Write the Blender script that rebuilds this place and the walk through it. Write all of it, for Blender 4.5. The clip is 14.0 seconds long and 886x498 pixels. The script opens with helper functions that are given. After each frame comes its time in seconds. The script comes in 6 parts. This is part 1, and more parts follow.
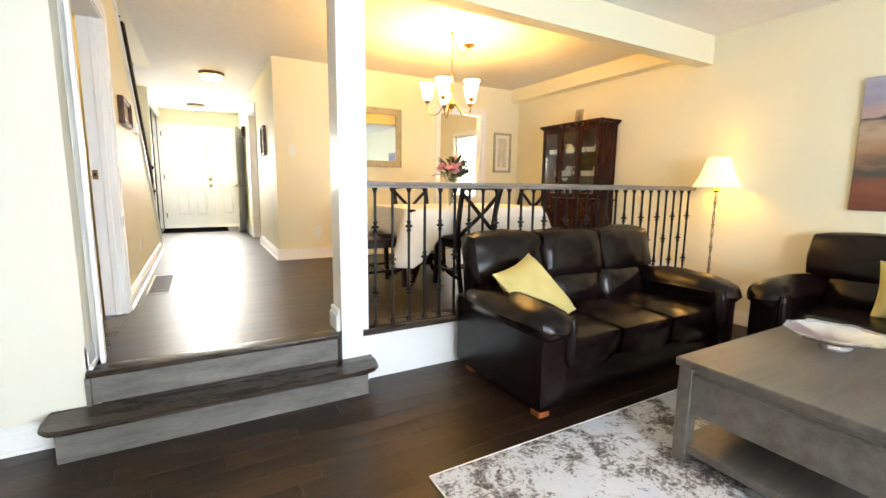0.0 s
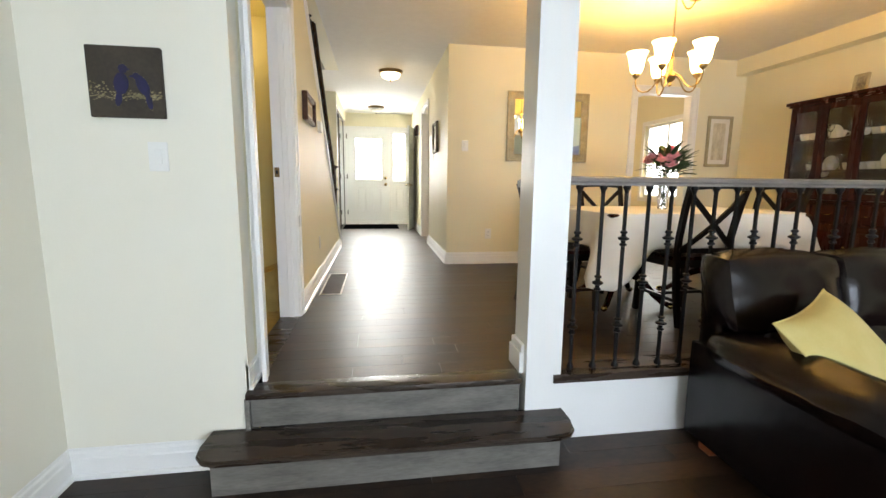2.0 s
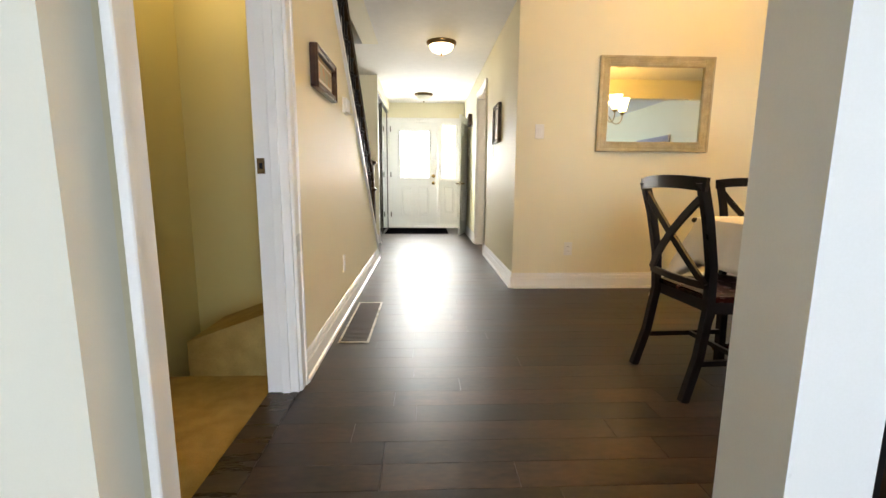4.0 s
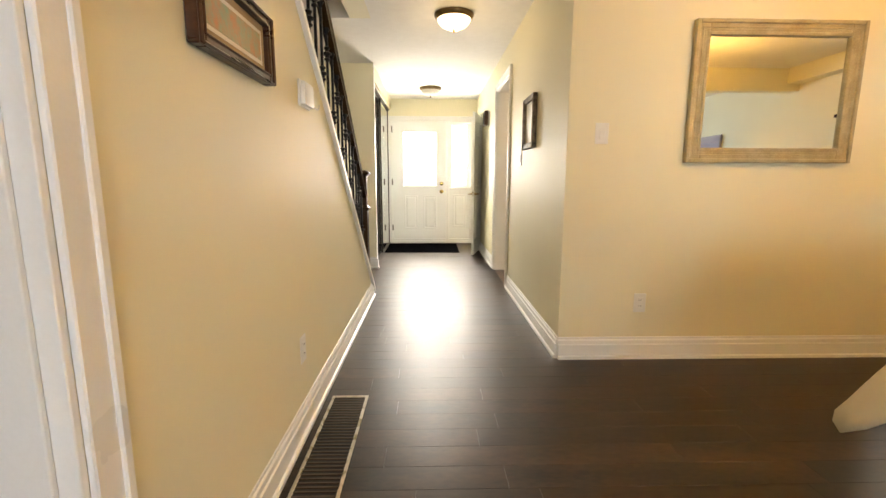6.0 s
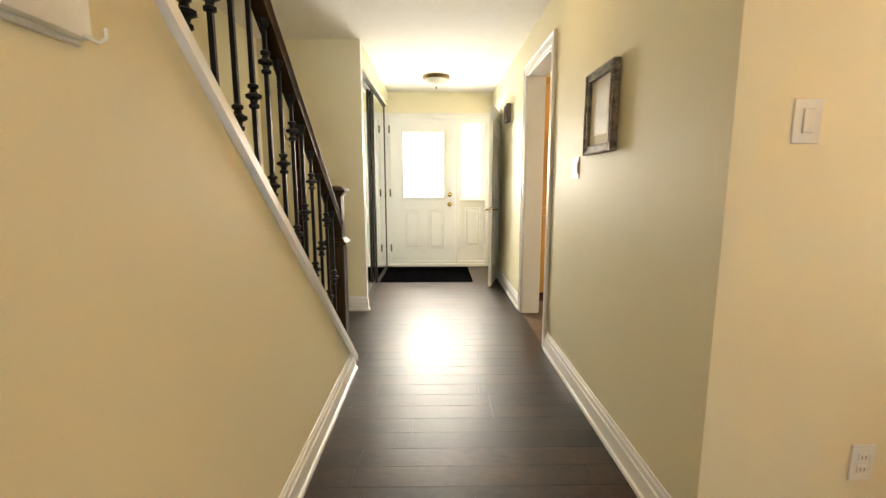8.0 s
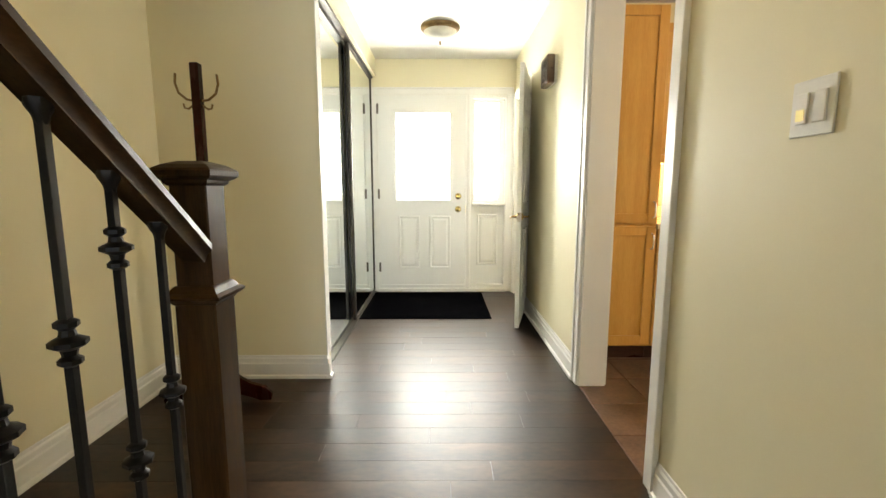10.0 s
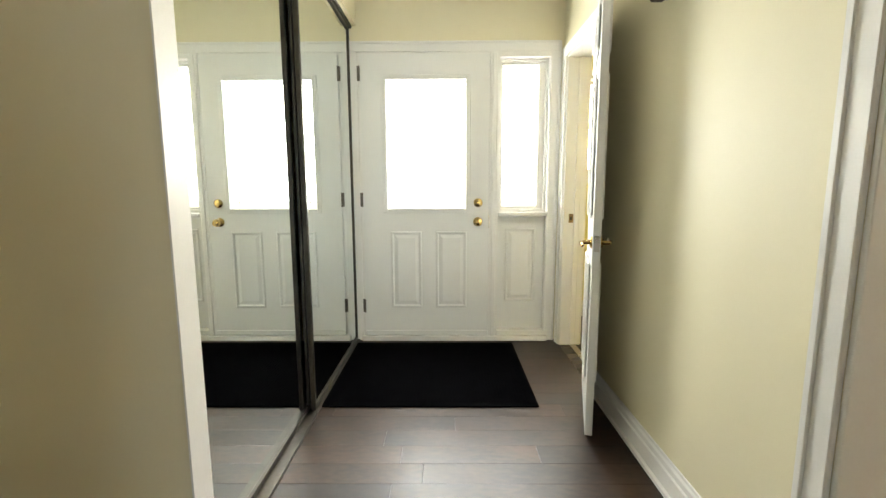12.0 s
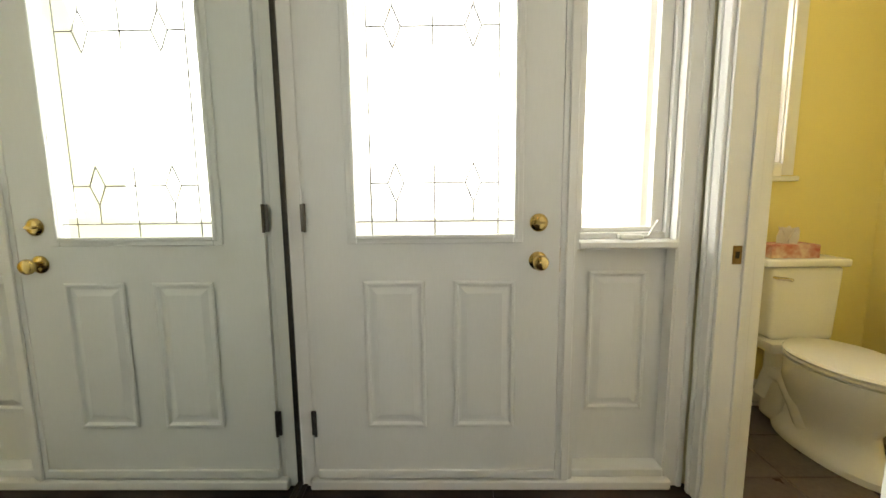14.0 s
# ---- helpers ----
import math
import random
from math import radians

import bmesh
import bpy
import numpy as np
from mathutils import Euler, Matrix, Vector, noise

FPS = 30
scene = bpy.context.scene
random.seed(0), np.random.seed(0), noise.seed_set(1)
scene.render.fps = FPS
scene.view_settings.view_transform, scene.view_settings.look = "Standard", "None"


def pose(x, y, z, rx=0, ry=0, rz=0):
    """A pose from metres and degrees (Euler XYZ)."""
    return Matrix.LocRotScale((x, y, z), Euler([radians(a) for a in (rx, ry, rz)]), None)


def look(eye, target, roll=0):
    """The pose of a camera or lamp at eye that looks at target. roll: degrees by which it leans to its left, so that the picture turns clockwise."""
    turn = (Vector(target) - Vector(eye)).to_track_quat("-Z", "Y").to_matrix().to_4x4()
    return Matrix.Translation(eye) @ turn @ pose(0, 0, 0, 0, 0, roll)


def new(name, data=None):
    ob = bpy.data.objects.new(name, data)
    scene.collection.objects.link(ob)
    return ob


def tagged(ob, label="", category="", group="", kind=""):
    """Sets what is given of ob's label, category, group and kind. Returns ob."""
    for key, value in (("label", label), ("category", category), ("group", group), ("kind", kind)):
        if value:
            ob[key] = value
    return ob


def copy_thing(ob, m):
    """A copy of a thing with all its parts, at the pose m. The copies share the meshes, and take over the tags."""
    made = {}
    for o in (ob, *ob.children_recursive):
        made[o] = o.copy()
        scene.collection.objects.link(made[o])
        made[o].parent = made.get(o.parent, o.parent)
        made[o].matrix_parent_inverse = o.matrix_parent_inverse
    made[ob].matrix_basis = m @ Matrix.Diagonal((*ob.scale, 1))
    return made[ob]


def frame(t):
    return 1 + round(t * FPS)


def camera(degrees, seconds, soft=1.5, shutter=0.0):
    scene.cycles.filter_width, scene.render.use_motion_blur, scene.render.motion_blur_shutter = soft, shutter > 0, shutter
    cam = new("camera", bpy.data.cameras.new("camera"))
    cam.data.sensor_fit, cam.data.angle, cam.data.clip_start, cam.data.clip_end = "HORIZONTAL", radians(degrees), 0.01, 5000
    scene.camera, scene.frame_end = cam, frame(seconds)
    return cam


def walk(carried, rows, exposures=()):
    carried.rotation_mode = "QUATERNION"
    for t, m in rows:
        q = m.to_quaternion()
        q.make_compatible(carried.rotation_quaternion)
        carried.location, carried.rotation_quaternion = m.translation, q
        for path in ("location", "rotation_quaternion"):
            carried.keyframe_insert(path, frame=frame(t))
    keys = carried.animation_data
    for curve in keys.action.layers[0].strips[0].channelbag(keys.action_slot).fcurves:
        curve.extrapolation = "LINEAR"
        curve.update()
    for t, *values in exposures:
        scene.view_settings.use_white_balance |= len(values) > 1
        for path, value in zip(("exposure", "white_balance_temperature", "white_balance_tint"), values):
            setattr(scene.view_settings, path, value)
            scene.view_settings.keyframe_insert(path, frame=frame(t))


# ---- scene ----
cam = camera(91.2, 14.0)
PATH = [
    (0, (0.513, -2.700, 0.959), (1.480, -0.972, 0.673), 0.7),
    (0.5, (0.518, -2.562, 0.954), (1.324, -0.755, 0.663), 0.7),
    (1, (0.533, -2.394, 0.949), (1.173, -0.522, 0.656), 0.7),
    (1.5, (0.542, -2.205, 0.938), (1.015, -0.284, 0.642), 0.7),
    (2, (0.553, -1.954, 0.946), (0.851, 0.001, 0.648), 0.6),
    (2.5, (0.556, -1.684, 0.936), (0.738, 0.284, 0.634), 0.6),
    (3, (0.574, -1.390, 0.942), (0.706, 0.582, 0.635), 0.5),
    (5.5, (0.567, 0.220, 1.015), (0.628, 2.195, 0.705), 0.3),
    (6, (0.564, 0.491, 1.106), (0.620, 2.466, 0.794), 0.2),
    (6.5, (0.559, 0.784, 1.204), (0.608, 2.759, 0.893), -0.0),
    (7, (0.558, 1.127, 1.245), (0.601, 3.102, 0.932), -0.1),
    (7.5, (0.548, 1.487, 1.236), (0.586, 3.463, 0.928), -0.1),
    (10, (0.562, 3.442, 1.126), (0.573, 5.423, 0.855), -0.0),
    (10.5, (0.557, 3.823, 1.137), (0.564, 5.804, 0.864), 0.0),
    (11, (0.551, 4.192, 1.143), (0.548, 6.174, 0.871), -0.1),
    (11.5, (0.538, 4.573, 1.146), (0.528, 6.555, 0.878), 0.0),
    (12, (0.517, 4.953, 1.150), (0.502, 6.935, 0.880), -0.2),
    (12.5, (0.488, 5.350, 1.161), (0.469, 7.332, 0.895), -0.5),
    (13, (0.467, 5.751, 1.159), (0.446, 7.735, 0.904), -0.3),
    (13.5, (0.443, 6.161, 1.157), (0.416, 8.146, 0.913), -0.6),
    (14, (0.426, 6.592, 1.180), (0.398, 8.572, 0.905), -0.6),
]
EXPOSURES = [
    (0.0, 0.70, 7300, 11),
    (1.5, 0.27, 7100, 10),
    (3.0, 0.11, 6950, 11),
    (5.5, 0.36, 7500, 13),
    (6.5, 0.13, 8400, 15),
    (7.5, 0.16, 8300, 13),
    (10.0, 0.14, 7400, 9),
    (11.0, -0.10, 7200, 10),
    (12.0, -0.35, 7100, 8),
    (13.0, -0.50, 7200, 8),
    (14.0, -0.98, 7400, 10),
]
walk(cam, [(t, look(eye, target, roll)) for t, eye, target, roll in PATH], EXPOSURES)

# ---- light ----
sky = bpy.data.worlds.new("sky")
scene.world = sky
sky.use_nodes = True
wn = sky.node_tree.nodes
wn.clear()
w_sky = wn.new("ShaderNodeTexSky")
w_sky.sky_type = "NISHITA"
w_sky.sun_disc = False
w_sky.sun_elevation, w_sky.sun_rotation = radians(50), radians(200)
w_bg = wn.new("ShaderNodeBackground")
w_bg.inputs["Strength"].default_value = 0.12
w_out = wn.new("ShaderNodeOutputWorld")
sky.node_tree.links.new(w_sky.outputs[0], w_bg.inputs[0])
sky.node_tree.links.new(w_bg.outputs[0], w_out.inputs[0])


def sun_lamp(strength):
    d = bpy.data.lights.new("sun", "SUN")
    d.energy, d.angle, d.color = strength, radians(0.5), (1, 0.95, 0.87)
    ob = new("sun", d)
    ob.matrix_world = look((0, 0, 9), (2.1, -5.9 + 12.0, 1.0))
    return ob


def area_lamp(name, eye, target, w, h, power, color):
    d = bpy.data.lights.new(name, "AREA")
    d.shape, d.size, d.size_y, d.energy, d.color = "RECTANGLE", w, h, power, color
    ob = new(name, d)
    ob.matrix_world = look(eye, target)
    return ob


def bulb(name, at, power, color, radius=0.05):
    d = bpy.data.lights.new(name, "POINT")
    d.energy, d.color, d.shadow_soft_size = power, color, radius
    ob = new(name, d)
    ob.location = at
    return ob


DAY = (0.86, 0.94, 1.0)
DAY_IN = (0.63, 0.775, 1.0)
WARM = (1.0, 0.53, 0.11)
area_lamp("daylight_living_back", (2.2, -5.45, 0.95), (2.0, 0, 0.85), 2.8, 1.55, 160, DAY_IN)
area_lamp("daylight_door_glass", (0.372, 8.44, 1.49), (0.372, 4.4, 0.30), 0.58, 0.92, 110, (0.93, 0.97, 1.0))
area_lamp("daylight_sidelight", (1.075, 8.48, 1.55), (1.075, 4.5, 0.35), 0.25, 1.02, 44, (0.93, 0.97, 1.0))
area_lamp("daylight_powder_window", (1.905, 9.0, 1.69), (1.905, 0, 1.3), 0.40, 0.8, 38, (1, 0.98, 0.93))
area_lamp("daylight_kitchen_window", (5.32, 4.55, 1.35), (0, 4.55, 1.2), 1.1, 1.2, 28, DAY)
bulb("kitchen_ceiling_bulb", (3.2, 5.0, 2.25), 27, (1.0, 0.72, 0.42), 0.12)
bulb("under_cabinet_bulb", (2.08, 6.70, 1.265), 18, (1.0, 0.75, 0.42), 0.03)

# ---- materials ----


def principled(name, color, rough=0.5, metal=0.0):
    m = bpy.data.materials.new(name)
    m.use_nodes = True
    b = m.node_tree.nodes["Principled BSDF"]
    b.inputs["Base Color"].default_value = (*color, 1)
    b.inputs["Roughness"].default_value = rough
    b.inputs["Metallic"].default_value = metal
    return m, m.node_tree.nodes, m.node_tree.links, b


def surface(name, a, b_, rough=0.5, metal=0.0, scale=6.0, stretch=(1, 1, 1), fine=60.0, bump=0.15, dist=0.002, vary=0.0, rvary=0.1, detail=6, coat=0.0, spec=0.5, crease=0.0):
    """A material whose colour wanders between a and b_ at two scales, with fine relief; vary: how much whole objects differ."""
    m, n, l, p = principled(name, a, rough, metal)
    tc = n.new("ShaderNodeTexCoord")
    mp = n.new("ShaderNodeMapping")
    mp.inputs["Scale"].default_value = stretch
    info = n.new("ShaderNodeObjectInfo")
    add = n.new("ShaderNodeVectorMath")
    add.operation = "MULTIPLY_ADD"
    comb = n.new("ShaderNodeCombineXYZ")
    for i in range(3):
        l.new(info.outputs["Random"], comb.inputs[i])
    add.inputs[1].default_value = (37, 53, 71)
    l.new(comb.outputs[0], add.inputs[0])
    l.new(tc.outputs["Object"], add.inputs[2])
    l.new(add.outputs[0], mp.inputs[0])
    n1 = n.new("ShaderNodeTexNoise")
    n1.inputs["Scale"].default_value, n1.inputs["Detail"].default_value = scale, detail
    n2 = n.new("ShaderNodeTexNoise")
    n2.inputs["Scale"].default_value, n2.inputs["Detail"].default_value = fine, 4
    l.new(mp.outputs[0], n1.inputs["Vector"])
    l.new(mp.outputs[0], n2.inputs["Vector"])
    mixf = n.new("ShaderNodeMath")
    mixf.operation = "MULTIPLY_ADD"
    mixf.inputs[1].default_value = 0.35
    l.new(n2.outputs[0], mixf.inputs[0])
    sub = n.new("ShaderNodeMath")
    sub.operation = "MULTIPLY"
    sub.inputs[1].default_value = 0.65
    l.new(n1.outputs[0], sub.inputs[0])
    l.new(sub.outputs[0], mixf.inputs[2])
    ramp = n.new("ShaderNodeValToRGB")
    ramp.color_ramp.elements[0].position, ramp.color_ramp.elements[1].position = 0.36, 0.64
    ramp.color_ramp.elements[0].color, ramp.color_ramp.elements[1].color = (*a, 1), (*b_, 1)
    l.new(mixf.outputs[0], ramp.inputs[0])
    out = ramp.outputs[0]
    if vary:
        hsv = n.new("ShaderNodeHueSaturation")
        mr = n.new("ShaderNodeMapRange")
        mr.inputs["To Min"].default_value, mr.inputs["To Max"].default_value = 1 - vary, 1 + vary
        l.new(info.outputs["Random"], mr.inputs["Value"])
        l.new(mr.outputs[0], hsv.inputs["Value"])
        l.new(out, hsv.inputs["Color"])
        out = hsv.outputs[0]
    l.new(out, p.inputs["Base Color"])
    p.inputs["Specular IOR Level"].default_value = spec
    rr = n.new("ShaderNodeMapRange")
    rr.inputs["To Min"].default_value, rr.inputs["To Max"].default_value = max(0.02, rough - rvary), min(1, rough + rvary)
    l.new(n1.outputs[0], rr.inputs["Value"])
    l.new(rr.outputs[0], p.inputs["Roughness"])
    bp = n.new("ShaderNodeBump")
    bp.inputs["Strength"].default_value, bp.inputs["Distance"].default_value = bump, dist
    l.new(n2.outputs[0], bp.inputs["Height"])
    if crease:
        b2 = n.new("ShaderNodeBump")
        b2.inputs["Strength"].default_value, b2.inputs["Distance"].default_value = 1.0, crease
        l.new(n1.outputs[0], b2.inputs["Height"])
        l.new(b2.outputs[0], bp.inputs["Normal"])
    l.new(bp.outputs[0], p.inputs["Normal"])
    if coat:
        p.inputs["Coat Weight"].default_value = coat
        p.inputs["Coat Roughness"].default_value = 0.12
    return m


def glowing(name, color, strength, base=(0.9, 0.88, 0.8)):
    m, n, l, p = principled(name, base, 0.35)
    p.inputs["Emission Color"].default_value = (*color, 1)
    p.inputs["Emission Strength"].default_value = strength
    return m


def glass(name, color=(1, 1, 1), rough=0.0, ior=1.45):
    m, n, l, p = principled(name, color, rough)
    p.inputs["Transmission Weight"].default_value = 1
    p.inputs["IOR"].default_value = ior
    return m


WALL = surface("wall_paint", (0.775, 0.715, 0.505), (0.80, 0.74, 0.535), 0.58, spec=0.35, scale=1.2, fine=240, bump=0.05, dist=0.001, rvary=0.04)
# same wall paint with the living room's cool daylight put into its colour
WALL_DAYLIT = surface("daylit_wall_paint", (0.775, 0.742, 0.625), (0.80, 0.767, 0.65), 0.58, spec=0.35, scale=1.2, fine=240, bump=0.05, dist=0.001, rvary=0.04)
WALL_YELLOW = surface("yellow_wall_paint", (0.82, 0.70, 0.27), (0.84, 0.73, 0.30), 0.5, scale=1.2, fine=240, bump=0.05, dist=0.001)
WALL_OLIVE = surface("stair_wall_paint", (0.66, 0.57, 0.24), (0.70, 0.61, 0.28), 0.6, scale=1.5, fine=200, bump=0.05, dist=0.001)
CEIL = surface("ceiling_paint", (0.80, 0.78, 0.73), (0.84, 0.82, 0.77), 0.9, scale=14, fine=90, bump=0.5, dist=0.004)
TRIM = surface("white_trim_paint", (0.80, 0.79, 0.75), (0.84, 0.83, 0.80), 0.32, scale=2.0, fine=150, bump=0.04, dist=0.001)
DOORW = surface("white_door_paint", (0.78, 0.78, 0.75), (0.82, 0.82, 0.79), 0.38, scale=2.0, stretch=(1, 1, 0.1), fine=180, bump=0.08, dist=0.001)
PLANK = surface("dark_oak_planks", (0.0065, 0.0033, 0.0020), (0.040, 0.020, 0.010), 0.36, spec=0.36, scale=2.2, stretch=(1.0, 2.4, 1), fine=24, bump=0.04, dist=0.0008, vary=0.38, rvary=0.07, crease=0.0018)
STEPW = surface("grey_brown_step_wood", (0.024, 0.0150, 0.0105), (0.054, 0.037, 0.027), 0.28, scale=4, stretch=(0.8, 5, 5), fine=40, bump=0.08, dist=0.001, vary=0.15, spec=0.4)
RISERW = surface("grey_stained_riser_wood", (0.10, 0.092, 0.078), (0.20, 0.185, 0.158), 0.42, scale=4, stretch=(0.8, 1, 4), fine=30, bump=0.1, dist=0.001, vary=0.1)
RAILW = surface("brown_stained_rail_wood", (0.014, 0.006, 0.0015), (0.040, 0.020, 0.006), 0.46, scale=4, stretch=(6, 1, 4), fine=40, bump=0.04, dist=0.001, spec=0.12)
NEWELW = surface("brown_stained_newel_wood", (0.018, 0.008, 0.0018), (0.048, 0.024, 0.006), 0.38, scale=4, stretch=(7, 7, 0.5), fine=40, bump=0.04, dist=0.001, spec=0.12)
GREYRAIL = surface("grey_stained_rail_wood", (0.13, 0.115, 0.10), (0.24, 0.21, 0.185), 0.35, scale=5, stretch=(1, 6, 6), fine=40, bump=0.1, dist=0.001)
CHERRY = surface("dark_cherry_wood", (0.016, 0.0022, 0.0011), (0.031, 0.0046, 0.0022), 0.26, scale=4, stretch=(5, 5, 0.8), fine=50, bump=0.05, dist=0.001, spec=0.2)
ESPRESSO = surface("espresso_wood", (0.003, 0.0015, 0.001), (0.007, 0.0035, 0.0025), 0.32, scale=5, stretch=(4, 4, 1), fine=50, bump=0.05, dist=0.001, spec=0.22)
MAPLE = surface("honey_maple", (0.55, 0.275, 0.060), (0.66, 0.37, 0.100), 0.32, scale=3, stretch=(6, 6, 0.6), fine=40, bump=0.05, dist=0.001)
IRON = surface("black_wrought_iron", (0.003, 0.003, 0.003), (0.008, 0.007, 0.0065), 0.42, 0.0, scale=30, fine=200, bump=0.2, dist=0.001, spec=0.22)
LEATHER = surface("dark_brown_leather", (0.0045, 0.0021, 0.0019), (0.0080, 0.0036, 0.0031), 0.24, scale=5, detail=2, fine=170, bump=0.16, dist=0.0012, rvary=0.02, spec=0.30, crease=0.004)
LINEN = surface("cream_tablecloth_linen", (0.72, 0.68, 0.60), (0.80, 0.76, 0.68), 0.85, scale=5, fine=300, bump=0.3, dist=0.001)
YCLOTH = surface("pale_yellow_cushion_cloth", (0.50, 0.40, 0.135), (0.58, 0.48, 0.20), 0.85, scale=7, fine=320, bump=0.4, dist=0.0015)
CARPET = surface("gold_carpet", (0.36, 0.25, 0.07), (0.50, 0.36, 0.12), 0.95, scale=12, fine=220, bump=0.8, dist=0.006)
MATR = surface("black_ribbed_mat", (0.0010, 0.0010, 0.0012), (0.003, 0.003, 0.0036), 1.0, scale=10, fine=260, bump=0.8, dist=0.004, rvary=0.0, spec=0.0)
BRASS = surface("polished_brass", (0.50, 0.35, 0.12), (0.58, 0.42, 0.16), 0.10, 1.0, scale=20, fine=90, bump=0.01, rvary=0.03)
NICKEL = surface("brushed_nickel", (0.55, 0.50, 0.43), (0.65, 0.60, 0.52), 0.28, 1.0, scale=20, fine=120, bump=0.03)
PEWTER = surface("dark_pewter", (0.10, 0.09, 0.075), (0.17, 0.15, 0.125), 0.38, 0.9, scale=18, fine=90, bump=0.05)
BRONZE = surface("aged_bronze", (0.16, 0.10, 0.045), (0.30, 0.20, 0.09), 0.35, 0.9, scale=18, fine=90, bump=0.05)
PLASTIC = surface("white_plastic", (0.76, 0.75, 0.70), (0.80, 0.79, 0.74), 0.35, scale=4, fine=120, bump=0.02)
ENAMEL = surface("white_appliance_enamel", (0.80, 0.79, 0.74), (0.84, 0.83, 0.78), 0.18, scale=4, fine=120, bump=0.01)
PORCELAIN = surface("white_porcelain", (0.80, 0.79, 0.74), (0.84, 0.83, 0.78), 0.08, scale=3, fine=90, bump=0.01)
BLACKG, *_ = principled("black_glass", (0.01, 0.01, 0.012), 0.08)
DARK, *_ = principled("dark_void", (0.01, 0.009, 0.008), 0.8)
GREYW = surface("grey_washed_wood", (0.072, 0.060, 0.048), (0.145, 0.123, 0.102), 0.33, scale=3, stretch=(0.7, 6, 6), fine=32, bump=0.12, dist=0.001)
CHAMP = surface("champagne_frame_wood", (0.34, 0.285, 0.165), (0.48, 0.41, 0.25), 0.40, 0.12, scale=12, fine=90, bump=0.12, dist=0.001)
COUNTER = surface("beige_laminate_counter", (0.62, 0.49, 0.28), (0.70, 0.57, 0.35), 0.25, scale=20, fine=200, bump=0.02)
KTILE = surface("brown_slate_floor_tile", (0.055, 0.030, 0.019), (0.17, 0.095, 0.06), 0.35, scale=5, fine=60, bump=0.25, dist=0.003, vary=0.2)
PTILE = surface("dark_powder_floor_tile", (0.050, 0.034, 0.028), (0.10, 0.072, 0.06), 0.3, scale=6, fine=60, bump=0.2, dist=0.002, vary=0.15)
STILE = surface("tan_backsplash_tile", (0.52, 0.39, 0.21), (0.62, 0.48, 0.29), 0.35, scale=7, fine=60, bump=0.2, dist=0.002, vary=0.10)
SGROUT = surface("sand_grout", (0.36, 0.28, 0.17), (0.42, 0.33, 0.21), 0.9, scale=20, fine=200)
LEAD = surface("grey_lead_came", (0.30, 0.30, 0.29), (0.40, 0.40, 0.39), 0.5, 0.3, scale=20, fine=90, bump=0.03)
GROUT = surface("grey_grout", (0.16, 0.13, 0.10), (0.22, 0.18, 0.14), 0.9, scale=20, fine=200)
MIRROR, *_ = principled("mirror", (0.86, 0.90, 0.87), 0.015, 1.0)
PANE = glass("window_glass")
CLEAR = glass("cut_glass", (0.97, 0.97, 1.0), 0.08, 1.5)
CUT = glass("frosty_cut_glass", (0.95, 0.92, 0.98), 0.10, 1.42)
CUT.node_tree.nodes["Principled BSDF"].inputs["Transmission Weight"].default_value = 0.85
SHADE = glowing("lit_frosted_shade", (1.0, 0.66, 0.27), 14.0)
LAMPSHADE = glowing("lit_cloth_shade", (1.0, 0.70, 0.34), 0.75, (0.80, 0.70, 0.50))
DOME = glowing("lit_glass_dome", (1.0, 0.80, 0.48), 4.0)
DOME_OFF = surface("unlit_glass_dome", (0.62, 0.60, 0.52), (0.70, 0.68, 0.60), 0.3, scale=6, fine=40, bump=0.1)
PETAL = surface("pink_petals", (0.72, 0.20, 0.26), (0.85, 0.50, 0.48), 0.6, scale=25, fine=120, vary=0.25)
LEAF = surface("dark_green_leaves", (0.030, 0.075, 0.022), (0.07, 0.13, 0.045), 0.45, scale=20, fine=90, vary=0.3)

# ---- mesh helpers ----


def box(bm, x0, x1, y0, y1, z0, z1, bevel=0.0, seg=1):
    vs = [bm.verts.new((x, y, z)) for x in (x0, x1) for y in (y0, y1) for z in (z0, z1)]
    fs = [bm.faces.new([vs[i] for i in q]) for q in ((0, 1, 3, 2), (4, 6, 7, 5), (0, 4, 5, 1), (2, 3, 7, 6), (0, 2, 6, 4), (1, 5, 7, 3))]
    if bevel:
        es = list({e for f in fs for e in f.edges})
        bmesh.ops.bevel(bm, geom=es, offset=bevel, segments=seg, affect="EDGES", profile=0.6)
    return vs


def part(name, bm, material, parent=None, label="", smooth=False, at=None):
    bmesh.ops.recalc_face_normals(bm, faces=bm.faces[:])
    me = bpy.data.meshes.new(name)
    bm.to_mesh(me)
    bm.free()
    me.materials.append(material)
    if smooth:
        me.shade_smooth()
        me.set_sharp_from_angle(angle=radians(40))
    ob = new(name, me)
    if parent:
        ob.parent = parent
    if at is not None:
        ob.matrix_basis = at
    return tagged(ob, label)


def block(name, dims, material, parent=None, label="", bevel=0.0, seg=1, smooth=False, at=None):
    bm = bmesh.new()
    box(bm, *dims, bevel=bevel, seg=seg)
    return part(name, bm, material, parent, label, smooth or seg > 1, at)


def thing(name, m, label, category, group=""):
    ob = new(name)
    ob.empty_display_size = 0.1
    ob.matrix_world = m
    return tagged(ob, label, category, group)


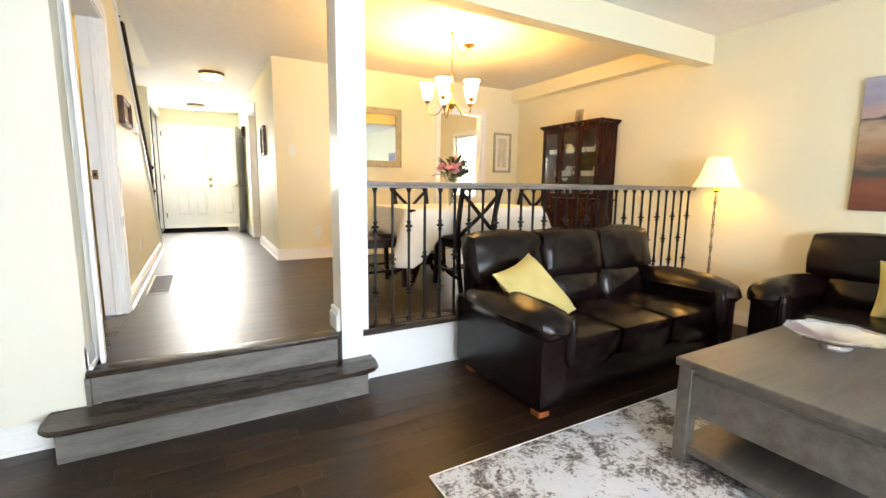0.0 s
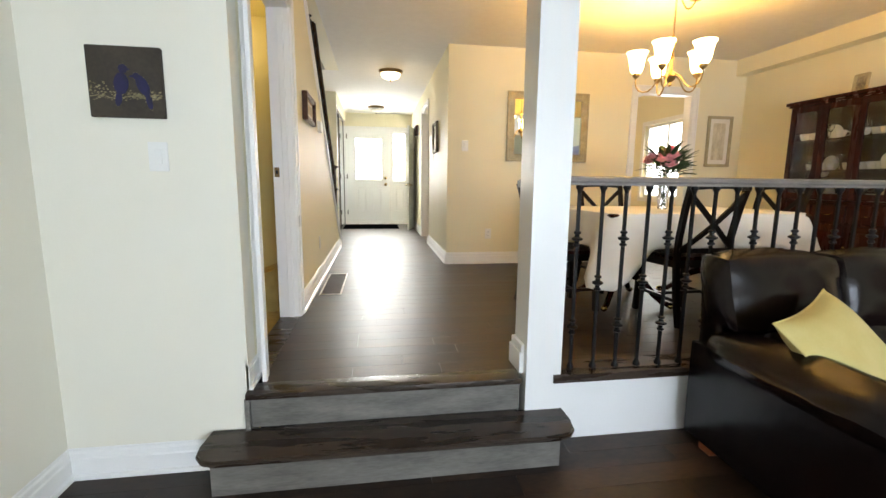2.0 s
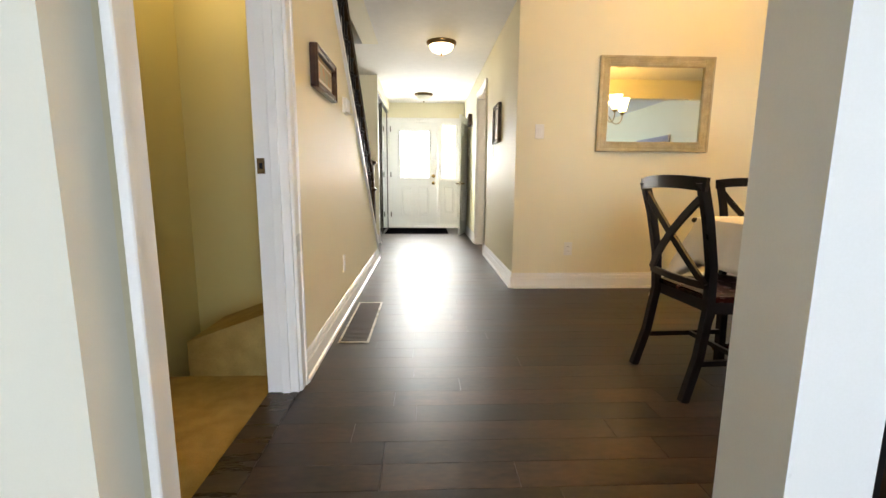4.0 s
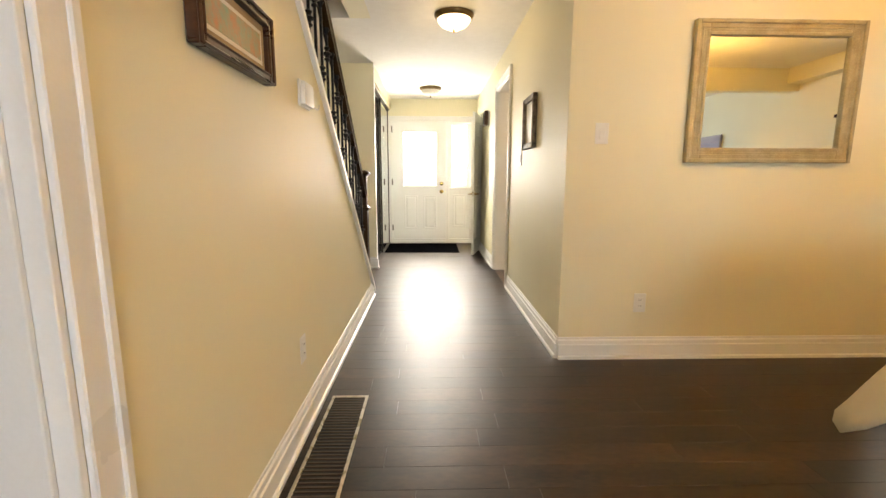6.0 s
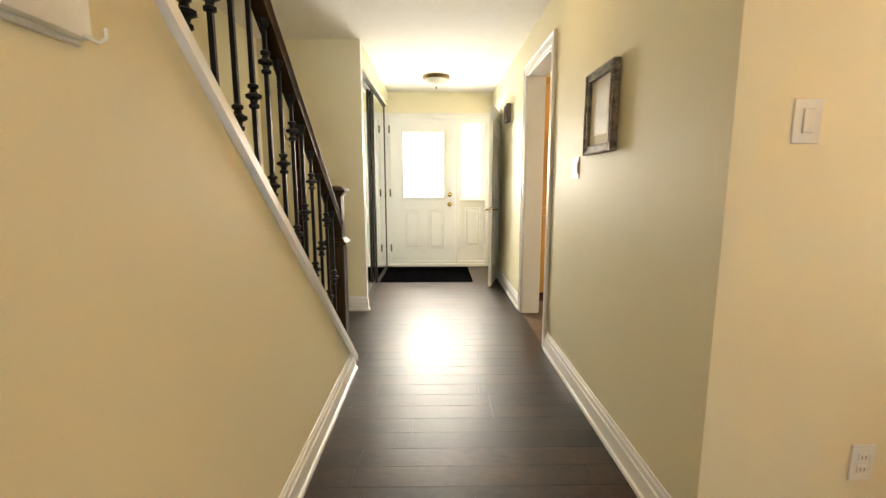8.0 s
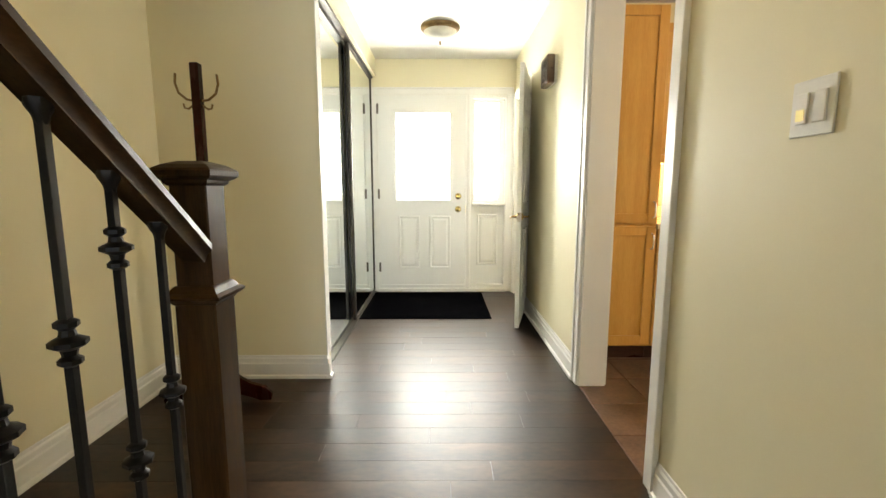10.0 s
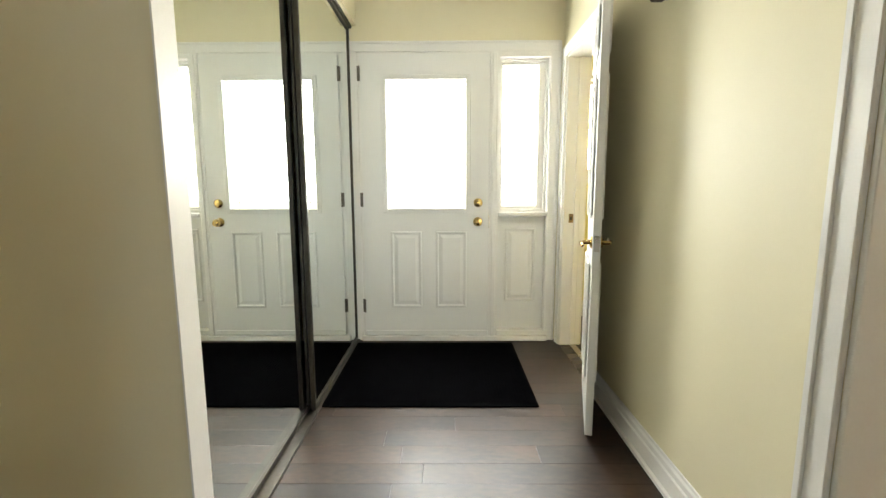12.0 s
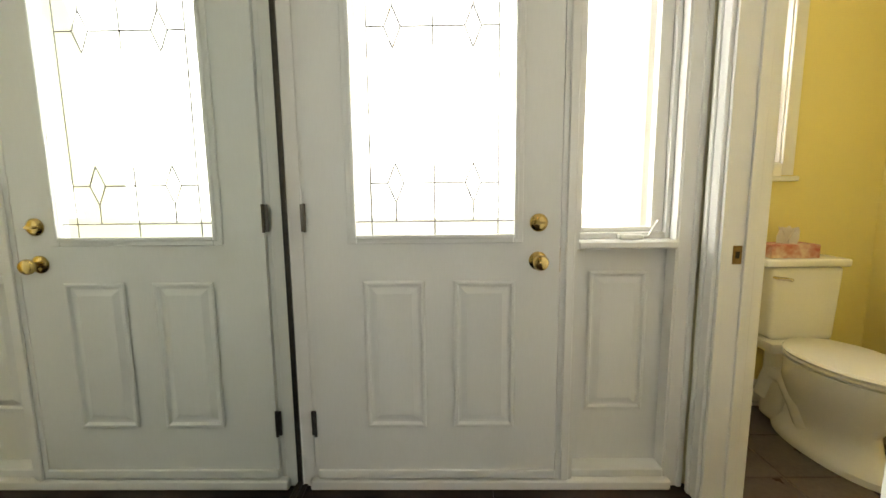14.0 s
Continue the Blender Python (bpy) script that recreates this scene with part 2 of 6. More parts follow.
def extrude_poly(bm, pts, axis, a, b):
    """A polygon in the plane across the axis, made solid from a to b."""
    def at(p, v):
        return {"x": (v, p[0], p[1]), "y": (p[0], v, p[1]), "z": (p[0], p[1], v)}[axis]
    lo, hi = [bm.verts.new(at(p, a)) for p in pts], [bm.verts.new(at(p, b)) for p in pts]
    bm.faces.new(lo)
    bm.faces.new(hi[::-1])
    for i in range(len(pts)):
        j = (i + 1) % len(pts)
        bm.faces.new((lo[i], hi[i], hi[j], lo[j]))


def lathe(bm, profile, x=0.0, y=0.0, seg=20, cap=True):
    """A turned shape from (radius, z) pairs round an upright axis at x, y."""
    rings = []
    for r, z in profile:
        rings.append([bm.verts.new((x + max(r, 1e-4) * math.cos(2 * math.pi * i / seg), y + max(r, 1e-4) * math.sin(2 * math.pi * i / seg), z)) for i in range(seg)])
    for a, b in zip(rings, rings[1:]):
        for i in range(seg):
            j = (i + 1) % seg
            bm.faces.new((a[i], a[j], b[j], b[i]))
    if cap:
        bm.faces.new(rings[0][::-1])
        bm.faces.new(rings[-1])


def tube(bm, pts, radius, seg=8, taper=None):
    """A round bar along the points."""
    pts = [Vector(p) for p in pts]
    rings, side = [], None
    for i, p in enumerate(pts):
        d = (pts[min(i + 1, len(pts) - 1)] - pts[max(i - 1, 0)]).normalized()
        ref = side if side is not None else (Vector((0, 0, 1)) if abs(d.z) < 0.9 else Vector((1, 0, 0)))
        s = d.cross(ref).cross(d)
        s = s.normalized() if s.length > 1e-6 else d.orthogonal().normalized()
        side = s
        u = d.cross(s)
        r = radius * (taper[i] if taper else 1)
        rings.append([bm.verts.new(p + r * (math.cos(2 * math.pi * k / seg) * s + math.sin(2 * math.pi * k / seg) * u)) for k in range(seg)])
    for a, b in zip(rings, rings[1:]):
        for k in range(seg):
            j = (k + 1) % seg
            bm.faces.new((a[k], a[j], b[j], b[k]))
    bm.faces.new(rings[0][::-1])
    bm.faces.new(rings[-1])


def cushion(bm, x0, x1, y0, y1, z0, z1, puff=0.03, n=10, edge=0.35, wrinkle=0.0, seed=0.0):
    """A soft rounded block, a superellipsoid-like box with bulging faces."""
    c = Vector(((x0 + x1) / 2, (y0 + y1) / 2, (z0 + z1) / 2))
    h = Vector(((x1 - x0) / 2, (y1 - y0) / 2, (z1 - z0) / 2))
    r = min(h) * edge
    faces = []
    new_bm = bmesh.new()
    bmesh.ops.create_cube(new_bm, size=2)
    bmesh.ops.subdivide_edges(new_bm, edges=new_bm.edges[:], cuts=n, use_grid_fill=True)
    vmap = {}
    for v in new_bm.verts:
        p = Vector(v.co)
        core = Vector([max(-1, min(1, p[k])) * (h[k] - r) for k in range(3)])
        out = Vector([p[k] * abs(p[k]) ** 4 for k in range(3)])
        q = core + (out.normalized() * r if out.length > 1e-6 else Vector())
        b = [(1 - p[k] ** 2) for k in range(3)]
        for k in range(3):
            if abs(p[k]) > 0.999:
                o = [m for m in range(3) if m != k]
                q[k] += math.copysign(puff * b[o[0]] * b[o[1]], p[k])
        q += c
        if wrinkle:
            q += noise.noise_vector(q * 9 + Vector((seed, seed, seed))) * wrinkle
        vmap[v] = bm.verts.new(q)
    for f in new_bm.faces:
        faces.append(bm.faces.new([vmap[v] for v in f.verts]))
    new_bm.free()
    return faces


def wall_x(name, x0, x1, y0, y1, z0, z1, holes, material, label=""):
    """A wall across y (its plane faces +-y) from x0 to x1, thickness y0 to y1, with holes (a, b, low, high)."""
    bm = bmesh.new()
    at = x0
    for a, b, lo, hi in sorted(holes):
        if a > at:
            box(bm, at, a, y0, y1, z0, z1)
        if lo > z0:
            box(bm, a, b, y0, y1, z0, lo)
        if hi < z1:
            box(bm, a, b, y0, y1, hi, z1)
        at = b
    if at < x1:
        box(bm, at, x1, y0, y1, z0, z1)
    return tagged(part(name, bm, material, None, label), kind="structure")


def wall_y(name, x0, x1, y0, y1, z0, z1, holes, material, label=""):
    bm = bmesh.new()
    at = y0
    for a, b, lo, hi in sorted(holes):
        if a > at:
            box(bm, x0, x1, at, a, z0, z1)
        if lo > z0:
            box(bm, x0, x1, a, b, z0, lo)
        if hi < z1:
            box(bm, x0, x1, a, b, hi, z1)
        at = b
    if at < y1:
        box(bm, x0, x1, at, y1, z0, z1)
    return tagged(part(name, bm, material, None, label), kind="structure")


BASE = ((0.0, 0.0), (0.026, 0.0), (0.026, 0.018), (0.015, 0.022), (0.015, 0.090), (0.010, 0.096), (0.010, 0.118), (0.004, 0.126), (0.004, 0.138), (0.0, 0.14))


def baseboard(x0, y0, x1, y1, nx, ny, z=0.0):
    """A moulded skirting along a wall; nx, ny: the way the wall faces."""
    bm = bmesh.new()
    ends = []
    for x, y in ((x0, y0), (x1, y1)):
        ends.append([bm.verts.new((x + nx * (o + 0.001), y + ny * (o + 0.001), z + h)) for o, h in BASE])
    a, b = ends
    bm.faces.new(a)
    bm.faces.new(b[::-1])
    for i in range(len(a)):
        j = (i + 1) % len(a)
        bm.faces.new((a[i], b[i], b[j], a[j]))
    return tagged(part("baseboard", bm, TRIM, None, "white painted moulded baseboard"), kind="structure")


def casing_y(x, face, y0, y1, top, w=0.07, z0=0.0):
    """Door casing on a wall whose face is at x and looks towards face (+1 or -1), round an opening y0 to y1."""
    bm = bmesh.new()
    a, b = (x + face * 0.001, x + face * 0.017)
    c = x + face * 0.024
    lo, hi = min(a, b), max(a, b)
    lo2, hi2 = min(a, c), max(a, c)
    for s, e in ((y0 - w, y0), (y1, y1 + w)):
        box(bm, lo, hi, s, e, z0, top, 0.003)
    box(bm, lo, hi, y0 - w, y1 + w, top, top + w, 0.003)
    box(bm, lo2, hi2, y0 - w - 0.006, y0 - w + 0.016, z0, top + w, 0.003)
    box(bm, lo2, hi2, y1 + w - 0.016, y1 + w + 0.006, z0, top + w, 0.003)
    box(bm, lo2, hi2, y0 - w, y1 + w, top + w - 0.01, top + w + 0.008, 0.003)
    return tagged(part("door_casing", bm, TRIM, None, "white painted door casing"), kind="structure")


def casing_x(y, face, x0, x1, top, w=0.07, z0=0.0):
    bm = bmesh.new()
    a, b, c = y + face * 0.001, y + face * 0.017, y + face * 0.024
    lo, hi = min(a, b), max(a, b)
    lo2, hi2 = min(a, c), max(a, c)
    for s, e in ((x0 - w, x0), (x1, x1 + w)):
        box(bm, s, e, lo, hi, z0, top, 0.003)
    box(bm, x0 - w, x1 + w, lo, hi, top, top + w, 0.003)
    box(bm, x0 - w - 0.006, x0 - w + 0.016, lo2, hi2, z0, top + w, 0.003)
    box(bm, x1 + w - 0.016, x1 + w + 0.006, lo2, hi2, z0, top + w, 0.003)
    box(bm, x0 - w, x1 + w, lo2, hi2, top + w - 0.01, top + w + 0.008, 0.003)
    return tagged(part("door_casing", bm, TRIM, None, "white painted door casing"), kind="structure")

# ---- the place ----
LZ = -0.36          # living room floor, two risers down
CH = 2.48           # ceiling
XR = 1.36           # hall's wall on the kitchen side
XT = XR + 0.145     # the same wall, kitchen side
XE = 5.12           # outer wall of living and dining room
YD = 3.07           # dining room's far wall
YF = 8.20           # front wall


def slab(name, dims, material, label):
    return tagged(block(name, dims, material, None, label), kind="structure")


# subfloors (the planks and tiles lie on them)
floor_hall = slab("floor_hall", (-0.13, XR, YD, 8.35, -0.16, -0.012), DARK, "dark hardwood plank floor of the hall")
floor_dining = slab("floor_dining", (-0.05, XE, 0.14, YD, -0.16, -0.012), DARK, "dark hardwood plank floor of hall and dining room")
slab("floor_stair_foot", (-1.15, -0.13, 4.3, 8.35, -0.16, -0.012), DARK, "dark hardwood floor at the foot of the stairs")
floor_living = slab("floor_living", (-0.80, XE, -5.4, 0.02, LZ - 0.15, LZ - 0.012), DARK, "dark hardwood plank floor of the sunken living room")
floor_kitchen = slab("floor_kitchen", (XR, XE + 0.12, YD + 0.12, 6.9, -0.16, -0.006), GROUT, "brown slate tile kitchen floor with grey grout")
floor_powder = slab("floor_powder", (XT, 2.75, 7.0, 8.95, -0.16, -0.006), GROUT, "dark tile floor of the powder room")
floor_threshold = slab("floor_threshold", (XR, XT, 7.44, 8.09, -0.16, 0.002), STEPW, "dark wooden threshold of the powder room")
slab("trim_threshold_strip", (XR + 0.075, XR + 0.115, 7.456, 8.074, 0.002, 0.008), NICKEL, "metal threshold strip of the powder room")
slab("trim_basement_edge", (-0.13, 0.0, 0.196, 1.134, -0.02, 0.004), STEPW, "dark wooden edge strip at the basement doorway")

# ceilings
slab("ceiling", (0.05, XR, 0.14, 8.35, CH, CH + 0.3), CEIL, "white textured hall ceiling")
slab("ceiling_landing", (-1.15, 0.05, 4.5, 8.35, CH, CH + 0.3), CEIL, "white textured ceiling beside the stairs")
slab("ceiling_dining", (XR, XE, 0.14, YD, CH, CH + 0.3), CEIL, "white textured dining room ceiling")
slab("ceiling_living", (-0.95, XE + 0.12, -5.5, 0.0, CH, CH + 0.3), CEIL, "white textured living room ceiling")
slab("ceiling_kitchen", (XT, XE + 0.12, YD + 0.12, 6.9, CH, CH + 0.3), CEIL, "white kitchen ceiling")
slab("ceiling_powder", (XT, 2.75, 7.0, 8.95, CH, CH + 0.3), CEIL, "white powder room ceiling")
slab("ceiling_stairs", (-1.15, 0.05, -1.0, 4.5, 4.9, 5.1), CEIL, "white ceiling over the stairwell")
slab("beam", (-0.95, XE, 0.0, 0.14, 2.21, CH + 0.3), WALL, "painted drop beam between living and dining room")

# left hall wall with the basement doorway and the sloping stair edge
bm = bmesh.new()
extrude_poly(bm, ((1.15, -0.1), (4.62, -0.1), (4.62, 0.06), (1.70, 2.455), (1.15, 2.455)), "x", -0.13, 0.0)
box(bm, -0.13, -0.035, 0.14, 0.18, -0.1, CH)
box(bm, -0.13, 0.0, 0.18, 1.15, 2.06, CH)
tagged(part("wall_left", bm, WALL, None, "cream painted hall wall with a sloping edge under the stair rail"), kind="structure")
bm = bmesh.new()
box(bm, -0.13, 0.05, -1.0, 4.5, CH, 4.9)
tagged(part("wall_upper", bm, WALL, None, "cream painted upper stairwell wall"), kind="structure")
bm = bmesh.new()
SL = (2.455 - 0.06) / (4.62 - 1.70)
extrude_poly(bm, ((4.655, 0.035), (4.655, 0.075), (1.70, 0.075 + SL * 2.955), (1.70, 0.035 + SL * 2.955)), "x", -0.14, 0.022)
tagged(part("trim_stair_cap", bm, TRIM, None, "white painted cap along the sloping stair wall"), kind="structure")

# stairwell and closet
slab("wall_stairwell", (-1.15, -1.03, 1.9, 8.35, -0.1, 5.0), WALL, "cream painted outer stairwell wall")
slab("wall_stairwell_end", (-1.15, 0.05, -1.12, -1.0, CH, 5.0), WALL, "cream painted stairwell end wall")
slab("wall_stairwell_front", (-1.15, 0.05, 4.5, 4.6, CH + 0.3, 5.0), WALL, "cream painted upper wall")
slab("wall_stairwell_back", (-1.15, -1.03, -1.0, 1.9, 2.0, 5.0), WALL, "cream painted stairwell wall")
slab("wall_closet_end", (-1.03, -0.12, 5.95, 6.02, 0.0, CH), WALL, "cream painted end wall of the closet")
slab("wall_closet_back", (-0.90, -0.85, 6.02, YF, 0.0, CH), WALL, "closet back wall")
slab("wall_closet_head", (-0.26, -0.12, 6.02, YF, 2.30, CH), WALL, "cream painted wall over the closet doors")

# kitchen side wall of the hall
wall_y("wall_right", XR, XT, YD, YF + 0.1, -0.1, CH, [(4.98, 5.83, -0.1, 2.15), (7.44, 8.09, -0.1, 2.06)], WALL, "cream painted hall wall")
wall_x("wall_dining", XT, XE, YD, YD + 0.12, -0.1, CH, [(3.66, 4.40, -0.1, 2.06)], WALL, "cream painted dining room wall")
wall_y("wall_east", XE, XE + 0.12, -5.5, YD + 0.12, LZ - 0.1, CH, [], WALL, "cream painted wall of living and dining room")
slab("trim_bulkhead", (XE - 0.16, XE, 0.14, YD, 2.30, CH), WALL, "painted bulkhead along the dining room ceiling")

# living room
wall_x("wall_bird", -0.80, -0.035, 0.02, 0.14, LZ - 0.1, 2.21, [], WALL_DAYLIT, "cream painted living room wall")
wall_y("wall_west", -0.92, -0.80, -5.5, 0.14, LZ - 0.1, CH, [], WALL_DAYLIT, "cream painted living room wall")
wall_x("wall_back", -0.80, XE, -5.5, -5.38, LZ - 0.1, CH, [(0.7, 3.7, 0.1, 1.8)], WALL_DAYLIT, "cream painted living room wall with a wide window")
slab("wall_knee", (1.457, XE, 0.02, 0.14, LZ - 0.1, -0.04), TRIM, "white painted low wall below the railing")
slab("wall_underfloor", (0.0, 1.25, 0.04, 0.14, LZ - 0.1, -0.03), DARK, "backing under the steps")

# front wall
wall_x("wall_front", -1.03, XR, YF, YF + 0.14, -0.1, CH, [(-0.118, 1.27, 0.0, 2.118)], WALL, "pale cream painted front wall")
backdrop_mat = glowing("overcast_brightness", (0.95, 0.98, 1.0), 1.45)
for nm, dims in (("backdrop_front", (-2.5, 2.6, 9.6, 9.62, -0.2, 4.0)), ("backdrop_powder", (0.5, 4.5, 10.2, 10.22, 0.0, 4.0)), ("backdrop_kitchen", (6.3, 6.32, 2.0, 7.5, -0.2, 4.0)), ("backdrop_garden", (-3.0, 7.5, -8.5, -8.48, -0.6, 4.5))):
    slab(nm, dims, backdrop_mat, "plain bright overcast distance outside the windows")
slab("ground_porch", (-6, 8, 8.95, 20, -0.3, -0.2), GROUT, "pale ground outside the front door")

# kitchen and powder room
wall_x("wall_kitchen_back", XT, XE, 6.82, 6.94, -0.1, CH, [], WALL, "cream painted kitchen wall")
wall_y("wall_kitchen_east", XE, XE + 0.12, YD + 0.12, 6.94, -0.1, CH, [(4.0, 5.1, 0.75, 1.95)], WALL, "cream painted kitchen wall with a window")
wall_x("wall_powder_front", XT, 2.75, 8.85, 8.97, -0.1, CH, [(1.703, 2.107, 1.29, 2.09)], WALL_YELLOW, "yellow painted powder room wall")
wall_y("wall_powder_east", 2.63, 2.75, 6.94, 8.85, -0.1, CH, [], WALL_YELLOW, "yellow painted powder room wall")
slab("wall_powder_back", (XT, 2.63, 6.941, 6.96, 0.0, CH), WALL_YELLOW, "yellow painted powder room wall")
slab("wall_powder_west", (XT - 0.002, XT + 0.010, 8.16, 8.85, 0.0, CH), WALL_YELLOW, "yellow painted powder room wall")
slab("wall_powder_west_near", (XT + 0.001, XT + 0.010, 6.96, 7.37, 0.0, CH), WALL_YELLOW, "yellow painted powder room wall")

# basement stairhead
slab("wall_basement_side", (-0.82, -0.75, 0.14, 2.3, -1.5, 2.3), WALL_OLIVE, "khaki painted basement stair wall")
slab("wall_basement_near", (-0.75, -0.13, 0.141, 0.20, -1.5, 2.3), WALL_OLIVE, "khaki painted basement stair wall")
slab("wall_basement_far", (-0.75, -0.13, 1.78, 1.88, -1.5, 2.3), WALL_OLIVE, "khaki painted basement stair wall")
slab("wall_basement_inner", (-0.135, -0.131, 1.17, 1.78, -0.1, 2.3), WALL_OLIVE, "khaki painted basement stair wall")
slab("ceiling_basement", (-0.75, -0.13, 0.14, 1.88, 2.2, 2.24), WALL_OLIVE, "khaki painted sloping ceiling over the basement stairs")
slab("floor_basement_landing", (-0.75, -0.13, 0.2, 1.36, -0.2, -0.02), CARPET, "gold carpeted landing")
bm = bmesh.new()
extrude_poly(bm, ((-0.60, -0.1), (-0.131, -0.1), (-0.131, 0.31), (-0.17, 0.315), (-0.60, 0.16)), "y", 1.36, 1.78)
tagged(part("step_carpeted", bm, CARPET, None, "gold carpeted step of the basement stairs"), kind="structure")

# door jambs
def jamb_y(x0, x1, y0, y1, top, z0=0.0, stop=True):
    bm = bmesh.new()
    box(bm, x0 - 0.004, x1 + 0.004, y0, y0 + 0.016, z0, top, 0.002)
    box(bm, x0 - 0.004, x1 + 0.004, y1 - 0.016, y1, z0, top, 0.002)
    box(bm, x0 - 0.004, x1 + 0.004, y0 + 0.016, y1 - 0.016, top - 0.016, top, 0.002)
    if stop:
        c = x0 + 0.62 * (x1 - x0)
        box(bm, c - 0.018, c + 0.018, y0 + 0.016, y0 + 0.028, z0, top - 0.016, 0.002)
        box(bm, c - 0.018, c + 0.018, y1 - 0.028, y1 - 0.016, z0, top - 0.016, 0.002)
    return tagged(part("door_jamb", bm, TRIM, None, "white painted door jamb"), kind="structure")


jamb_y(-0.13, 0.0, 0.18, 1.15, 2.06)
jamb_y(XR, XT, 4.98, 5.83, 2.15, stop=False)
jamb_y(XR, XT, 7.44, 8.09, 2.06)
casing_y(0.0, 1, 0.182, 1.15, 2.06, 0.072)
casing_y(XR, -1, 4.98, 5.83, 2.15, 0.07)
casing_y(XT, 1, 4.98, 5.83, 2.15, 0.07)
casing_y(XR, -1, 7.44, 8.09, 2.06, 0.06)
casing_y(XT, 1, 7.44, 8.09, 2.06, 0.06)
casing_x(YD, -1, 3.66, 4.40, 2.06, 0.07)
bm = bmesh.new()
box(bm, 3.66, 3.676, YD - 0.003, YD + 0.123, 0, 2.06)
box(bm, 4.384, 4.40, YD - 0.003, YD + 0.123, 0, 2.06)
box(bm, 3.676, 4.384, YD - 0.003, YD + 0.123, 2.044, 2.06)
tagged(part("door_jamb", bm, TRIM, None, "white painted door jamb"), kind="structure")

# skirtings
baseboard(0.0, 1.23, 0.0, 4.60, 1, 0)
baseboard(-0.045, 0.02, -0.045, 0.19, 1, 0)
baseboard(XR, YD, XR, 4.905, -1, 0)
baseboard(XR, 5.905, XR, 7.37, -1, 0)
baseboard(XR, YD, 3.58, YD, 0, -1)
baseboard(4.48, YD, XE, YD, 0, -1)
baseboard(XE, 0.14, XE, YD, -1, 0)
baseboard(XE, -5.38, XE, 0.02, -1, 0, LZ)
baseboard(-0.80, 0.02, -0.16, 0.02, 0, -1, LZ)
baseboard(-0.80, -5.38, -0.80, 0.02, 1, 0, LZ)
baseboard(-1.03, 4.40, -1.03, 5.95, 1, 0)
baseboard(-1.03, 5.95, -0.12, 5.95, 0, -1)
baseboard(-0.12, 5.925, -0.12, 5.98, 1, 0)
baseboard(1.545, 8.85, 2.63, 8.85, 0, -1)
baseboard(2.63, 6.96, 2.63, 8.85, -1, 0)

# post with a moulded foot
post = thing("post", pose(1.345, 0.10, 0), "square white painted room post with a moulded foot", "post")
block("shaft", (-0.070, 0.112, -0.10, 0.09, LZ, 2.21), TRIM, post)
bm = bmesh.new()
box(bm, -0.094, 0.10, -0.06, 0.112, 0.0, 0.11, 0.003)
box(bm, -0.086, 0.10, -0.06, 0.104, 0.11, 0.15, 0.004)
part("foot_moulding", bm, TRIM, post)

# steps
steps = thing("entry_steps", pose(0, 0, 0), "two grey stained wooden steps between living room and hall", "steps")
bm = bmesh.new()
box(bm, -0.044, 1.25, -0.022, 0.10, -0.028, 0.003, 0.008, 2)
part("nosing", bm, STEPW, steps, "worn brown wooden nosing", True)
block("upper_riser", (-0.044, 1.25, 0.02, 0.04, -0.18, -0.028), RISERW, steps, "grey stained riser board")
bm = bmesh.new()
tread = [(-0.205, 0.019), (-0.215, -0.10), (-0.205, -0.17), (-0.17, -0.215), (-0.12, -0.232), (1.36, -0.232), (1.42, -0.222), (1.455, -0.185), (1.468, -0.11), (1.468, 0.0), (1.468, 0.019)]
extrude_poly(bm, tread, "z", -0.208, -0.180)
bmesh.ops.bevel(bm, geom=[e for e in bm.edges if abs(e.verts[0].co.z - e.verts[1].co.z) < 1e-5], offset=0.008, segments=2, affect="EDGES")
part("tread", bm, STEPW, steps, "dark brown wooden tread with rounded corners", True)
bm = bmesh.new()
box(bm, -0.145, 1.385, -0.19, 0.019, LZ, -0.208)
part("lower_riser", bm, RISERW, steps, "grey stained riser board")
block("side_strip", (-0.052, -0.030, -0.006, 0.019, -0.18, -0.03), RISERW, steps)

# sill under the railing
slab("trim_rail_sill", (1.418, XE, -0.012, 0.175, -0.04, 0.002), STEPW, "dark brown wooden sill under the railing")
slab("wall_powder_outer", (1.468, 1.527, YF + 0.141, 8.97, -0.2, CH), TRIM, "white painted outer wall beside the front door")

# ---- living room ----
SEAM, *_ = principled("leather_seam", (0.006, 0.004, 0.003), 0.6)
FOOTW = surface("orange_stained_foot_wood", (0.22, 0.055, 0.015), (0.32, 0.09, 0.03), 0.35)


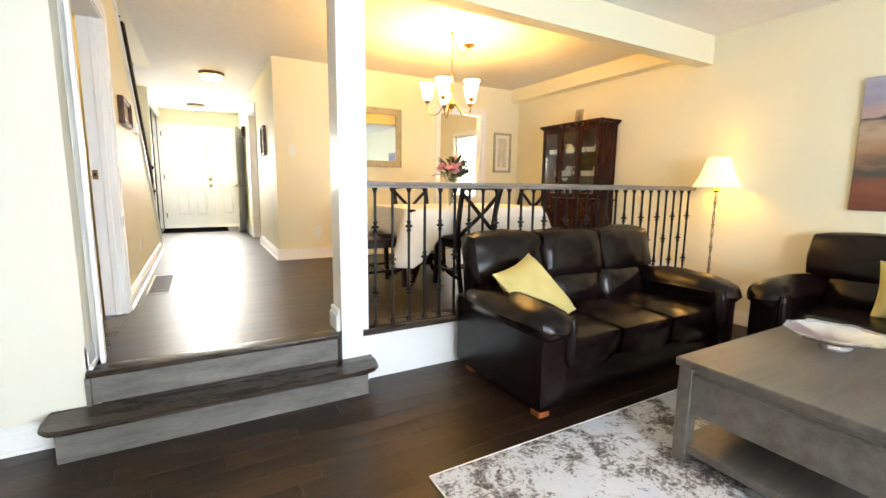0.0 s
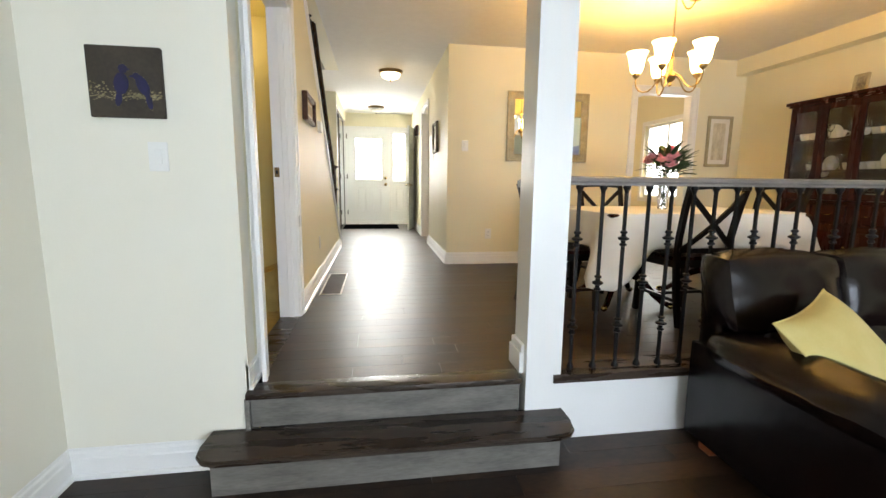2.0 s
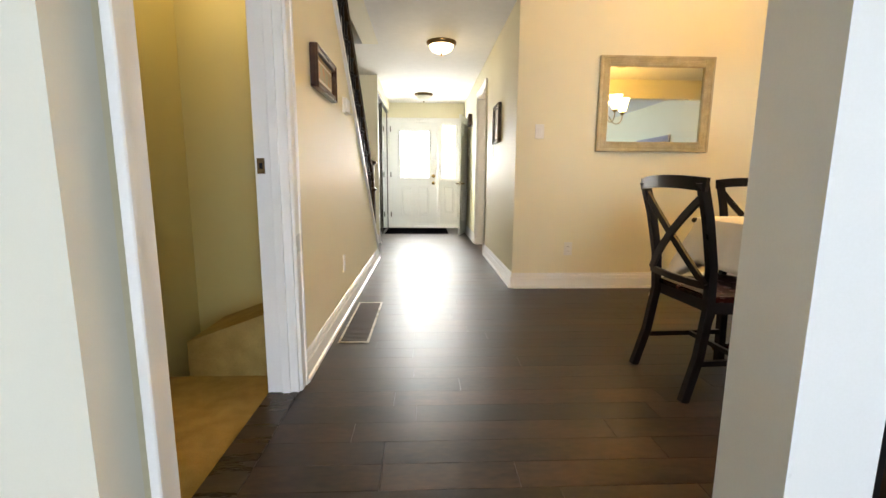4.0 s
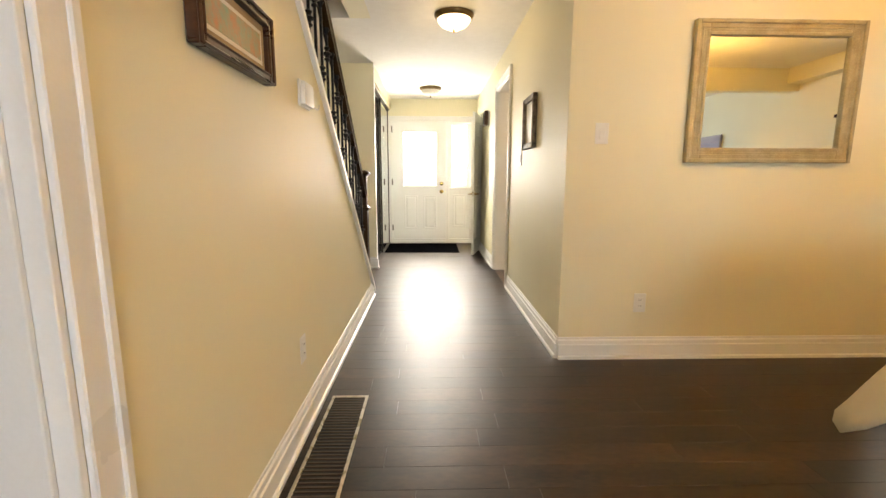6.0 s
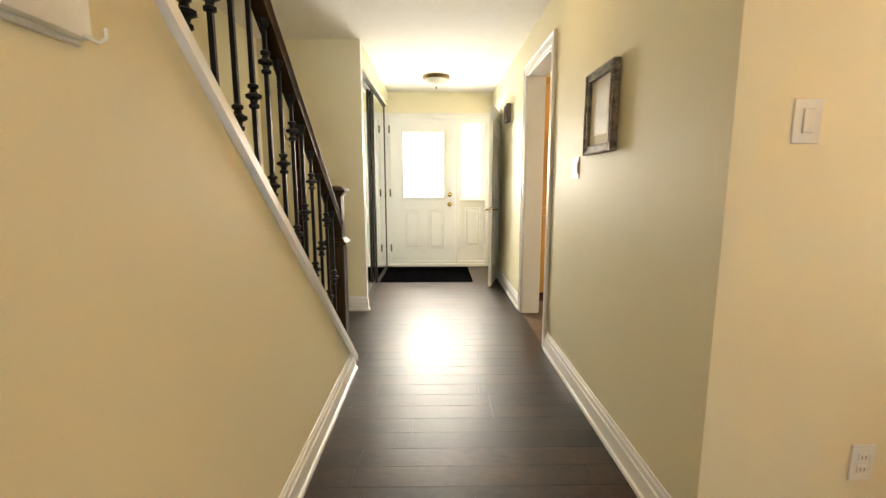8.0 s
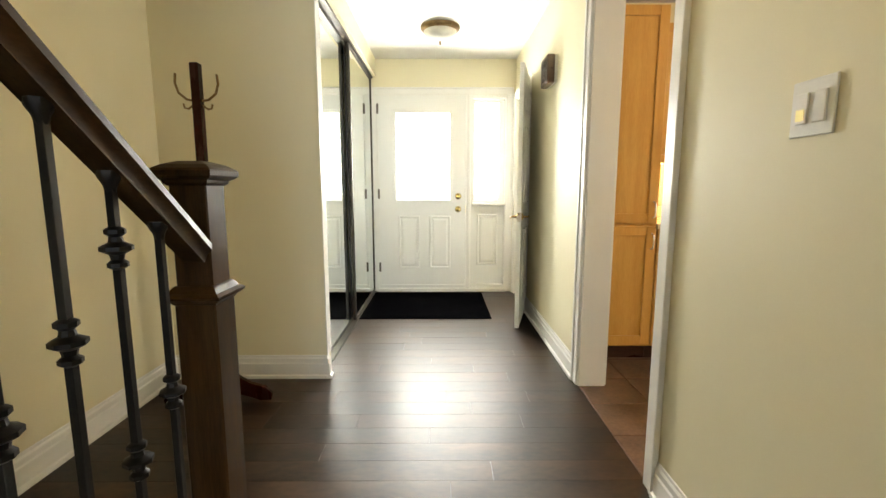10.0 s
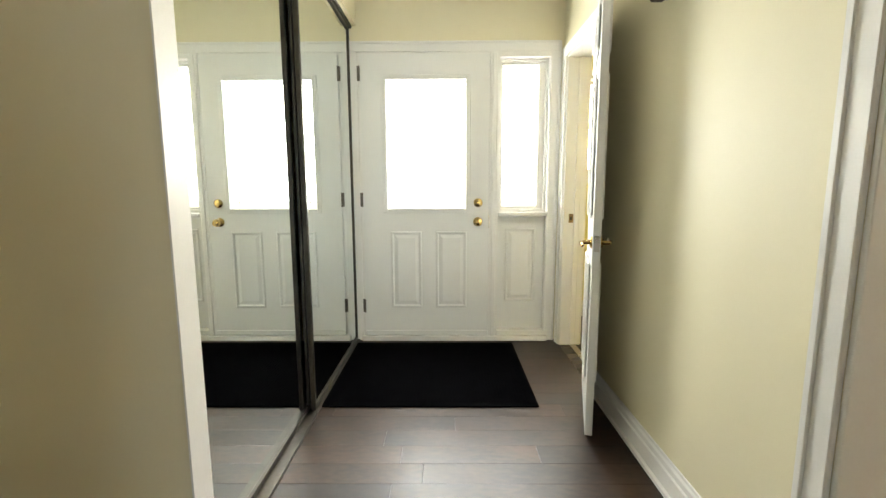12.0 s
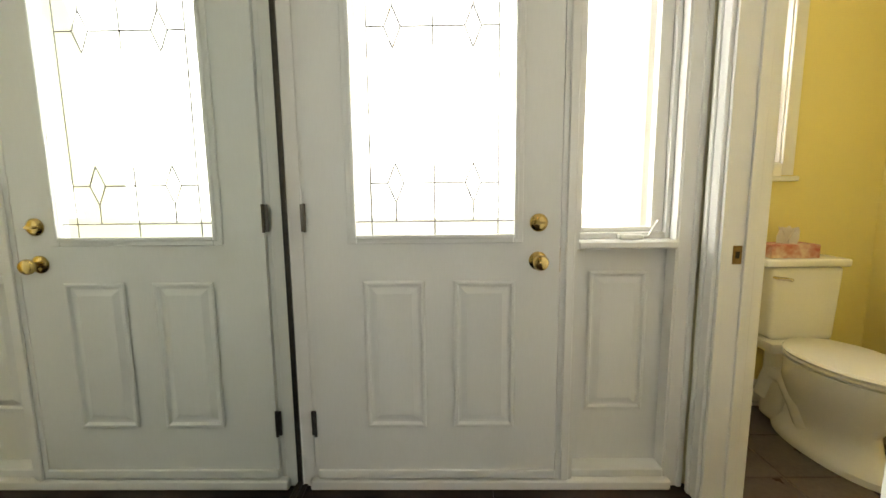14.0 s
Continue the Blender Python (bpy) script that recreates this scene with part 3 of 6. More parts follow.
def leather_seat(name, m, width, seats, label, category):
    """Overstuffed leather seating; base at the back's middle, facing -y; 0.93 deep."""
    t = thing(name, m, label, category)
    w, arm = width / 2, 0.26
    iw = w - arm + 0.03
    bm = bmesh.new()
    box(bm, -w + 0.05, w - 0.05, -0.905, -0.04, 0.06, 0.27, 0.02, 2)
    part("base", bm, LEATHER, t, "", True)
    for s in (-1, 1):
        bm = bmesh.new()
        a, b = sorted((s * (w - arm + 0.03), s * (w - 0.035)))
        cushion(bm, a, b, -0.945, -0.03, 0.05, 0.54, 0.006, 8, 0.16, 0.002, s)
        part("arm_body", bm, LEATHER, t, "", True)
        bm = bmesh.new()
        a, b = sorted((s * (w - arm - 0.015), s * (w + 0.01)))
        cushion(bm, a, b, -0.985, -0.12, 0.47, 0.648, 0.032, 14, 0.95, 0.008, s + 3)
        for v in bm.verts:
            k = max(0.0, min(1.0, (v.co.y + 0.90) / 0.75))
            v.co.x = s * (w - arm / 2) + (v.co.x - s * (w - arm / 2)) * (1.0 - 0.16 * k)
            v.co.z -= 0.012 * k + 0.03 * max(0, (-v.co.y - 0.80) / 0.2) ** 2
        part("arm_pad", bm, LEATHER, t, "puffy dark brown leather arm pad", True)
        bm = bmesh.new()
        a, b = sorted((s * (w - arm - 0.022), s * (w - arm + 0.05)))
        cushion(bm, a, b, -0.975, -0.865, 0.30, 0.58, 0.006, 8, 0.9, 0.002, s + 6)
        part("arm_flap", bm, LEATHER, t, "leather flap folded down inside the arm", True)
    step = 2 * iw / seats
    for i in range(seats):
        x0 = -iw + i * step
        bm = bmesh.new()
        cushion(bm, x0 + 0.003, x0 + step - 0.003, -0.925, -0.26, 0.12, 0.455, 0.016, 14, 0.34, 0.007, i + 10)
        for v in bm.verts:
            if v.co.y < -0.8:
                v.co.y += 0.03 * (0.44 - v.co.z) / 0.22
        part("seat_cushion", bm, LEATHER, t, "dark brown leather seat cushion", True)
        bm = bmesh.new()
        cushion(bm, x0 + 0.004, x0 + step - 0.004, -0.17, 0.06, 0.40, 0.675, 0.028, 14, 0.55, 0.008, i + 20)
        for v in bm.verts:
            v.co.y += -0.16 + 0.30 * (v.co.z - 0.4)
        part("lumbar_cushion", bm, LEATHER, t, "creased leather lumbar cushion", True)
        bm = bmesh.new()
        bw = 2 * (w - 0.07) / seats
        h0 = -w + 0.07 + i * bw
        cushion(bm, h0 + 0.003, h0 + bw - 0.003, -0.155, 0.07, 0.63, 0.985, 0.020, 14, 0.46, 0.008, i + 30)
        for v in bm.verts:
            v.co.y += -0.17 + 0.26 * (v.co.z - 0.4)
        part("head_cushion", bm, LEATHER, t, "creased leather head cushion", True)
    bm = bmesh.new()
    cushion(bm, -w + 0.09, w - 0.09, -0.17, -0.02, 0.2, 0.93, 0.004, 8, 0.3)
    for v in bm.verts:
        v.co.y += 0.10 * max(0, v.co.z - 0.5)
    part("back_frame", bm, LEATHER, t, "", True)
    for x in (-w + 0.10, w - 0.10):
        for y in (-0.875, -0.16):
            block("foot", (x - 0.04, x + 0.04, y - 0.04, y + 0.04, 0, 0.06), FOOTW, t, "orange stained wooden foot", 0.006)
    return t


def throw_pillow(m, label, size=0.44):
    bm = bmesh.new()
    n = 16
    top, bot = {}, {}
    for i in range(n + 1):
        for j in range(n + 1):
            u, v = 2 * i / n - 1, 2 * j / n - 1
            px = u * size / 2 * (1 - 0.10 * (1 - v * v) * abs(u))
            py = v * size / 2 * (1 - 0.10 * (1 - u * u) * abs(v))
            h = 0.075 * ((1 - u ** 4) * (1 - v ** 4)) ** 0.55
            w = noise.noise(Vector((u * 2.3, v * 2.3, size))) * 0.012 * (1 - u * u) * (1 - v * v)
            top[i, j] = bm.verts.new((px, py, h + w))
            edge = i in (0, n) or j in (0, n)
            bot[i, j] = top[i, j] if edge else bm.verts.new((px, py, -h + w))
    for i in range(n):
        for j in range(n):
            for g, o in ((top, 1), (bot, -1)):
                q = [g[i, j], g[i + 1, j], g[i + 1, j + 1], g[i, j + 1]]
                bm.faces.new(q[::o])
    t = thing("throw_pillow", m, label, "pillow")
    part("cover", bm, YCLOTH, t, "", True)
    bm = bmesh.new()
    edge = [(size / 2 * u * (1 - 0.1 * (1 - v * v) * abs(u)), size / 2 * v * (1 - 0.1 * (1 - u * u) * abs(v)), 0) for u, v in
            [(-1 + k / 4, -1) for k in range(8)] + [(1, -1 + k / 4) for k in range(8)] + [(1 - k / 4, 1) for k in range(8)] + [(-1, 1 - k / 4) for k in range(9)]]
    tube(bm, edge, 0.005, 6)
    part("piping", bm, YCLOTH, t, "", True)
    return t


leather_seat("sofa", pose(3.09, -0.03, LZ), 2.02, 3, "dark brown leather three-seat sofa with puffy arms, before the low wall", "sofa")
leather_seat("leather_armchair", pose(5.08, -1.62, LZ, 0, 0, -90), 1.25, 1, "dark brown leather armchair against the cream wall", "armchair")
throw_pillow(Matrix(((0.86, -0.30, 0.233, 2.42), (0.48, 0.62, -0.685, -0.56), (0.19, 0.73, 0.677, 0.27), (0, 0, 0, 1))) @ pose(0, 0, 0), "pale yellow square throw pillow leaning on the sofa arm", 0.50)
throw_pillow(pose(4.62, -1.80, LZ + 0.64, 70, 0, -80), "pale yellow square throw pillow on the leather armchair", 0.42)

# coffee table
ct = thing("coffee_table", pose(3.135, -2.02, LZ + 0.012), "grey washed wooden coffee table with thick legs and a low shelf", "coffee table")
hx, hy = 0.68, 0.50
block("tabletop", (-hx, hx, -hy, hy, 0.478, 0.518), GREYW, ct, "", 0.004)
for sx in (-1, 1):
    for sy in (-1, 1):
        a, b = sorted((sx * (hx - 0.012), sx * (hx - 0.077)))
        c, d = sorted((sy * (hy - 0.012), sy * (hy - 0.077)))
        block("leg", (a, b, c, d, 0, 0.478), GREYW, ct, "", 0.004)
for s in (-1, 1):
    a, b = sorted((s * (hy - 0.022), s * (hy - 0.045)))
    block("apron", (-hx + 0.077, hx - 0.077, a, b, 0.26, 0.478), GREYW, ct, "", 0.002)
    a, b = sorted((s * (hx - 0.022), s * (hx - 0.045)))
    block("apron", (a, b, -hy + 0.077, hy - 0.077, 0.26, 0.478), GREYW, ct, "", 0.002)
    a, b = sorted((s * (hy - 0.020), s * (hy - 0.047)))
    block("edge_strip", (-hx + 0.077, hx - 0.077, a, b, 0.452, 0.470), GREYW, ct, "", 0.002)
    a, b = sorted((s * (hx - 0.018), s * (hx - 0.047)))
    block("edge_strip", (a, b, -hy + 0.077, hy - 0.077, 0.440, 0.455), GREYW, ct, "", 0.002)
block("shelf", (-hx + 0.02, hx - 0.02, -hy + 0.02, hy - 0.02, 0.06, 0.10), GREYW, ct, "", 0.003)

# cut glass bowl
bowl = thing("glass_bowl", pose(3.28, -1.83, LZ + 0.531), "wide shallow cut-glass bowl on the coffee table", "bowl")
bm = bmesh.new()
seg = 48
rings = []
for r, z, f in ((0.06, 0.0, 0), (0.07, 0.012, 0), (0.055, 0.022, 0), (0.10, 0.035, 0.2), (0.16, 0.055, 0.6), (0.205, 0.082, 1), (0.21, 0.085, 1), (0.20, 0.078, 1), (0.15, 0.058, 0.6), (0.09, 0.042, 0.2), (0.001, 0.036, 0)):
    rings.append([bm.verts.new(((r + 0.006 * f * math.cos(16 * 2 * math.pi * k / seg)) * math.cos(2 * math.pi * k / seg), (r + 0.006 * f * math.cos(16 * 2 * math.pi * k / seg)) * math.sin(2 * math.pi * k / seg), z + 0.004 * f * math.cos(8 * 2 * math.pi * k / seg))) for k in range(seg)])
for a, b in zip(rings, rings[1:]):
    for k in range(seg):
        j = (k + 1) % seg
        bm.faces.new((a[k], a[j], b[j], b[k]))
bm.faces.new(rings[0][::-1])
bm.faces.new(rings[-1])
part("dish", bm, CUT, bowl, "", True)

# rug
RUG, rn, rl, rp = principled("distressed_grey_rug", (0.5, 0.5, 0.5), 0.95)
tc = rn.new("ShaderNodeTexCoord")
n1 = rn.new("ShaderNodeTexNoise")
n1.inputs["Scale"].default_value, n1.inputs["Detail"].default_value, n1.inputs["Roughness"].default_value, n1.inputs["Distortion"].default_value = 7.5, 12, 0.80, 0.6
n2 = rn.new("ShaderNodeTexNoise")
n2.inputs["Scale"].default_value, n2.inputs["Detail"].default_value = 60, 8
n3 = rn.new("ShaderNodeTexNoise")
n3.inputs["Scale"].default_value = 2.4
for q in (n1, n2, n3):
    rl.new(tc.outputs["Object"], q.inputs["Vector"])
mx = rn.new("ShaderNodeMath")
mx.operation = "MULTIPLY_ADD"
mx.inputs[1].default_value = 0.35
rl.new(n2.outputs[0], mx.inputs[0])
m2 = rn.new("ShaderNodeMath")
m2.operation = "MULTIPLY_ADD"
m2.inputs[1].default_value = 0.45
rl.new(n3.outputs[0], m2.inputs[0])
rl.new(n1.outputs[0], m2.inputs[2])
rl.new(m2.outputs[0], mx.inputs[2])
rr = rn.new("ShaderNodeValToRGB")
els = rr.color_ramp.elements
els[0].position, els[0].color = 0.78, (0.07, 0.058, 0.055, 1)
els[1].position, els[1].color = 1.02, (0.58, 0.58, 0.60, 1)
e = els.new(0.86)
e.color = (0.26, 0.23, 0.21, 1)
e = els.new(0.925)
e.color = (0.57, 0.565, 0.56, 1)
rl.new(mx.outputs[0], rr.inputs[0])
rl.new(rr.outputs[0], rp.inputs["Base Color"])
bp = rn.new("ShaderNodeBump")
bp.inputs["Strength"].default_value, bp.inputs["Distance"].default_value = 0.6, 0.004
rl.new(n2.outputs[0], bp.inputs["Height"])
rl.new(bp.outputs[0], rp.inputs["Normal"])
rug = block("rug", (-1.6, 1.6, -1.15, 1.15, 0.0005, 0.0105), RUG, None, "distressed grey and white area rug under the coffee table", 0.003, at=pose(2.96, -2.25, LZ))
tagged(rug, "", "rug")
bm = bmesh.new()
for a, b, c, d in ((-1.606, 1.606, 1.15, 1.157), (-1.606, 1.606, -1.157, -1.15), (-1.607, -1.60, -1.15, 1.15), (1.60, 1.607, -1.15, 1.15)):
    box(bm, a, b, c, d, 0.0005, 0.0115, 0.002)
part("binding", bm, LINEN, rug, "pale bound edge")

# floor lamp
LAMPMETAL = surface("antique_brown_metal", (0.14, 0.09, 0.045), (0.26, 0.18, 0.10), 0.45, 0.5, scale=20, fine=90)
fl = thing("floor_lamp", pose(4.90, -0.28, LZ), "twisted iron floor lamp with a lit pleated shade by the wall", "floor lamp")
bm = bmesh.new()
lathe(bm, ((0.15, 0), (0.15, 0.015), (0.13, 0.025), (0.04, 0.035), (0.02, 0.06), (0.012, 0.1)), seg=28)
part("base", bm, LAMPMETAL, fl, "", True)
bm = bmesh.new()
for ph in (0, math.pi):
    tube(bm, [(0.008 * math.cos(ph + k * 0.55), 0.008 * math.sin(ph + k * 0.55), 0.08 + k * 0.0255) for k in range(48)], 0.0055, 6)
for k in range(5):
    lathe(bm, ((0.006, 0.3 + k * 0.22), (0.017, 0.31 + k * 0.22), (0.017, 0.322 + k * 0.22), (0.006, 0.332 + k * 0.22)), seg=12)
part("pole", bm, LAMPMETAL, fl, "twisted iron pole", True)
bm = bmesh.new()
lathe(bm, ((0.02, 1.29), (0.03, 1.31), (0.016, 1.33), (0.016, 1.37)), seg=14)
part("socket", bm, BRASS, fl, "brass socket", True)
bm = bmesh.new()
seg = 72
lo = [bm.verts.new(((0.205 + 0.004 * (k % 2)) * math.cos(2 * math.pi * k / seg), (0.205 + 0.004 * (k % 2)) * math.sin(2 * math.pi * k / seg), 1.345)) for k in range(seg)]
mid = [bm.verts.new(((0.15 + 0.003 * (k % 2)) * math.cos(2 * math.pi * k / seg), (0.15 + 0.003 * (k % 2)) * math.sin(2 * math.pi * k / seg), 1.45)) for k in range(seg)]
hi = [bm.verts.new(((0.095 + 0.002 * (k % 2)) * math.cos(2 * math.pi * k / seg), (0.095 + 0.002 * (k % 2)) * math.sin(2 * math.pi * k / seg), 1.625)) for k in range(seg)]
for a, b in ((lo, mid), (mid, hi)):
    for k in range(seg):
        j = (k + 1) % seg
        bm.faces.new((a[k], a[j], b[j], b[k]))
shade = part("shade", bm, LAMPSHADE, fl, "lit cream pleated shade", True)
bulb("floor_lamp_bulb", (4.90, -0.28, LZ + 1.48), 5.5, WARM, 0.04)

# landscape canvas
CAN, cn, cl, cp = principled("landscape_painting", (0.4, 0.3, 0.25), 0.75)
tc = cn.new("ShaderNodeTexCoord")
sep = cn.new("ShaderNodeSeparateXYZ")
nz = cn.new("ShaderNodeTexNoise")
mp = cn.new("ShaderNodeMapping")
mp.inputs["Scale"].default_value = (1, 2.0, 9)
nz.inputs["Scale"].default_value, nz.inputs["Detail"].default_value = 1.5, 8
cl.new(tc.outputs["Object"], mp.inputs[0])
cl.new(mp.outputs[0], nz.inputs["Vector"])
cl.new(tc.outputs["Object"], sep.inputs[0])
ma = cn.new("ShaderNodeMath")
ma.operation = "MULTIPLY_ADD"
ma.inputs[1].default_value = 0.28
cl.new(nz.outputs[0], ma.inputs[0])
cl.new(sep.outputs["Z"], ma.inputs[2])
cr = cn.new("ShaderNodeValToRGB")
stops = ((0.0, (0.15, 0.040, 0.022)), (0.18, (0.22, 0.075, 0.038)), (0.32, (0.055, 0.06, 0.055)), (0.42, (0.32, 0.17, 0.09)), (0.62, (0.46, 0.32, 0.20)), (0.70, (0.05, 0.045, 0.06)), (0.735, (0.46, 0.30, 0.26)), (0.85, (0.28, 0.26, 0.34)), (1.0, (0.40, 0.36, 0.40)))
els = cr.color_ramp.elements
els[0].position, els[0].color = stops[0][0], (*stops[0][1], 1)
els[1].position, els[1].color = stops[-1][0], (*stops[-1][1], 1)
for q, c in stops[1:-1]:
    els.new(q).color = (*c, 1)
mr = cn.new("ShaderNodeMapRange")
mr.inputs["From Min"].default_value, mr.inputs["From Max"].default_value = -0.38, 0.66
cl.new(ma.outputs[0], mr.inputs["Value"])
cl.new(mr.outputs[0], cr.inputs[0])
cl.new(cr.outputs[0], cp.inputs["Base Color"])
canvas = tagged(block("canvas_painting", (-0.036, -0.001, -0.62, 0.62, -0.51, 0.51), CAN, None, "unframed landscape painting in rust and grey on the wall", 0.004, at=pose(XE, -1.84, 1.32)), "", "painting")

# bird picture and switch on the near wall
BIRDBG = surface("dark_brown_canvas", (0.030, 0.021, 0.013), (0.055, 0.041, 0.027), 0.7, scale=8, fine=60, bump=0.3)
BLUEP = surface("deep_blue_paint", (0.004, 0.004, 0.030), (0.008, 0.008, 0.070), 0.6, scale=20)
TWIG = surface("ochre_paint", (0.16, 0.13, 0.055), (0.30, 0.26, 0.14), 0.7, scale=30)
bird = thing("bird_picture", pose(-0.421, 0.019, 1.328), "dark square canvas picture of two blue birds on a branch", "picture")
block("canvas", (-0.135, 0.135, -0.022, 0, -0.135, 0.135), BIRDBG, bird, "", 0.003)


def oval(cx, cz, rx, rz, lean=0.0, n=18):
    c, q = math.cos(radians(lean)), math.sin(radians(lean))
    pts = [(rx * math.cos(2 * math.pi * k / n), rz * math.sin(2 * math.pi * k / n)) for k in range(n)]
    return [(cx + a * c - b * q, cz + a * q + b * c) for a, b in pts]


dots = []
for head, belly, tail in (
    ((-0.004, 0.050, 0.017, 0.017), (-0.014, -0.006, 0.027, 0.042, -6), (-0.027, -0.064, 0.012, 0.030, -12)),
    ((0.042, 0.024, 0.014, 0.013), (0.064, -0.012, 0.021, 0.042, 22), (0.083, -0.070, 0.011, 0.032, 10)),
):
    bm = bmesh.new()
    for d, shape in enumerate((oval(*head), oval(*belly), oval(*tail))):
        extrude_poly(bm, shape, "y", -0.0238 - 0.0003 * d, -0.022)
        dots += shape
    beak = -1 if head[0] > 0 else 1
    extrude_poly(bm, [(head[0] + beak * 0.010, head[1] + 0.006), (head[0] + beak * 0.010, head[1] - 0.006), (head[0] + beak * 0.027, head[1] - 0.003)][::beak], "y", -0.0235, -0.022)
    part("painted_bird", bm, BLUEP, bird, "painted blue bird")
bm = bmesh.new()
rnd = random.Random(4)
tube(bm, [(-0.13 + 0.026 * k, -0.0215, -0.058 + 0.006 * math.sin(k * 1.3)) for k in range(11)], 0.0020, 6)
for x, z in dots[::2]:
    x, z = x * 1.02 + rnd.uniform(-0.001, 0.001), z * 1.02 + rnd.uniform(-0.001, 0.001)
    box(bm, x - 0.0011, x + 0.0011, -0.0230, -0.022, z - 0.0011, z + 0.0011)
for k in range(170):
    x = rnd.uniform(-0.13, 0.13)
    z = -0.050 + rnd.gauss(0, 0.009) + (rnd.uniform(-0.012, 0.034) if x < -0.05 else 0)
    r = rnd.uniform(0.0012, 0.0040)
    box(bm, x - r, x + r, -0.0231 - rnd.random() * 0.0004, -0.022, z - r * 0.7, z + r * 0.7)
part("painted_branch", bm, TWIG, bird, "painted ochre branch")


def wall_plate(name, m, w, h, kind, label):
    """A switch or socket plate; base on the wall, facing -y."""
    t = thing(name, m, label, "light switch" if kind == "switch" else "socket")
    block("plate", (-w / 2, w / 2, -0.006, -0.0005, -h / 2, h / 2), PLASTIC, t, "", 0.002)
    if kind == "switch":
        n = max(1, round(w / 0.058) - 0) if w > 0.1 else 1
        for i in range(n):
            x = (i - (n - 1) / 2) * 0.046
            block("rocker", (x - 0.016, x + 0.016, -0.011, -0.006, -0.033, 0.033), PLASTIC, t, "", 0.002)
    else:
        for z in (-0.02, 0.02):
            o = block("outlet_face", (-0.017, 0.017, -0.008, -0.006, z - 0.014, z + 0.014), PLASTIC, t, "", 0.002)
            for x in (-0.006, 0.006):
                block("slot", (x - 0.001, x + 0.001, -0.0086, -0.0078, z - 0.005, z + 0.005), DARK, o, "dark slot")
    return t


wall_plate("light_switch", pose(-0.331, 0.02, 1.043), 0.075, 0.118, "switch", "white rocker switch below the bird picture")

# ---- railing of the dining room ----


def baluster_mesh(h, knuckles, shoe=True, cap=True):
    """A square iron bar with knuckles (heights as parts of h)."""
    bm = bmesh.new()
    box(bm, -0.0075, 0.0075, -0.0075, 0.0075, 0, h, 0.001)
    for k in knuckles:
        z = h * k
        lathe(bm, ((0.008, z - 0.042), (0.018, z - 0.036), (0.018, z - 0.028), (0.011, z - 0.022), (0.013, z - 0.012), (0.028, z - 0.004), (0.028, z + 0.004), (0.013, z + 0.012), (0.011, z + 0.022), (0.018, z + 0.028), (0.018, z + 0.036), (0.008, z + 0.042)), seg=8)
    return bm


iron_meshes = {}


def baluster(parent, x, y, z, h, knuckles, shoe=True):
    key = (round(h, 2), knuckles)
    if key not in iron_meshes:
        o = part("baluster", baluster_mesh(h, knuckles), IRON, parent, "", True)
        iron_meshes[key] = o.data
    else:
        o = new("baluster", iron_meshes[key])
        o.parent = parent
    o.location = (x, y, z)
    for nm, zz, up in (("shoe", z, 1), ("collar", z + h, -1)):
        if nm == "shoe" and not shoe:
            continue
        if nm not in iron_meshes:
            bm = bmesh.new()
            lathe(bm, ((0.019, 0.0), (0.020, 0.012 * up), (0.012, 0.026 * up), (0.009, 0.04 * up)), seg=8)
            q = part(nm, bm, IRON, o, "", True)
            iron_meshes[nm] = q.data
        else:
            q = new(nm, iron_meshes[nm])
            q.parent = o
        q.location = (0, 0, 0 if up == 1 else h)


rail = thing("railing", pose(1.44, 0.08, 0.0), "grey wood and black iron railing on the low wall", "railing")
RL = XE - 1.44
bm = bmesh.new()
prof = ((-0.030, 0.945), (0.030, 0.945), (0.030, 0.957), (0.037, 0.965), (0.035, 0.982), (0.022, 0.990), (-0.022, 0.990), (-0.035, 0.982), (-0.037, 0.965), (-0.030, 0.957))
extrude_poly(bm, prof, "x", 0.0, RL)
part("handrail", bm, GREYRAIL, rail, "grey stained wooden handrail")
nb = 29
for i in range(nb):
    baluster(rail, 0.095 + i * 0.1245, -0.015, 0.002, 0.943, (0.72, 0.24) if i % 2 == 0 else (0.48,))

# ---- stairs ----
stairs = thing("stair_flight", pose(0, 0, 0), "dark wooden stairs rising behind the hall wall", "stairs")
for i in range(13):
    y, z = 4.36 - i * 0.232, (i + 1) * 0.19
    block("tread", (-1.03, -0.13, y - 0.232, y + 0.02, z - 0.03, z), STEPW, stairs, "", 0.006)
    block("riser", (-1.03, -0.13, y - 0.015, y - 0.001, z - 0.19, z - 0.03), TRIM, stairs, "white painted riser")
srail = thing("stair_railing", pose(0, 0, 0), "dark wood and black iron railing up the open stairs", "railing")
bm = bmesh.new()
z0 = 1.0
dirv = Vector((0, -1, SL)).normalized()
side = Vector((0, SL, 1)).normalized()
sec = ((-0.026, -0.045), (0.026, -0.045), (0.026, -0.022), (0.034, -0.008), (0.028, 0.012), (0.012, 0.020), (-0.012, 0.020), (-0.028, 0.012), (-0.034, -0.008), (-0.026, -0.022))
L = 3.4
ends = []
for d in (0.0, L):
    ends.append([bm.verts.new(Vector((-0.054 + a, 4.545, z0 - 0.02)) + side * b + dirv * d) for a, b in sec])
bm.faces.new(ends[0])
bm.faces.new(ends[1][::-1])
for i in range(len(sec)):
    j = (i + 1) % len(sec)
    bm.faces.new((ends[0][i], ends[1][i], ends[1][j], ends[0][j]))
part("handrail", bm, RAILW, srail, "dark brown wooden handrail", True)
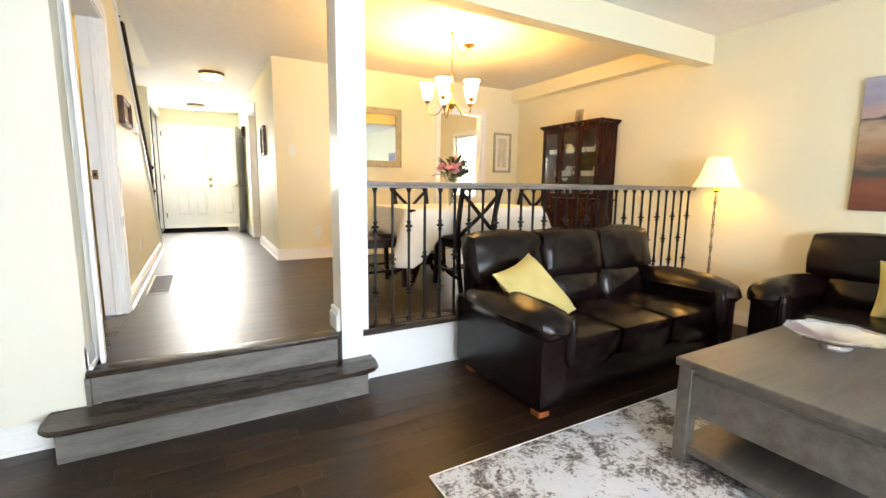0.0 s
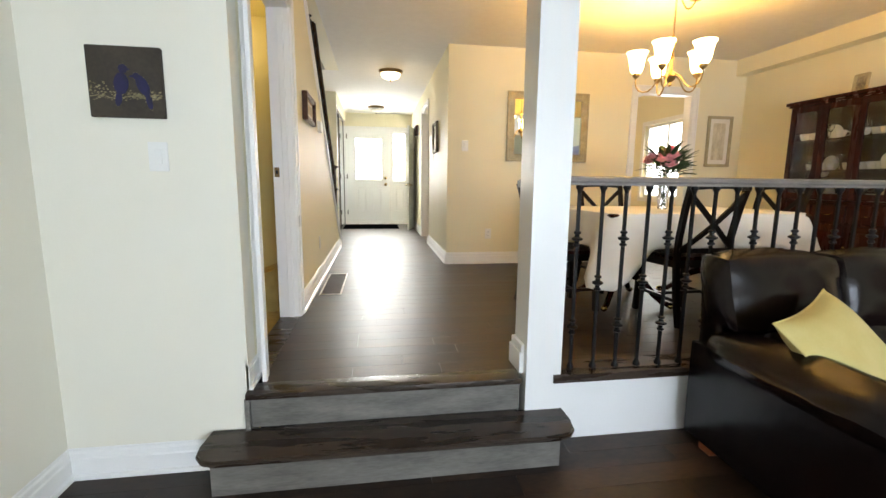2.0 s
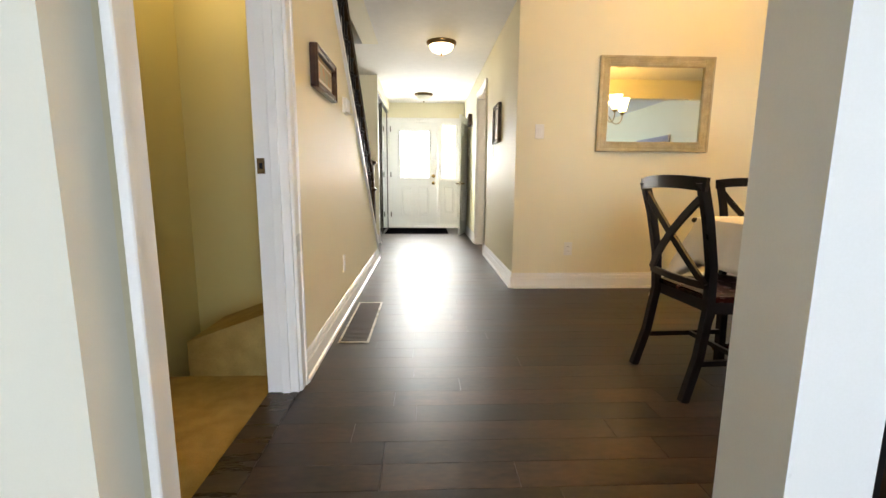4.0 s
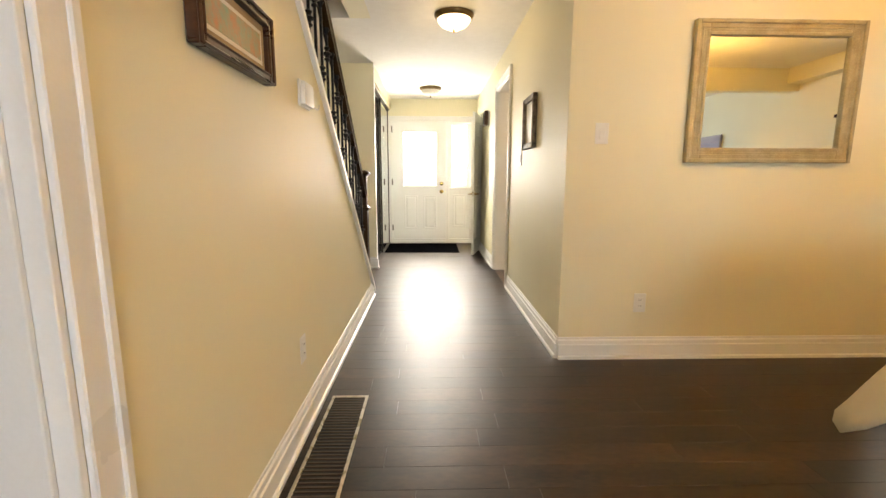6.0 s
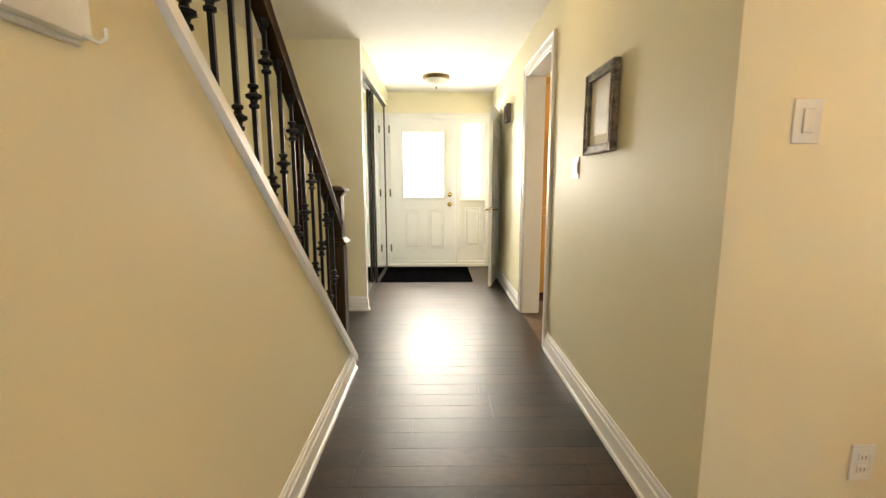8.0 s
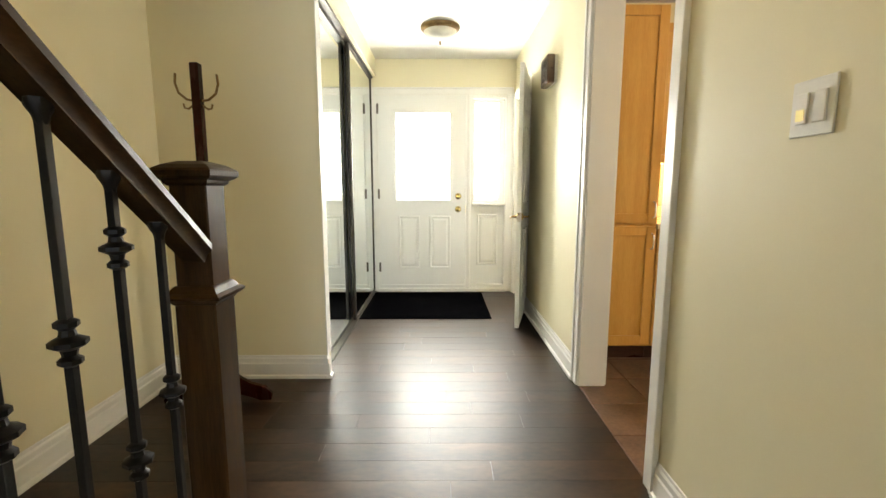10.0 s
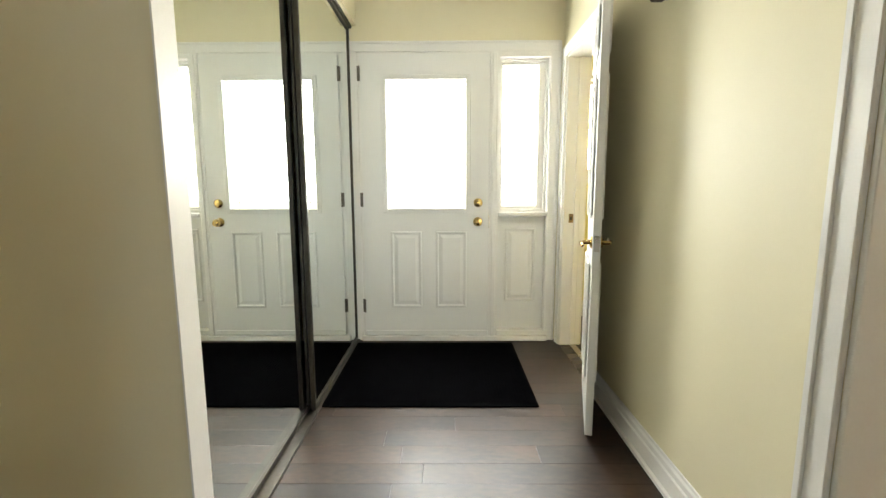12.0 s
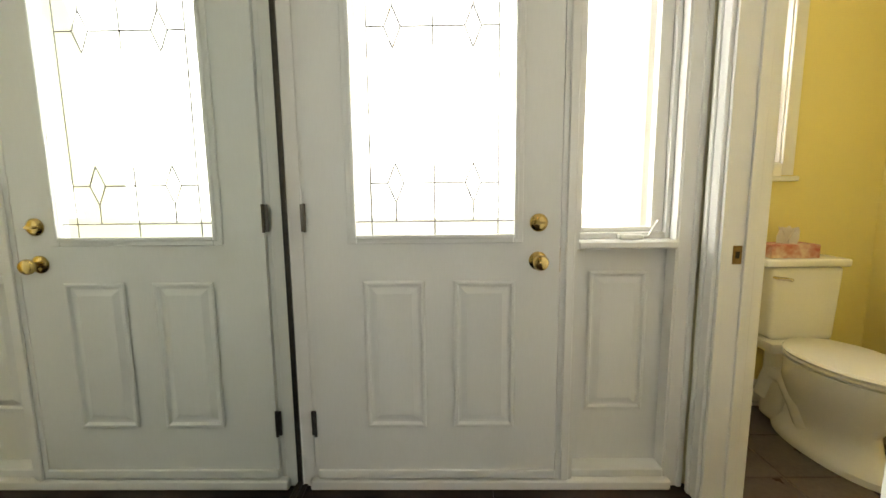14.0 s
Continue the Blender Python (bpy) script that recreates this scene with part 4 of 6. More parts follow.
for i in range(18):
    y = 4.39 - i * 0.127
    lo = 0.075 + SL * (4.655 - y)
    hi = z0 - 0.07 + SL * (4.545 - y)
    baluster(srail, -0.054, y, lo, hi - lo, (0.81, 0.24) if i % 2 else (0.49,), shoe=False)


def flare(bm, profile):
    """A square moulding: rings of (half width, height), closed at both ends."""
    rings = [[bm.verts.new((sx * w, sy * w, z)) for sx, sy in ((-1, -1), (1, -1), (1, 1), (-1, 1))] for w, z in profile]
    for a, b in zip(rings, rings[1:]):
        for k in range(4):
            j = (k + 1) % 4
            bm.faces.new((a[k], a[j], b[j], b[k]))
    bm.faces.new(rings[0][::-1])
    bm.faces.new(rings[-1])


newel = thing("newel_post", pose(-0.082, 4.605, 0.0), "square dark wooden newel post with a moulded cap", "newel post")
block("lower_shaft", (-0.054, 0.054, -0.054, 0.054, 0, 0.84), NEWELW, newel, "", 0.004)
block("upper_shaft", (-0.048, 0.048, -0.048, 0.048, 0.84, 1.145), NEWELW, newel, "", 0.004)
bm = bmesh.new()
flare(bm, ((0.054, 0.825), (0.060, 0.832), (0.074, 0.842), (0.076, 0.850), (0.064, 0.858), (0.055, 0.872), (0.049, 0.876)))
part("collar", bm, NEWELW, newel)
bm = bmesh.new()
flare(bm, ((0.049, 1.136), (0.056, 1.142), (0.058, 1.150), (0.070, 1.156), (0.076, 1.162), (0.077, 1.174), (0.072, 1.180), (0.056, 1.190), (0.030, 1.199)))
part("cap", bm, NEWELW, newel, "stepped wooden cap")

# ---- dining room ----


def arc(a, b, sag, n=8):
    a, b, s = Vector(a), Vector(b), Vector(sag)
    return [a.lerp(b, k / n) + s * (1 - (2 * k / n - 1) ** 2) for k in range(n + 1)]


def flat_bar(bm, pts, w, t, across=(1, 0, 0)):
    """A flat bar along points: w across, t thick."""
    ax = Vector(across).normalized()
    rings = []
    pts = [Vector(p) for p in pts]
    for i, p in enumerate(pts):
        d = (pts[min(i + 1, len(pts) - 1)] - pts[max(i - 1, 0)]).normalized()
        u = (ax - d * ax.dot(d)).normalized()
        v = d.cross(u)
        rings.append([bm.verts.new(p + u * a * w / 2 + v * b * t / 2) for a, b in ((-1, -1), (1, -1), (1, 1), (-1, 1))])
    for a, b in zip(rings, rings[1:]):
        for k in range(4):
            j = (k + 1) % 4
            bm.faces.new((a[k], a[j], b[j], b[k]))
    bm.faces.new(rings[0][::-1])
    bm.faces.new(rings[-1])


def soft(bm):
    """Round the long edges of a bar a little."""
    sharp = [e for e in bm.edges if len(e.link_faces) == 2 and e.calc_face_angle(0) > 0.9]
    bmesh.ops.bevel(bm, geom=sharp, offset=0.005, segments=2, affect="EDGES")
    return bm


def dining_chair(m, label):
    t = thing("dining_chair", m, label, "dining chair", "dining chairs")
    bm = bmesh.new()
    seat = [(-0.20, -0.20), (0.20, -0.20), (0.235, 0.19), (0.20, 0.225), (-0.20, 0.225), (-0.235, 0.19)]
    extrude_poly(bm, seat, "z", 0.445, 0.47)
    bmesh.ops.bevel(bm, geom=bm.edges[:], offset=0.006, segments=2, affect="EDGES")
    part("seat", bm, CHERRY, t, "dark red-brown saddle seat", True)
    bm = bmesh.new()
    extrude_poly(bm, [(x * 0.93, y * 0.93) for x, y in seat], "z", 0.39, 0.444)
    part("seat_frame", bm, ESPRESSO, t)
    for s in (-1, 1):
        bm = bmesh.new()
        flat_bar(bm, [(s * 0.205, -0.29, 0.0), (s * 0.20, -0.235, 0.2), (s * 0.195, -0.205, 0.42), (s * 0.20, -0.215, 0.6), (s * 0.205, -0.255, 0.8), (s * 0.21, -0.30, 0.955)], 0.032, 0.036)
        part("back_post", soft(bm), ESPRESSO, t, smooth=True)
        bm = bmesh.new()
        flat_bar(bm, [(s * 0.20, 0.19, 0.0), (s * 0.195, 0.18, 0.2), (s * 0.195, 0.175, 0.40)], 0.036, 0.036)
        part("leg", soft(bm), ESPRESSO, t, smooth=True)
        bm = bmesh.new()
        flat_bar(bm, arc((s * 0.198, -0.235, 0.52), (-s * 0.205, -0.285, 0.90), (0, -0.020 + 0.012 * s, 0)), 0.034, 0.014, (1, 0, 0.4 * s))
        part("cross_slat", soft(bm), ESPRESSO, t, smooth=True)
        bm = bmesh.new()
        flat_bar(bm, [(s * 0.195, -0.22, 0.17), (s * 0.193, 0.18, 0.17)], 0.018, 0.024)
        part("stretcher", bm, ESPRESSO, t)
    bm = bmesh.new()
    flat_bar(bm, arc((-0.235, -0.295, 0.945), (0.235, -0.295, 0.945), (0, -0.035, 0.014)), 0.056, 0.020, (0, 0, 1))
    part("top_rail", soft(bm), ESPRESSO, t, "curved top rail", smooth=True)
    bm = bmesh.new()
    flat_bar(bm, arc((-0.20, -0.232, 0.52), (0.20, -0.232, 0.52), (0, -0.02, 0)), 0.03, 0.018, (0, 0, 1))
    part("lower_rail", soft(bm), ESPRESSO, t, smooth=True)
    bm = bmesh.new()
    flat_bar(bm, [(-0.195, 0.0, 0.17), (0.195, 0.0, 0.17)], 0.018, 0.022, (0, 1, 0))
    part("stretcher", bm, ESPRESSO, t)
    return t


chair = dining_chair(pose(1.985, 1.22, 0, 0, 0, -87), "dark espresso cross-back dining chair at the table")
for m in (pose(2.74, 0.88, 0, 0, 0, 2), pose(2.70, 1.73, 0, 0, 0, 181), pose(3.64, 1.24, 0, 0, 0, 92)):
    copy_thing(chair, m)

TCX, TCY, THX, THY = 2.93, 1.27, 0.80, 0.47
table = thing("dining_table", pose(TCX, TCY, 0), "dark wooden double-pedestal dining table with brass-tipped feet", "dining table")
block("tabletop", (-THX, THX, -THY, THY, 0.725, 0.752), CHERRY, table, "", 0.01)
for px in (-0.42, 0.42):
    bm = bmesh.new()
    lathe(bm, ((0.06, 0.16), (0.075, 0.2), (0.05, 0.26), (0.035, 0.34), (0.06, 0.42), (0.065, 0.48), (0.035, 0.56), (0.05, 0.64), (0.10, 0.70), (0.12, 0.725)), px, 0, 18)
    part("pedestal", bm, CHERRY, table, "", True)
    for ang in (45, 135, 225, 315):
        c, s = math.cos(radians(ang)), math.sin(radians(ang))
        bm = bmesh.new()
        tube(bm, [(px + c * r, s * r, z) for r, z in ((0.04, 0.22), (0.10, 0.235), (0.18, 0.19), (0.26, 0.10), (0.33, 0.045), (0.37, 0.035))], 0.03, 8, (1.0, 1.0, 0.9, 0.8, 0.75, 0.7))
        leg = part("leg", bm, CHERRY, table, "", True)
        bm = bmesh.new()
        cushion(bm, -0.028, 0.028, -0.022, 0.022, -0.022, 0.022, 0.004, 4, 0.9)
        part("foot_tip", bm, BRASS, leg, "brass foot tip", True, at=pose(px + c * 0.39, s * 0.39, 0.028, 0, 0, ang))

# tablecloth
bm = bmesh.new()
N = 160
loops = []
def cloth_dir(k):
    a = 2 * math.pi * k / N
    c, s = math.cos(a), math.sin(a)
    f = (abs(c) ** 10 + abs(s) ** 10) ** (-1 / 10)
    return c * f, s * f
for ring in range(0, 12):
    lp = []
    for k in range(N):
        ux, uy = cloth_dir(k)
        corner = min(1.0, max(0.0, (min(abs(ux), abs(uy)) - 0.60) / 0.28)) ** 1.6
        if ring < 3:
            q = (0.02, 0.6, 1.0)[ring]
            lp.append(bm.verts.new((ux * (THX + 0.006) * q, uy * (THY + 0.006) * q, 0.7565)))
        else:
            q = (ring - 3) / 8
            hang = 0.235 + 0.25 * corner
            fold = math.sin(k * 2 * math.pi * 11 / N + 1.3) * 0.55 + math.sin(k * 2 * math.pi * 23 / N) * 0.3
            out = 0.012 + q * (0.045 + 0.045 * fold * (0.40 + 1.3 * corner) + 0.17 * corner)
            if ring == 3:
                out = 0.009
            z = 0.750 - q * hang
            if ring == 3:
                z = 0.753
            nx = math.copysign(abs(ux) ** 6, ux)
            ny = math.copysign(abs(uy) ** 6, uy)
            l = math.hypot(nx, ny) or 1
            lp.append(bm.verts.new((ux * THX + nx / l * out + ux * 0.006, uy * THY + ny / l * out + uy * 0.006, z)))
    loops.append(lp)
bm.faces.new(loops[0])
for a, b in zip(loops, loops[1:]):
    for k in range(N):
        j = (k + 1) % N
        bm.faces.new((a[k], a[j], b[j], b[k]))
cloth = thing("tablecloth", pose(TCX, TCY, 0), "cream linen tablecloth draped over the dining table", "tablecloth")
cl_ob = part("cloth", bm, LINEN, cloth, "", True)
for v in cl_ob.data.vertices:
    if v.co.z < 0.7:
        v.co += noise.noise_vector(v.co * 5) * 0.012
sol = cl_ob.modifiers.new("thickness", "SOLIDIFY")
sol.thickness, sol.offset = 0.002, 1

# vase of flowers
vase = thing("flower_vase", pose(2.86, 1.30, 0.759), "glass vase of pink flowers and dark leaves on the table", "vase")
bm = bmesh.new()
lathe(bm, ((0.035, 0), (0.038, 0.01), (0.040, 0.10), (0.045, 0.20), (0.041, 0.20), (0.036, 0.10), (0.034, 0.016), (0.001, 0.014)), seg=20)
part("glass", bm, CLEAR, vase, "clear glass vase", True)
rnd = random.Random(11)
bm = bmesh.new()
tips = []
for k in range(26):
    a, r = rnd.uniform(0, 6.28), rnd.uniform(0.02, 0.15)
    tip = Vector((r * math.cos(a), r * math.sin(a), rnd.uniform(0.30, 0.47)))
    tips.append(tip)
    tube(bm, [(rnd.uniform(-0.02, 0.02), rnd.uniform(-0.02, 0.02), 0.02), (tip.x * 0.3, tip.y * 0.3, 0.21), tip], 0.002, 5)
part("stems", bm, LEAF, vase, "green stems", True)


def leaf(bm, at, way, length, width):
    way = Vector(way).normalized()
    s = way.cross(Vector((0, 0, 1)))
    s = s.normalized() if s.length > 0.01 else Vector((1, 0, 0))
    n = s.cross(way)
    pts = [at + way * length * f + n * 0.12 * length * f * (1 - f) * 2 for f in (0, 0.35, 0.7, 1)]
    ws = (0.1, 1, 0.75, 0.02)
    rows = [[bm.verts.new(p - s * width * w / 2 + n * 0.1 * width * w), bm.verts.new(p - n * 0.002), bm.verts.new(p + s * width * w / 2 + n * 0.1 * width * w)] for p, w in zip(pts, ws)]
    for a, b in zip(rows, rows[1:]):
        for i in (0, 1):
            bm.faces.new((a[i], a[i + 1], b[i + 1], b[i]))


bm = bmesh.new()
for k in range(190):
    a = rnd.uniform(-0.8, 1.4) if k % 3 else rnd.uniform(0, 6.28)
    e = rnd.uniform(-0.1, 1.1)
    way = Vector((math.cos(a), math.sin(a), e))
    r = rnd.uniform(0.02, 0.11)
    leaf(bm, Vector((way.x * r, way.y * r, 0.26 + rnd.uniform(0, 0.10) + e * 0.09)), way, rnd.uniform(0.09, 0.17), rnd.uniform(0.028, 0.048))
part("leaves", bm, LEAF, vase, "dark green leaves")
for k in range(13):
    tip = tips[k] if k > 7 else Vector((-0.14 + 0.045 * (k % 4) + rnd.uniform(-0.01, 0.01), -0.07 + rnd.uniform(-0.05, 0.08), 0.33 + 0.04 * (k // 4) + rnd.uniform(0, 0.05)))
    bm = bmesh.new()
    R = rnd.uniform(0.045, 0.062)
    for p in range(26):
        a, e = p * 2.4, 1.35 - 1.5 * p / 26
        way = Vector((math.cos(a) * math.cos(e), math.sin(a) * math.cos(e), math.sin(e)))
        leaf(bm, tip + way * R * 0.15, way + Vector((0, 0, 0.25)), R, R * 0.8)
    part("bloom", bm, PETAL, vase, "pink and cream bloom")

# chandelier
CHBRASS = surface("antique_brass", (0.30, 0.20, 0.08), (0.46, 0.33, 0.15), 0.36, 1.0, scale=18, fine=90, bump=0.03)
ch = thing("chandelier", pose(2.812, 1.27, 0), "five-arm antique brass chandelier with lit frosted glass shades", "chandelier")
bm = bmesh.new()
lathe(bm, ((0.004, 1.71), (0.016, 1.72), (0.010, 1.74), (0.034, 1.76), (0.044, 1.785), (0.030, 1.81), (0.014, 1.83), (0.012, 1.90), (0.022, 1.92), (0.014, 1.945), (0.011, 2.00), (0.020, 2.02), (0.026, 2.045), (0.010, 2.07), (0.004, 2.09)), seg=20)
part("hub", bm, CHBRASS, ch, "antique brass turned hub", True)
for k in range(5):
    a = radians(5 + 72 * k)
    c, s = math.cos(a), math.sin(a)
    bm = bmesh.new()
    tube(bm, [(c * r, s * r, z) for r, z in ((0.02, 1.80), (0.05, 1.795), (0.085, 1.770), (0.105, 1.735), (0.125, 1.705), (0.155, 1.683), (0.19, 1.680), (0.22, 1.695), (0.24, 1.725), (0.247, 1.76), (0.245, 1.80))], 0.006, 8)
    arm = part("arm", bm, CHBRASS, ch, "", True)
    bm = bmesh.new()
    lathe(bm, ((0.006, 1.785), (0.024, 1.80), (0.030, 1.815), (0.028, 1.825), (0.012, 1.828)), c * 0.245, s * 0.245, 16)
    part("cup", bm, CHBRASS, arm, "", True)
    bm = bmesh.new()
    lathe(bm, ((0.026, 1.824), (0.042, 1.84), (0.052, 1.87), (0.058, 1.92), (0.066, 1.96), (0.082, 1.985), (0.079, 1.985), (0.063, 1.96), (0.055, 1.92), (0.049, 1.87), (0.039, 1.842), (0.022, 1.83)), c * 0.245, s * 0.245, 20, cap=False)
    part("shade", bm, SHADE, ch, "lit frosted glass shade", True)
    bulb("chandelier_bulb", (2.812 + c * 0.245, 1.27 + s * 0.245, 1.965), 24, WARM, 0.03)


def chain(bm, pts, link=0.022):
    for i, (a, b) in enumerate(zip(pts, pts[1:])):
        a, b = Vector(a), Vector(b)
        d = (b - a).normalized()
        u = d.cross(Vector((1, 0.3, 0.2))).normalized()
        if i % 2:
            u = d.cross(u)
        mid = (a + b) / 2
        h = (b - a).length * 0.62
        tube(bm, [mid + d * h * math.sin(q) + u * 0.007 * math.cos(q) for q in [2 * math.pi * k / 8 for k in range(9)]], 0.0018, 4)


bm = bmesh.new()
chain(bm, [(0, 0, 2.085 + 0.019 * k) for k in range(21)])
sw = [(0.345 * f, 0.235 * f, 2.465 - 0.52 * f * (1 - f) - 0.0 * f) for f in [k / 40 for k in range(41)]]
chain(bm, sw)
part("chain", bm, BRONZE, ch, "bronze chain with a swag", True)
bm = bmesh.new()
lathe(bm, ((0.006, 2.445), (0.030, 2.452), (0.058, 2.465), (0.062, 2.4795)), 0.355, 0.24, 20)
lathe(bm, ((0.004, 2.45), (0.012, 2.465), (0.018, 2.4795)), 0, 0, 12)
part("canopy", bm, BRONZE, ch, "bronze ceiling canopy", True)


def framed(name, m, w, h, fw, depth, frame_mat, inner, label, category, mat_w=0.0, matc=None):
    """A framed picture or mirror; base at its centre on the wall, facing -y."""
    t = thing(name, m, label, category)
    bm = bmesh.new()
    for sx, sy in ((-1, 0), (1, 0), (0, -1), (0, 1)):
        if sx:
            a, b = sorted((sx * w / 2, sx * (w / 2 - fw)))
            c, d = -h / 2, h / 2
            box(bm, a, b, -depth, -0.001, c, d, 0.004)
            a, b = sorted((sx * w / 2, sx * (w / 2 - fw * 0.28)))
            box(bm, a, b, -depth - 0.010, -depth + 0.002, c, d, 0.004)
            a, b = sorted((sx * (w / 2 - fw * 0.80), sx * (w / 2 - fw)))
            box(bm, a, b, -depth - 0.005, -depth + 0.002, c + fw * 0.8, d - fw * 0.8, 0.002)
        else:
            a, b = sorted((sy * h / 2, sy * (h / 2 - fw)))
            box(bm, -w / 2 + fw, w / 2 - fw, -depth, -0.001, a, b, 0.004)
            a, b = sorted((sy * h / 2, sy * (h / 2 - fw * 0.28)))
            box(bm, -w / 2 + fw * 0.28, w / 2 - fw * 0.28, -depth - 0.010, -depth + 0.002, a, b, 0.004)
            a, b = sorted((sy * (h / 2 - fw * 0.80), sy * (h / 2 - fw)))
            box(bm, -w / 2 + fw, w / 2 - fw, -depth - 0.005, -depth + 0.002, a, b, 0.002)
    for f in ((0.46, 0.56, 0.004), (0.64, 0.70, 0.002)) if fw > 0.06 else ():
        o, q, e = fw * f[0], fw * f[1], depth + f[2]
        for sx in (-1, 1):
            a, b = sorted((sx * (w / 2 - o), sx * (w / 2 - q)))
            box(bm, a, b, -e, -depth + 0.002, -h / 2 + q, h / 2 - q, 0.0015)
            a, b = sorted((sx * (h / 2 - o), sx * (h / 2 - q)))
            box(bm, -w / 2 + o, w / 2 - o, -e - 0.0004, -depth + 0.002, a, b, 0.0015)
    part("frame", bm, frame_mat, t)
    iw, ih = w / 2 - fw, h / 2 - fw
    if mat_w:
        block("mount", (-iw, iw, -depth * 0.5, -0.002, -ih, ih), matc, t, "plain mount board")
        iw, ih = iw - mat_w, ih - mat_w
        block("print", (-iw, iw, -depth * 0.5 - 0.002, -depth * 0.5 + 0.001, -ih, ih), inner, t, "printed picture")
    else:
        block("glass", (-iw, iw, -depth * 0.5, -0.002, -ih, ih), inner, t, "mirror glass" if inner is MIRROR else "printed picture")
    return t


framed("wall_mirror", pose(2.545, YD - 0.001, 1.61), 0.99, 0.79, 0.085, 0.028, CHAMP, MIRROR, "rectangular wall mirror in a champagne wooden frame", "mirror")
TALLP = surface("pale_botanical_print", (0.46, 0.40, 0.27), (0.70, 0.64, 0.50), 0.5, scale=9, stretch=(2, 1, 0.7))
framed("botanical_print", pose(4.80, YD - 0.001, 1.50), 0.34, 0.62, 0.035, 0.02, CHAMP, TALLP, "tall botanical print in a champagne frame", "picture", 0.05, LINEN)

# china cabinet, facing -x
cab = thing("china_cabinet", pose(4.805, 1.593, 0), "tall dark cherry china cabinet with glass doors and drawers", "china cabinet")
HW = 0.508
block("base_body", (0.0, 0.30, -HW, HW, 0.08, 0.80), CHERRY, cab, "", 0.003)
block("plinth", (-0.012, 0.305, -HW - 0.012, HW + 0.012, 0.0, 0.08), CHERRY, cab, "", 0.006)
block("counter", (-0.02, 0.305, -HW - 0.02, HW + 0.02, 0.80, 0.825), CHERRY, cab, "", 0.006)
bm = bmesh.new()
for y in (-HW + 0.01, HW - 0.03):
    box(bm, 0.0, 0.30, y, y + 0.02, 0.825, 1.74)
box(bm, 0.28, 0.30, -HW + 0.03, HW - 0.03, 0.825, 1.74)
box(bm, 0.0, 0.30, -HW + 0.01, HW - 0.01, 1.74, 1.76)
part("hutch_case", bm, CHERRY, cab)
bm = bmesh.new()
box(bm, -0.025, 0.31, -HW - 0.015, HW + 0.015, 1.745, 1.765, 0.004)
box(bm, -0.045, 0.31, -HW - 0.035, HW + 0.035, 1.765, 1.80, 0.010, 2)
part("cornice", bm, CHERRY, cab, "moulded cornice")
for z in (1.10, 1.40):
    block("shelf", (0.03, 0.28, -HW + 0.03, HW - 0.03, z, z + 0.012), CHERRY, cab)
for i in range(3):
    y0 = -HW + 0.01 + i * (2 * HW - 0.02) / 3
    y1 = y0 + (2 * HW - 0.02) / 3
    bm = bmesh.new()
    for a, b in ((y0 + 0.002, y0 + 0.05), (y1 - 0.05, y1 - 0.002)):
        box(bm, -0.018, 0.0, a, b, 0.83, 1.74, 0.003)
    box(bm, -0.018, 0.0, y0 + 0.05, y1 - 0.05, 0.83, 0.89, 0.003)
    box(bm, -0.018, 0.0, y0 + 0.05, y1 - 0.05, 1.68, 1.74, 0.003)
    door = part("glass_door", bm, CHERRY, cab, "glazed cabinet door")
    p = block("pane", (-0.008, -0.006, y0 + 0.05, y1 - 0.05, 0.89, 1.68), PANE, door, "clear glass pane")
    p.visible_shadow = False
    block("drawer", (-0.016, 0.0, y0 + 0.006, y1 - 0.006, 0.62, 0.785), CHERRY, cab, "", 0.005)
    low = block("door", (-0.016, 0.0, y0 + 0.006, y1 - 0.006, 0.10, 0.605), CHERRY, cab, "", 0.005)
    block("raised_panel", (-0.022, -0.016, y0 + 0.06, y1 - 0.06, 0.16, 0.545), CHERRY, low, "", 0.005)
    yc = (y0 + y1) / 2
    for nm, z, par in (("drawer_pull", 0.70, cab), ("door_knob", 0.40, low)):
        bm = bmesh.new()
        if nm == "drawer_pull":
            tube(bm, [(-0.018, yc - 0.04, z), (-0.036, yc - 0.03, z - 0.008), (-0.036, yc + 0.03, z - 0.008), (-0.018, yc + 0.04, z)], 0.004, 6)
        else:
            cushion(bm, -0.045, -0.020, y1 - 0.05, y1 - 0.025, z - 0.012, z + 0.012, 0.002, 3, 0.9)
        part(nm, bm, BRASS, par, "aged brass pull", True)
CHINA = surface("white_china", (0.70, 0.68, 0.62), (0.80, 0.78, 0.72), 0.15, scale=30)
bm = bmesh.new()
lathe(bm, ((0.022, 0), (0.036, 0.025), (0.046, 0.068), (0.044, 0.068), (0.034, 0.025), (0.001, 0.006)), seg=14)
tube(bm, [(0.042, 0, 0.056), (0.062, 0, 0.050), (0.060, 0, 0.024), (0.036, 0, 0.020)], 0.003, 5)
cup = tagged(part("teacup", bm, CHINA, None, "white china teacup on a cabinet shelf", True, pose(4.90, 1.0, 1.1125)), "", "teacup", "cabinet china")
bm = bmesh.new()
lathe(bm, ((0.03, 0), (0.072, 0.010), (0.076, 0.013), (0.045, 0.006), (0.001, 0.005)), seg=20)
plate = tagged(part("china_plate", bm, CHINA, None, "white china plate standing in the cabinet", True, pose(5.05, 1.1, 1.215, 0, 80, 0)), "", "plate", "cabinet china")
bm = bmesh.new()
lathe(bm, ((0.028, 0), (0.028, 0.004), (0.004, 0.010), (0.004, 0.07), (0.028, 0.10), (0.032, 0.15), (0.030, 0.15), (0.026, 0.10), (0.002, 0.075)), seg=14)
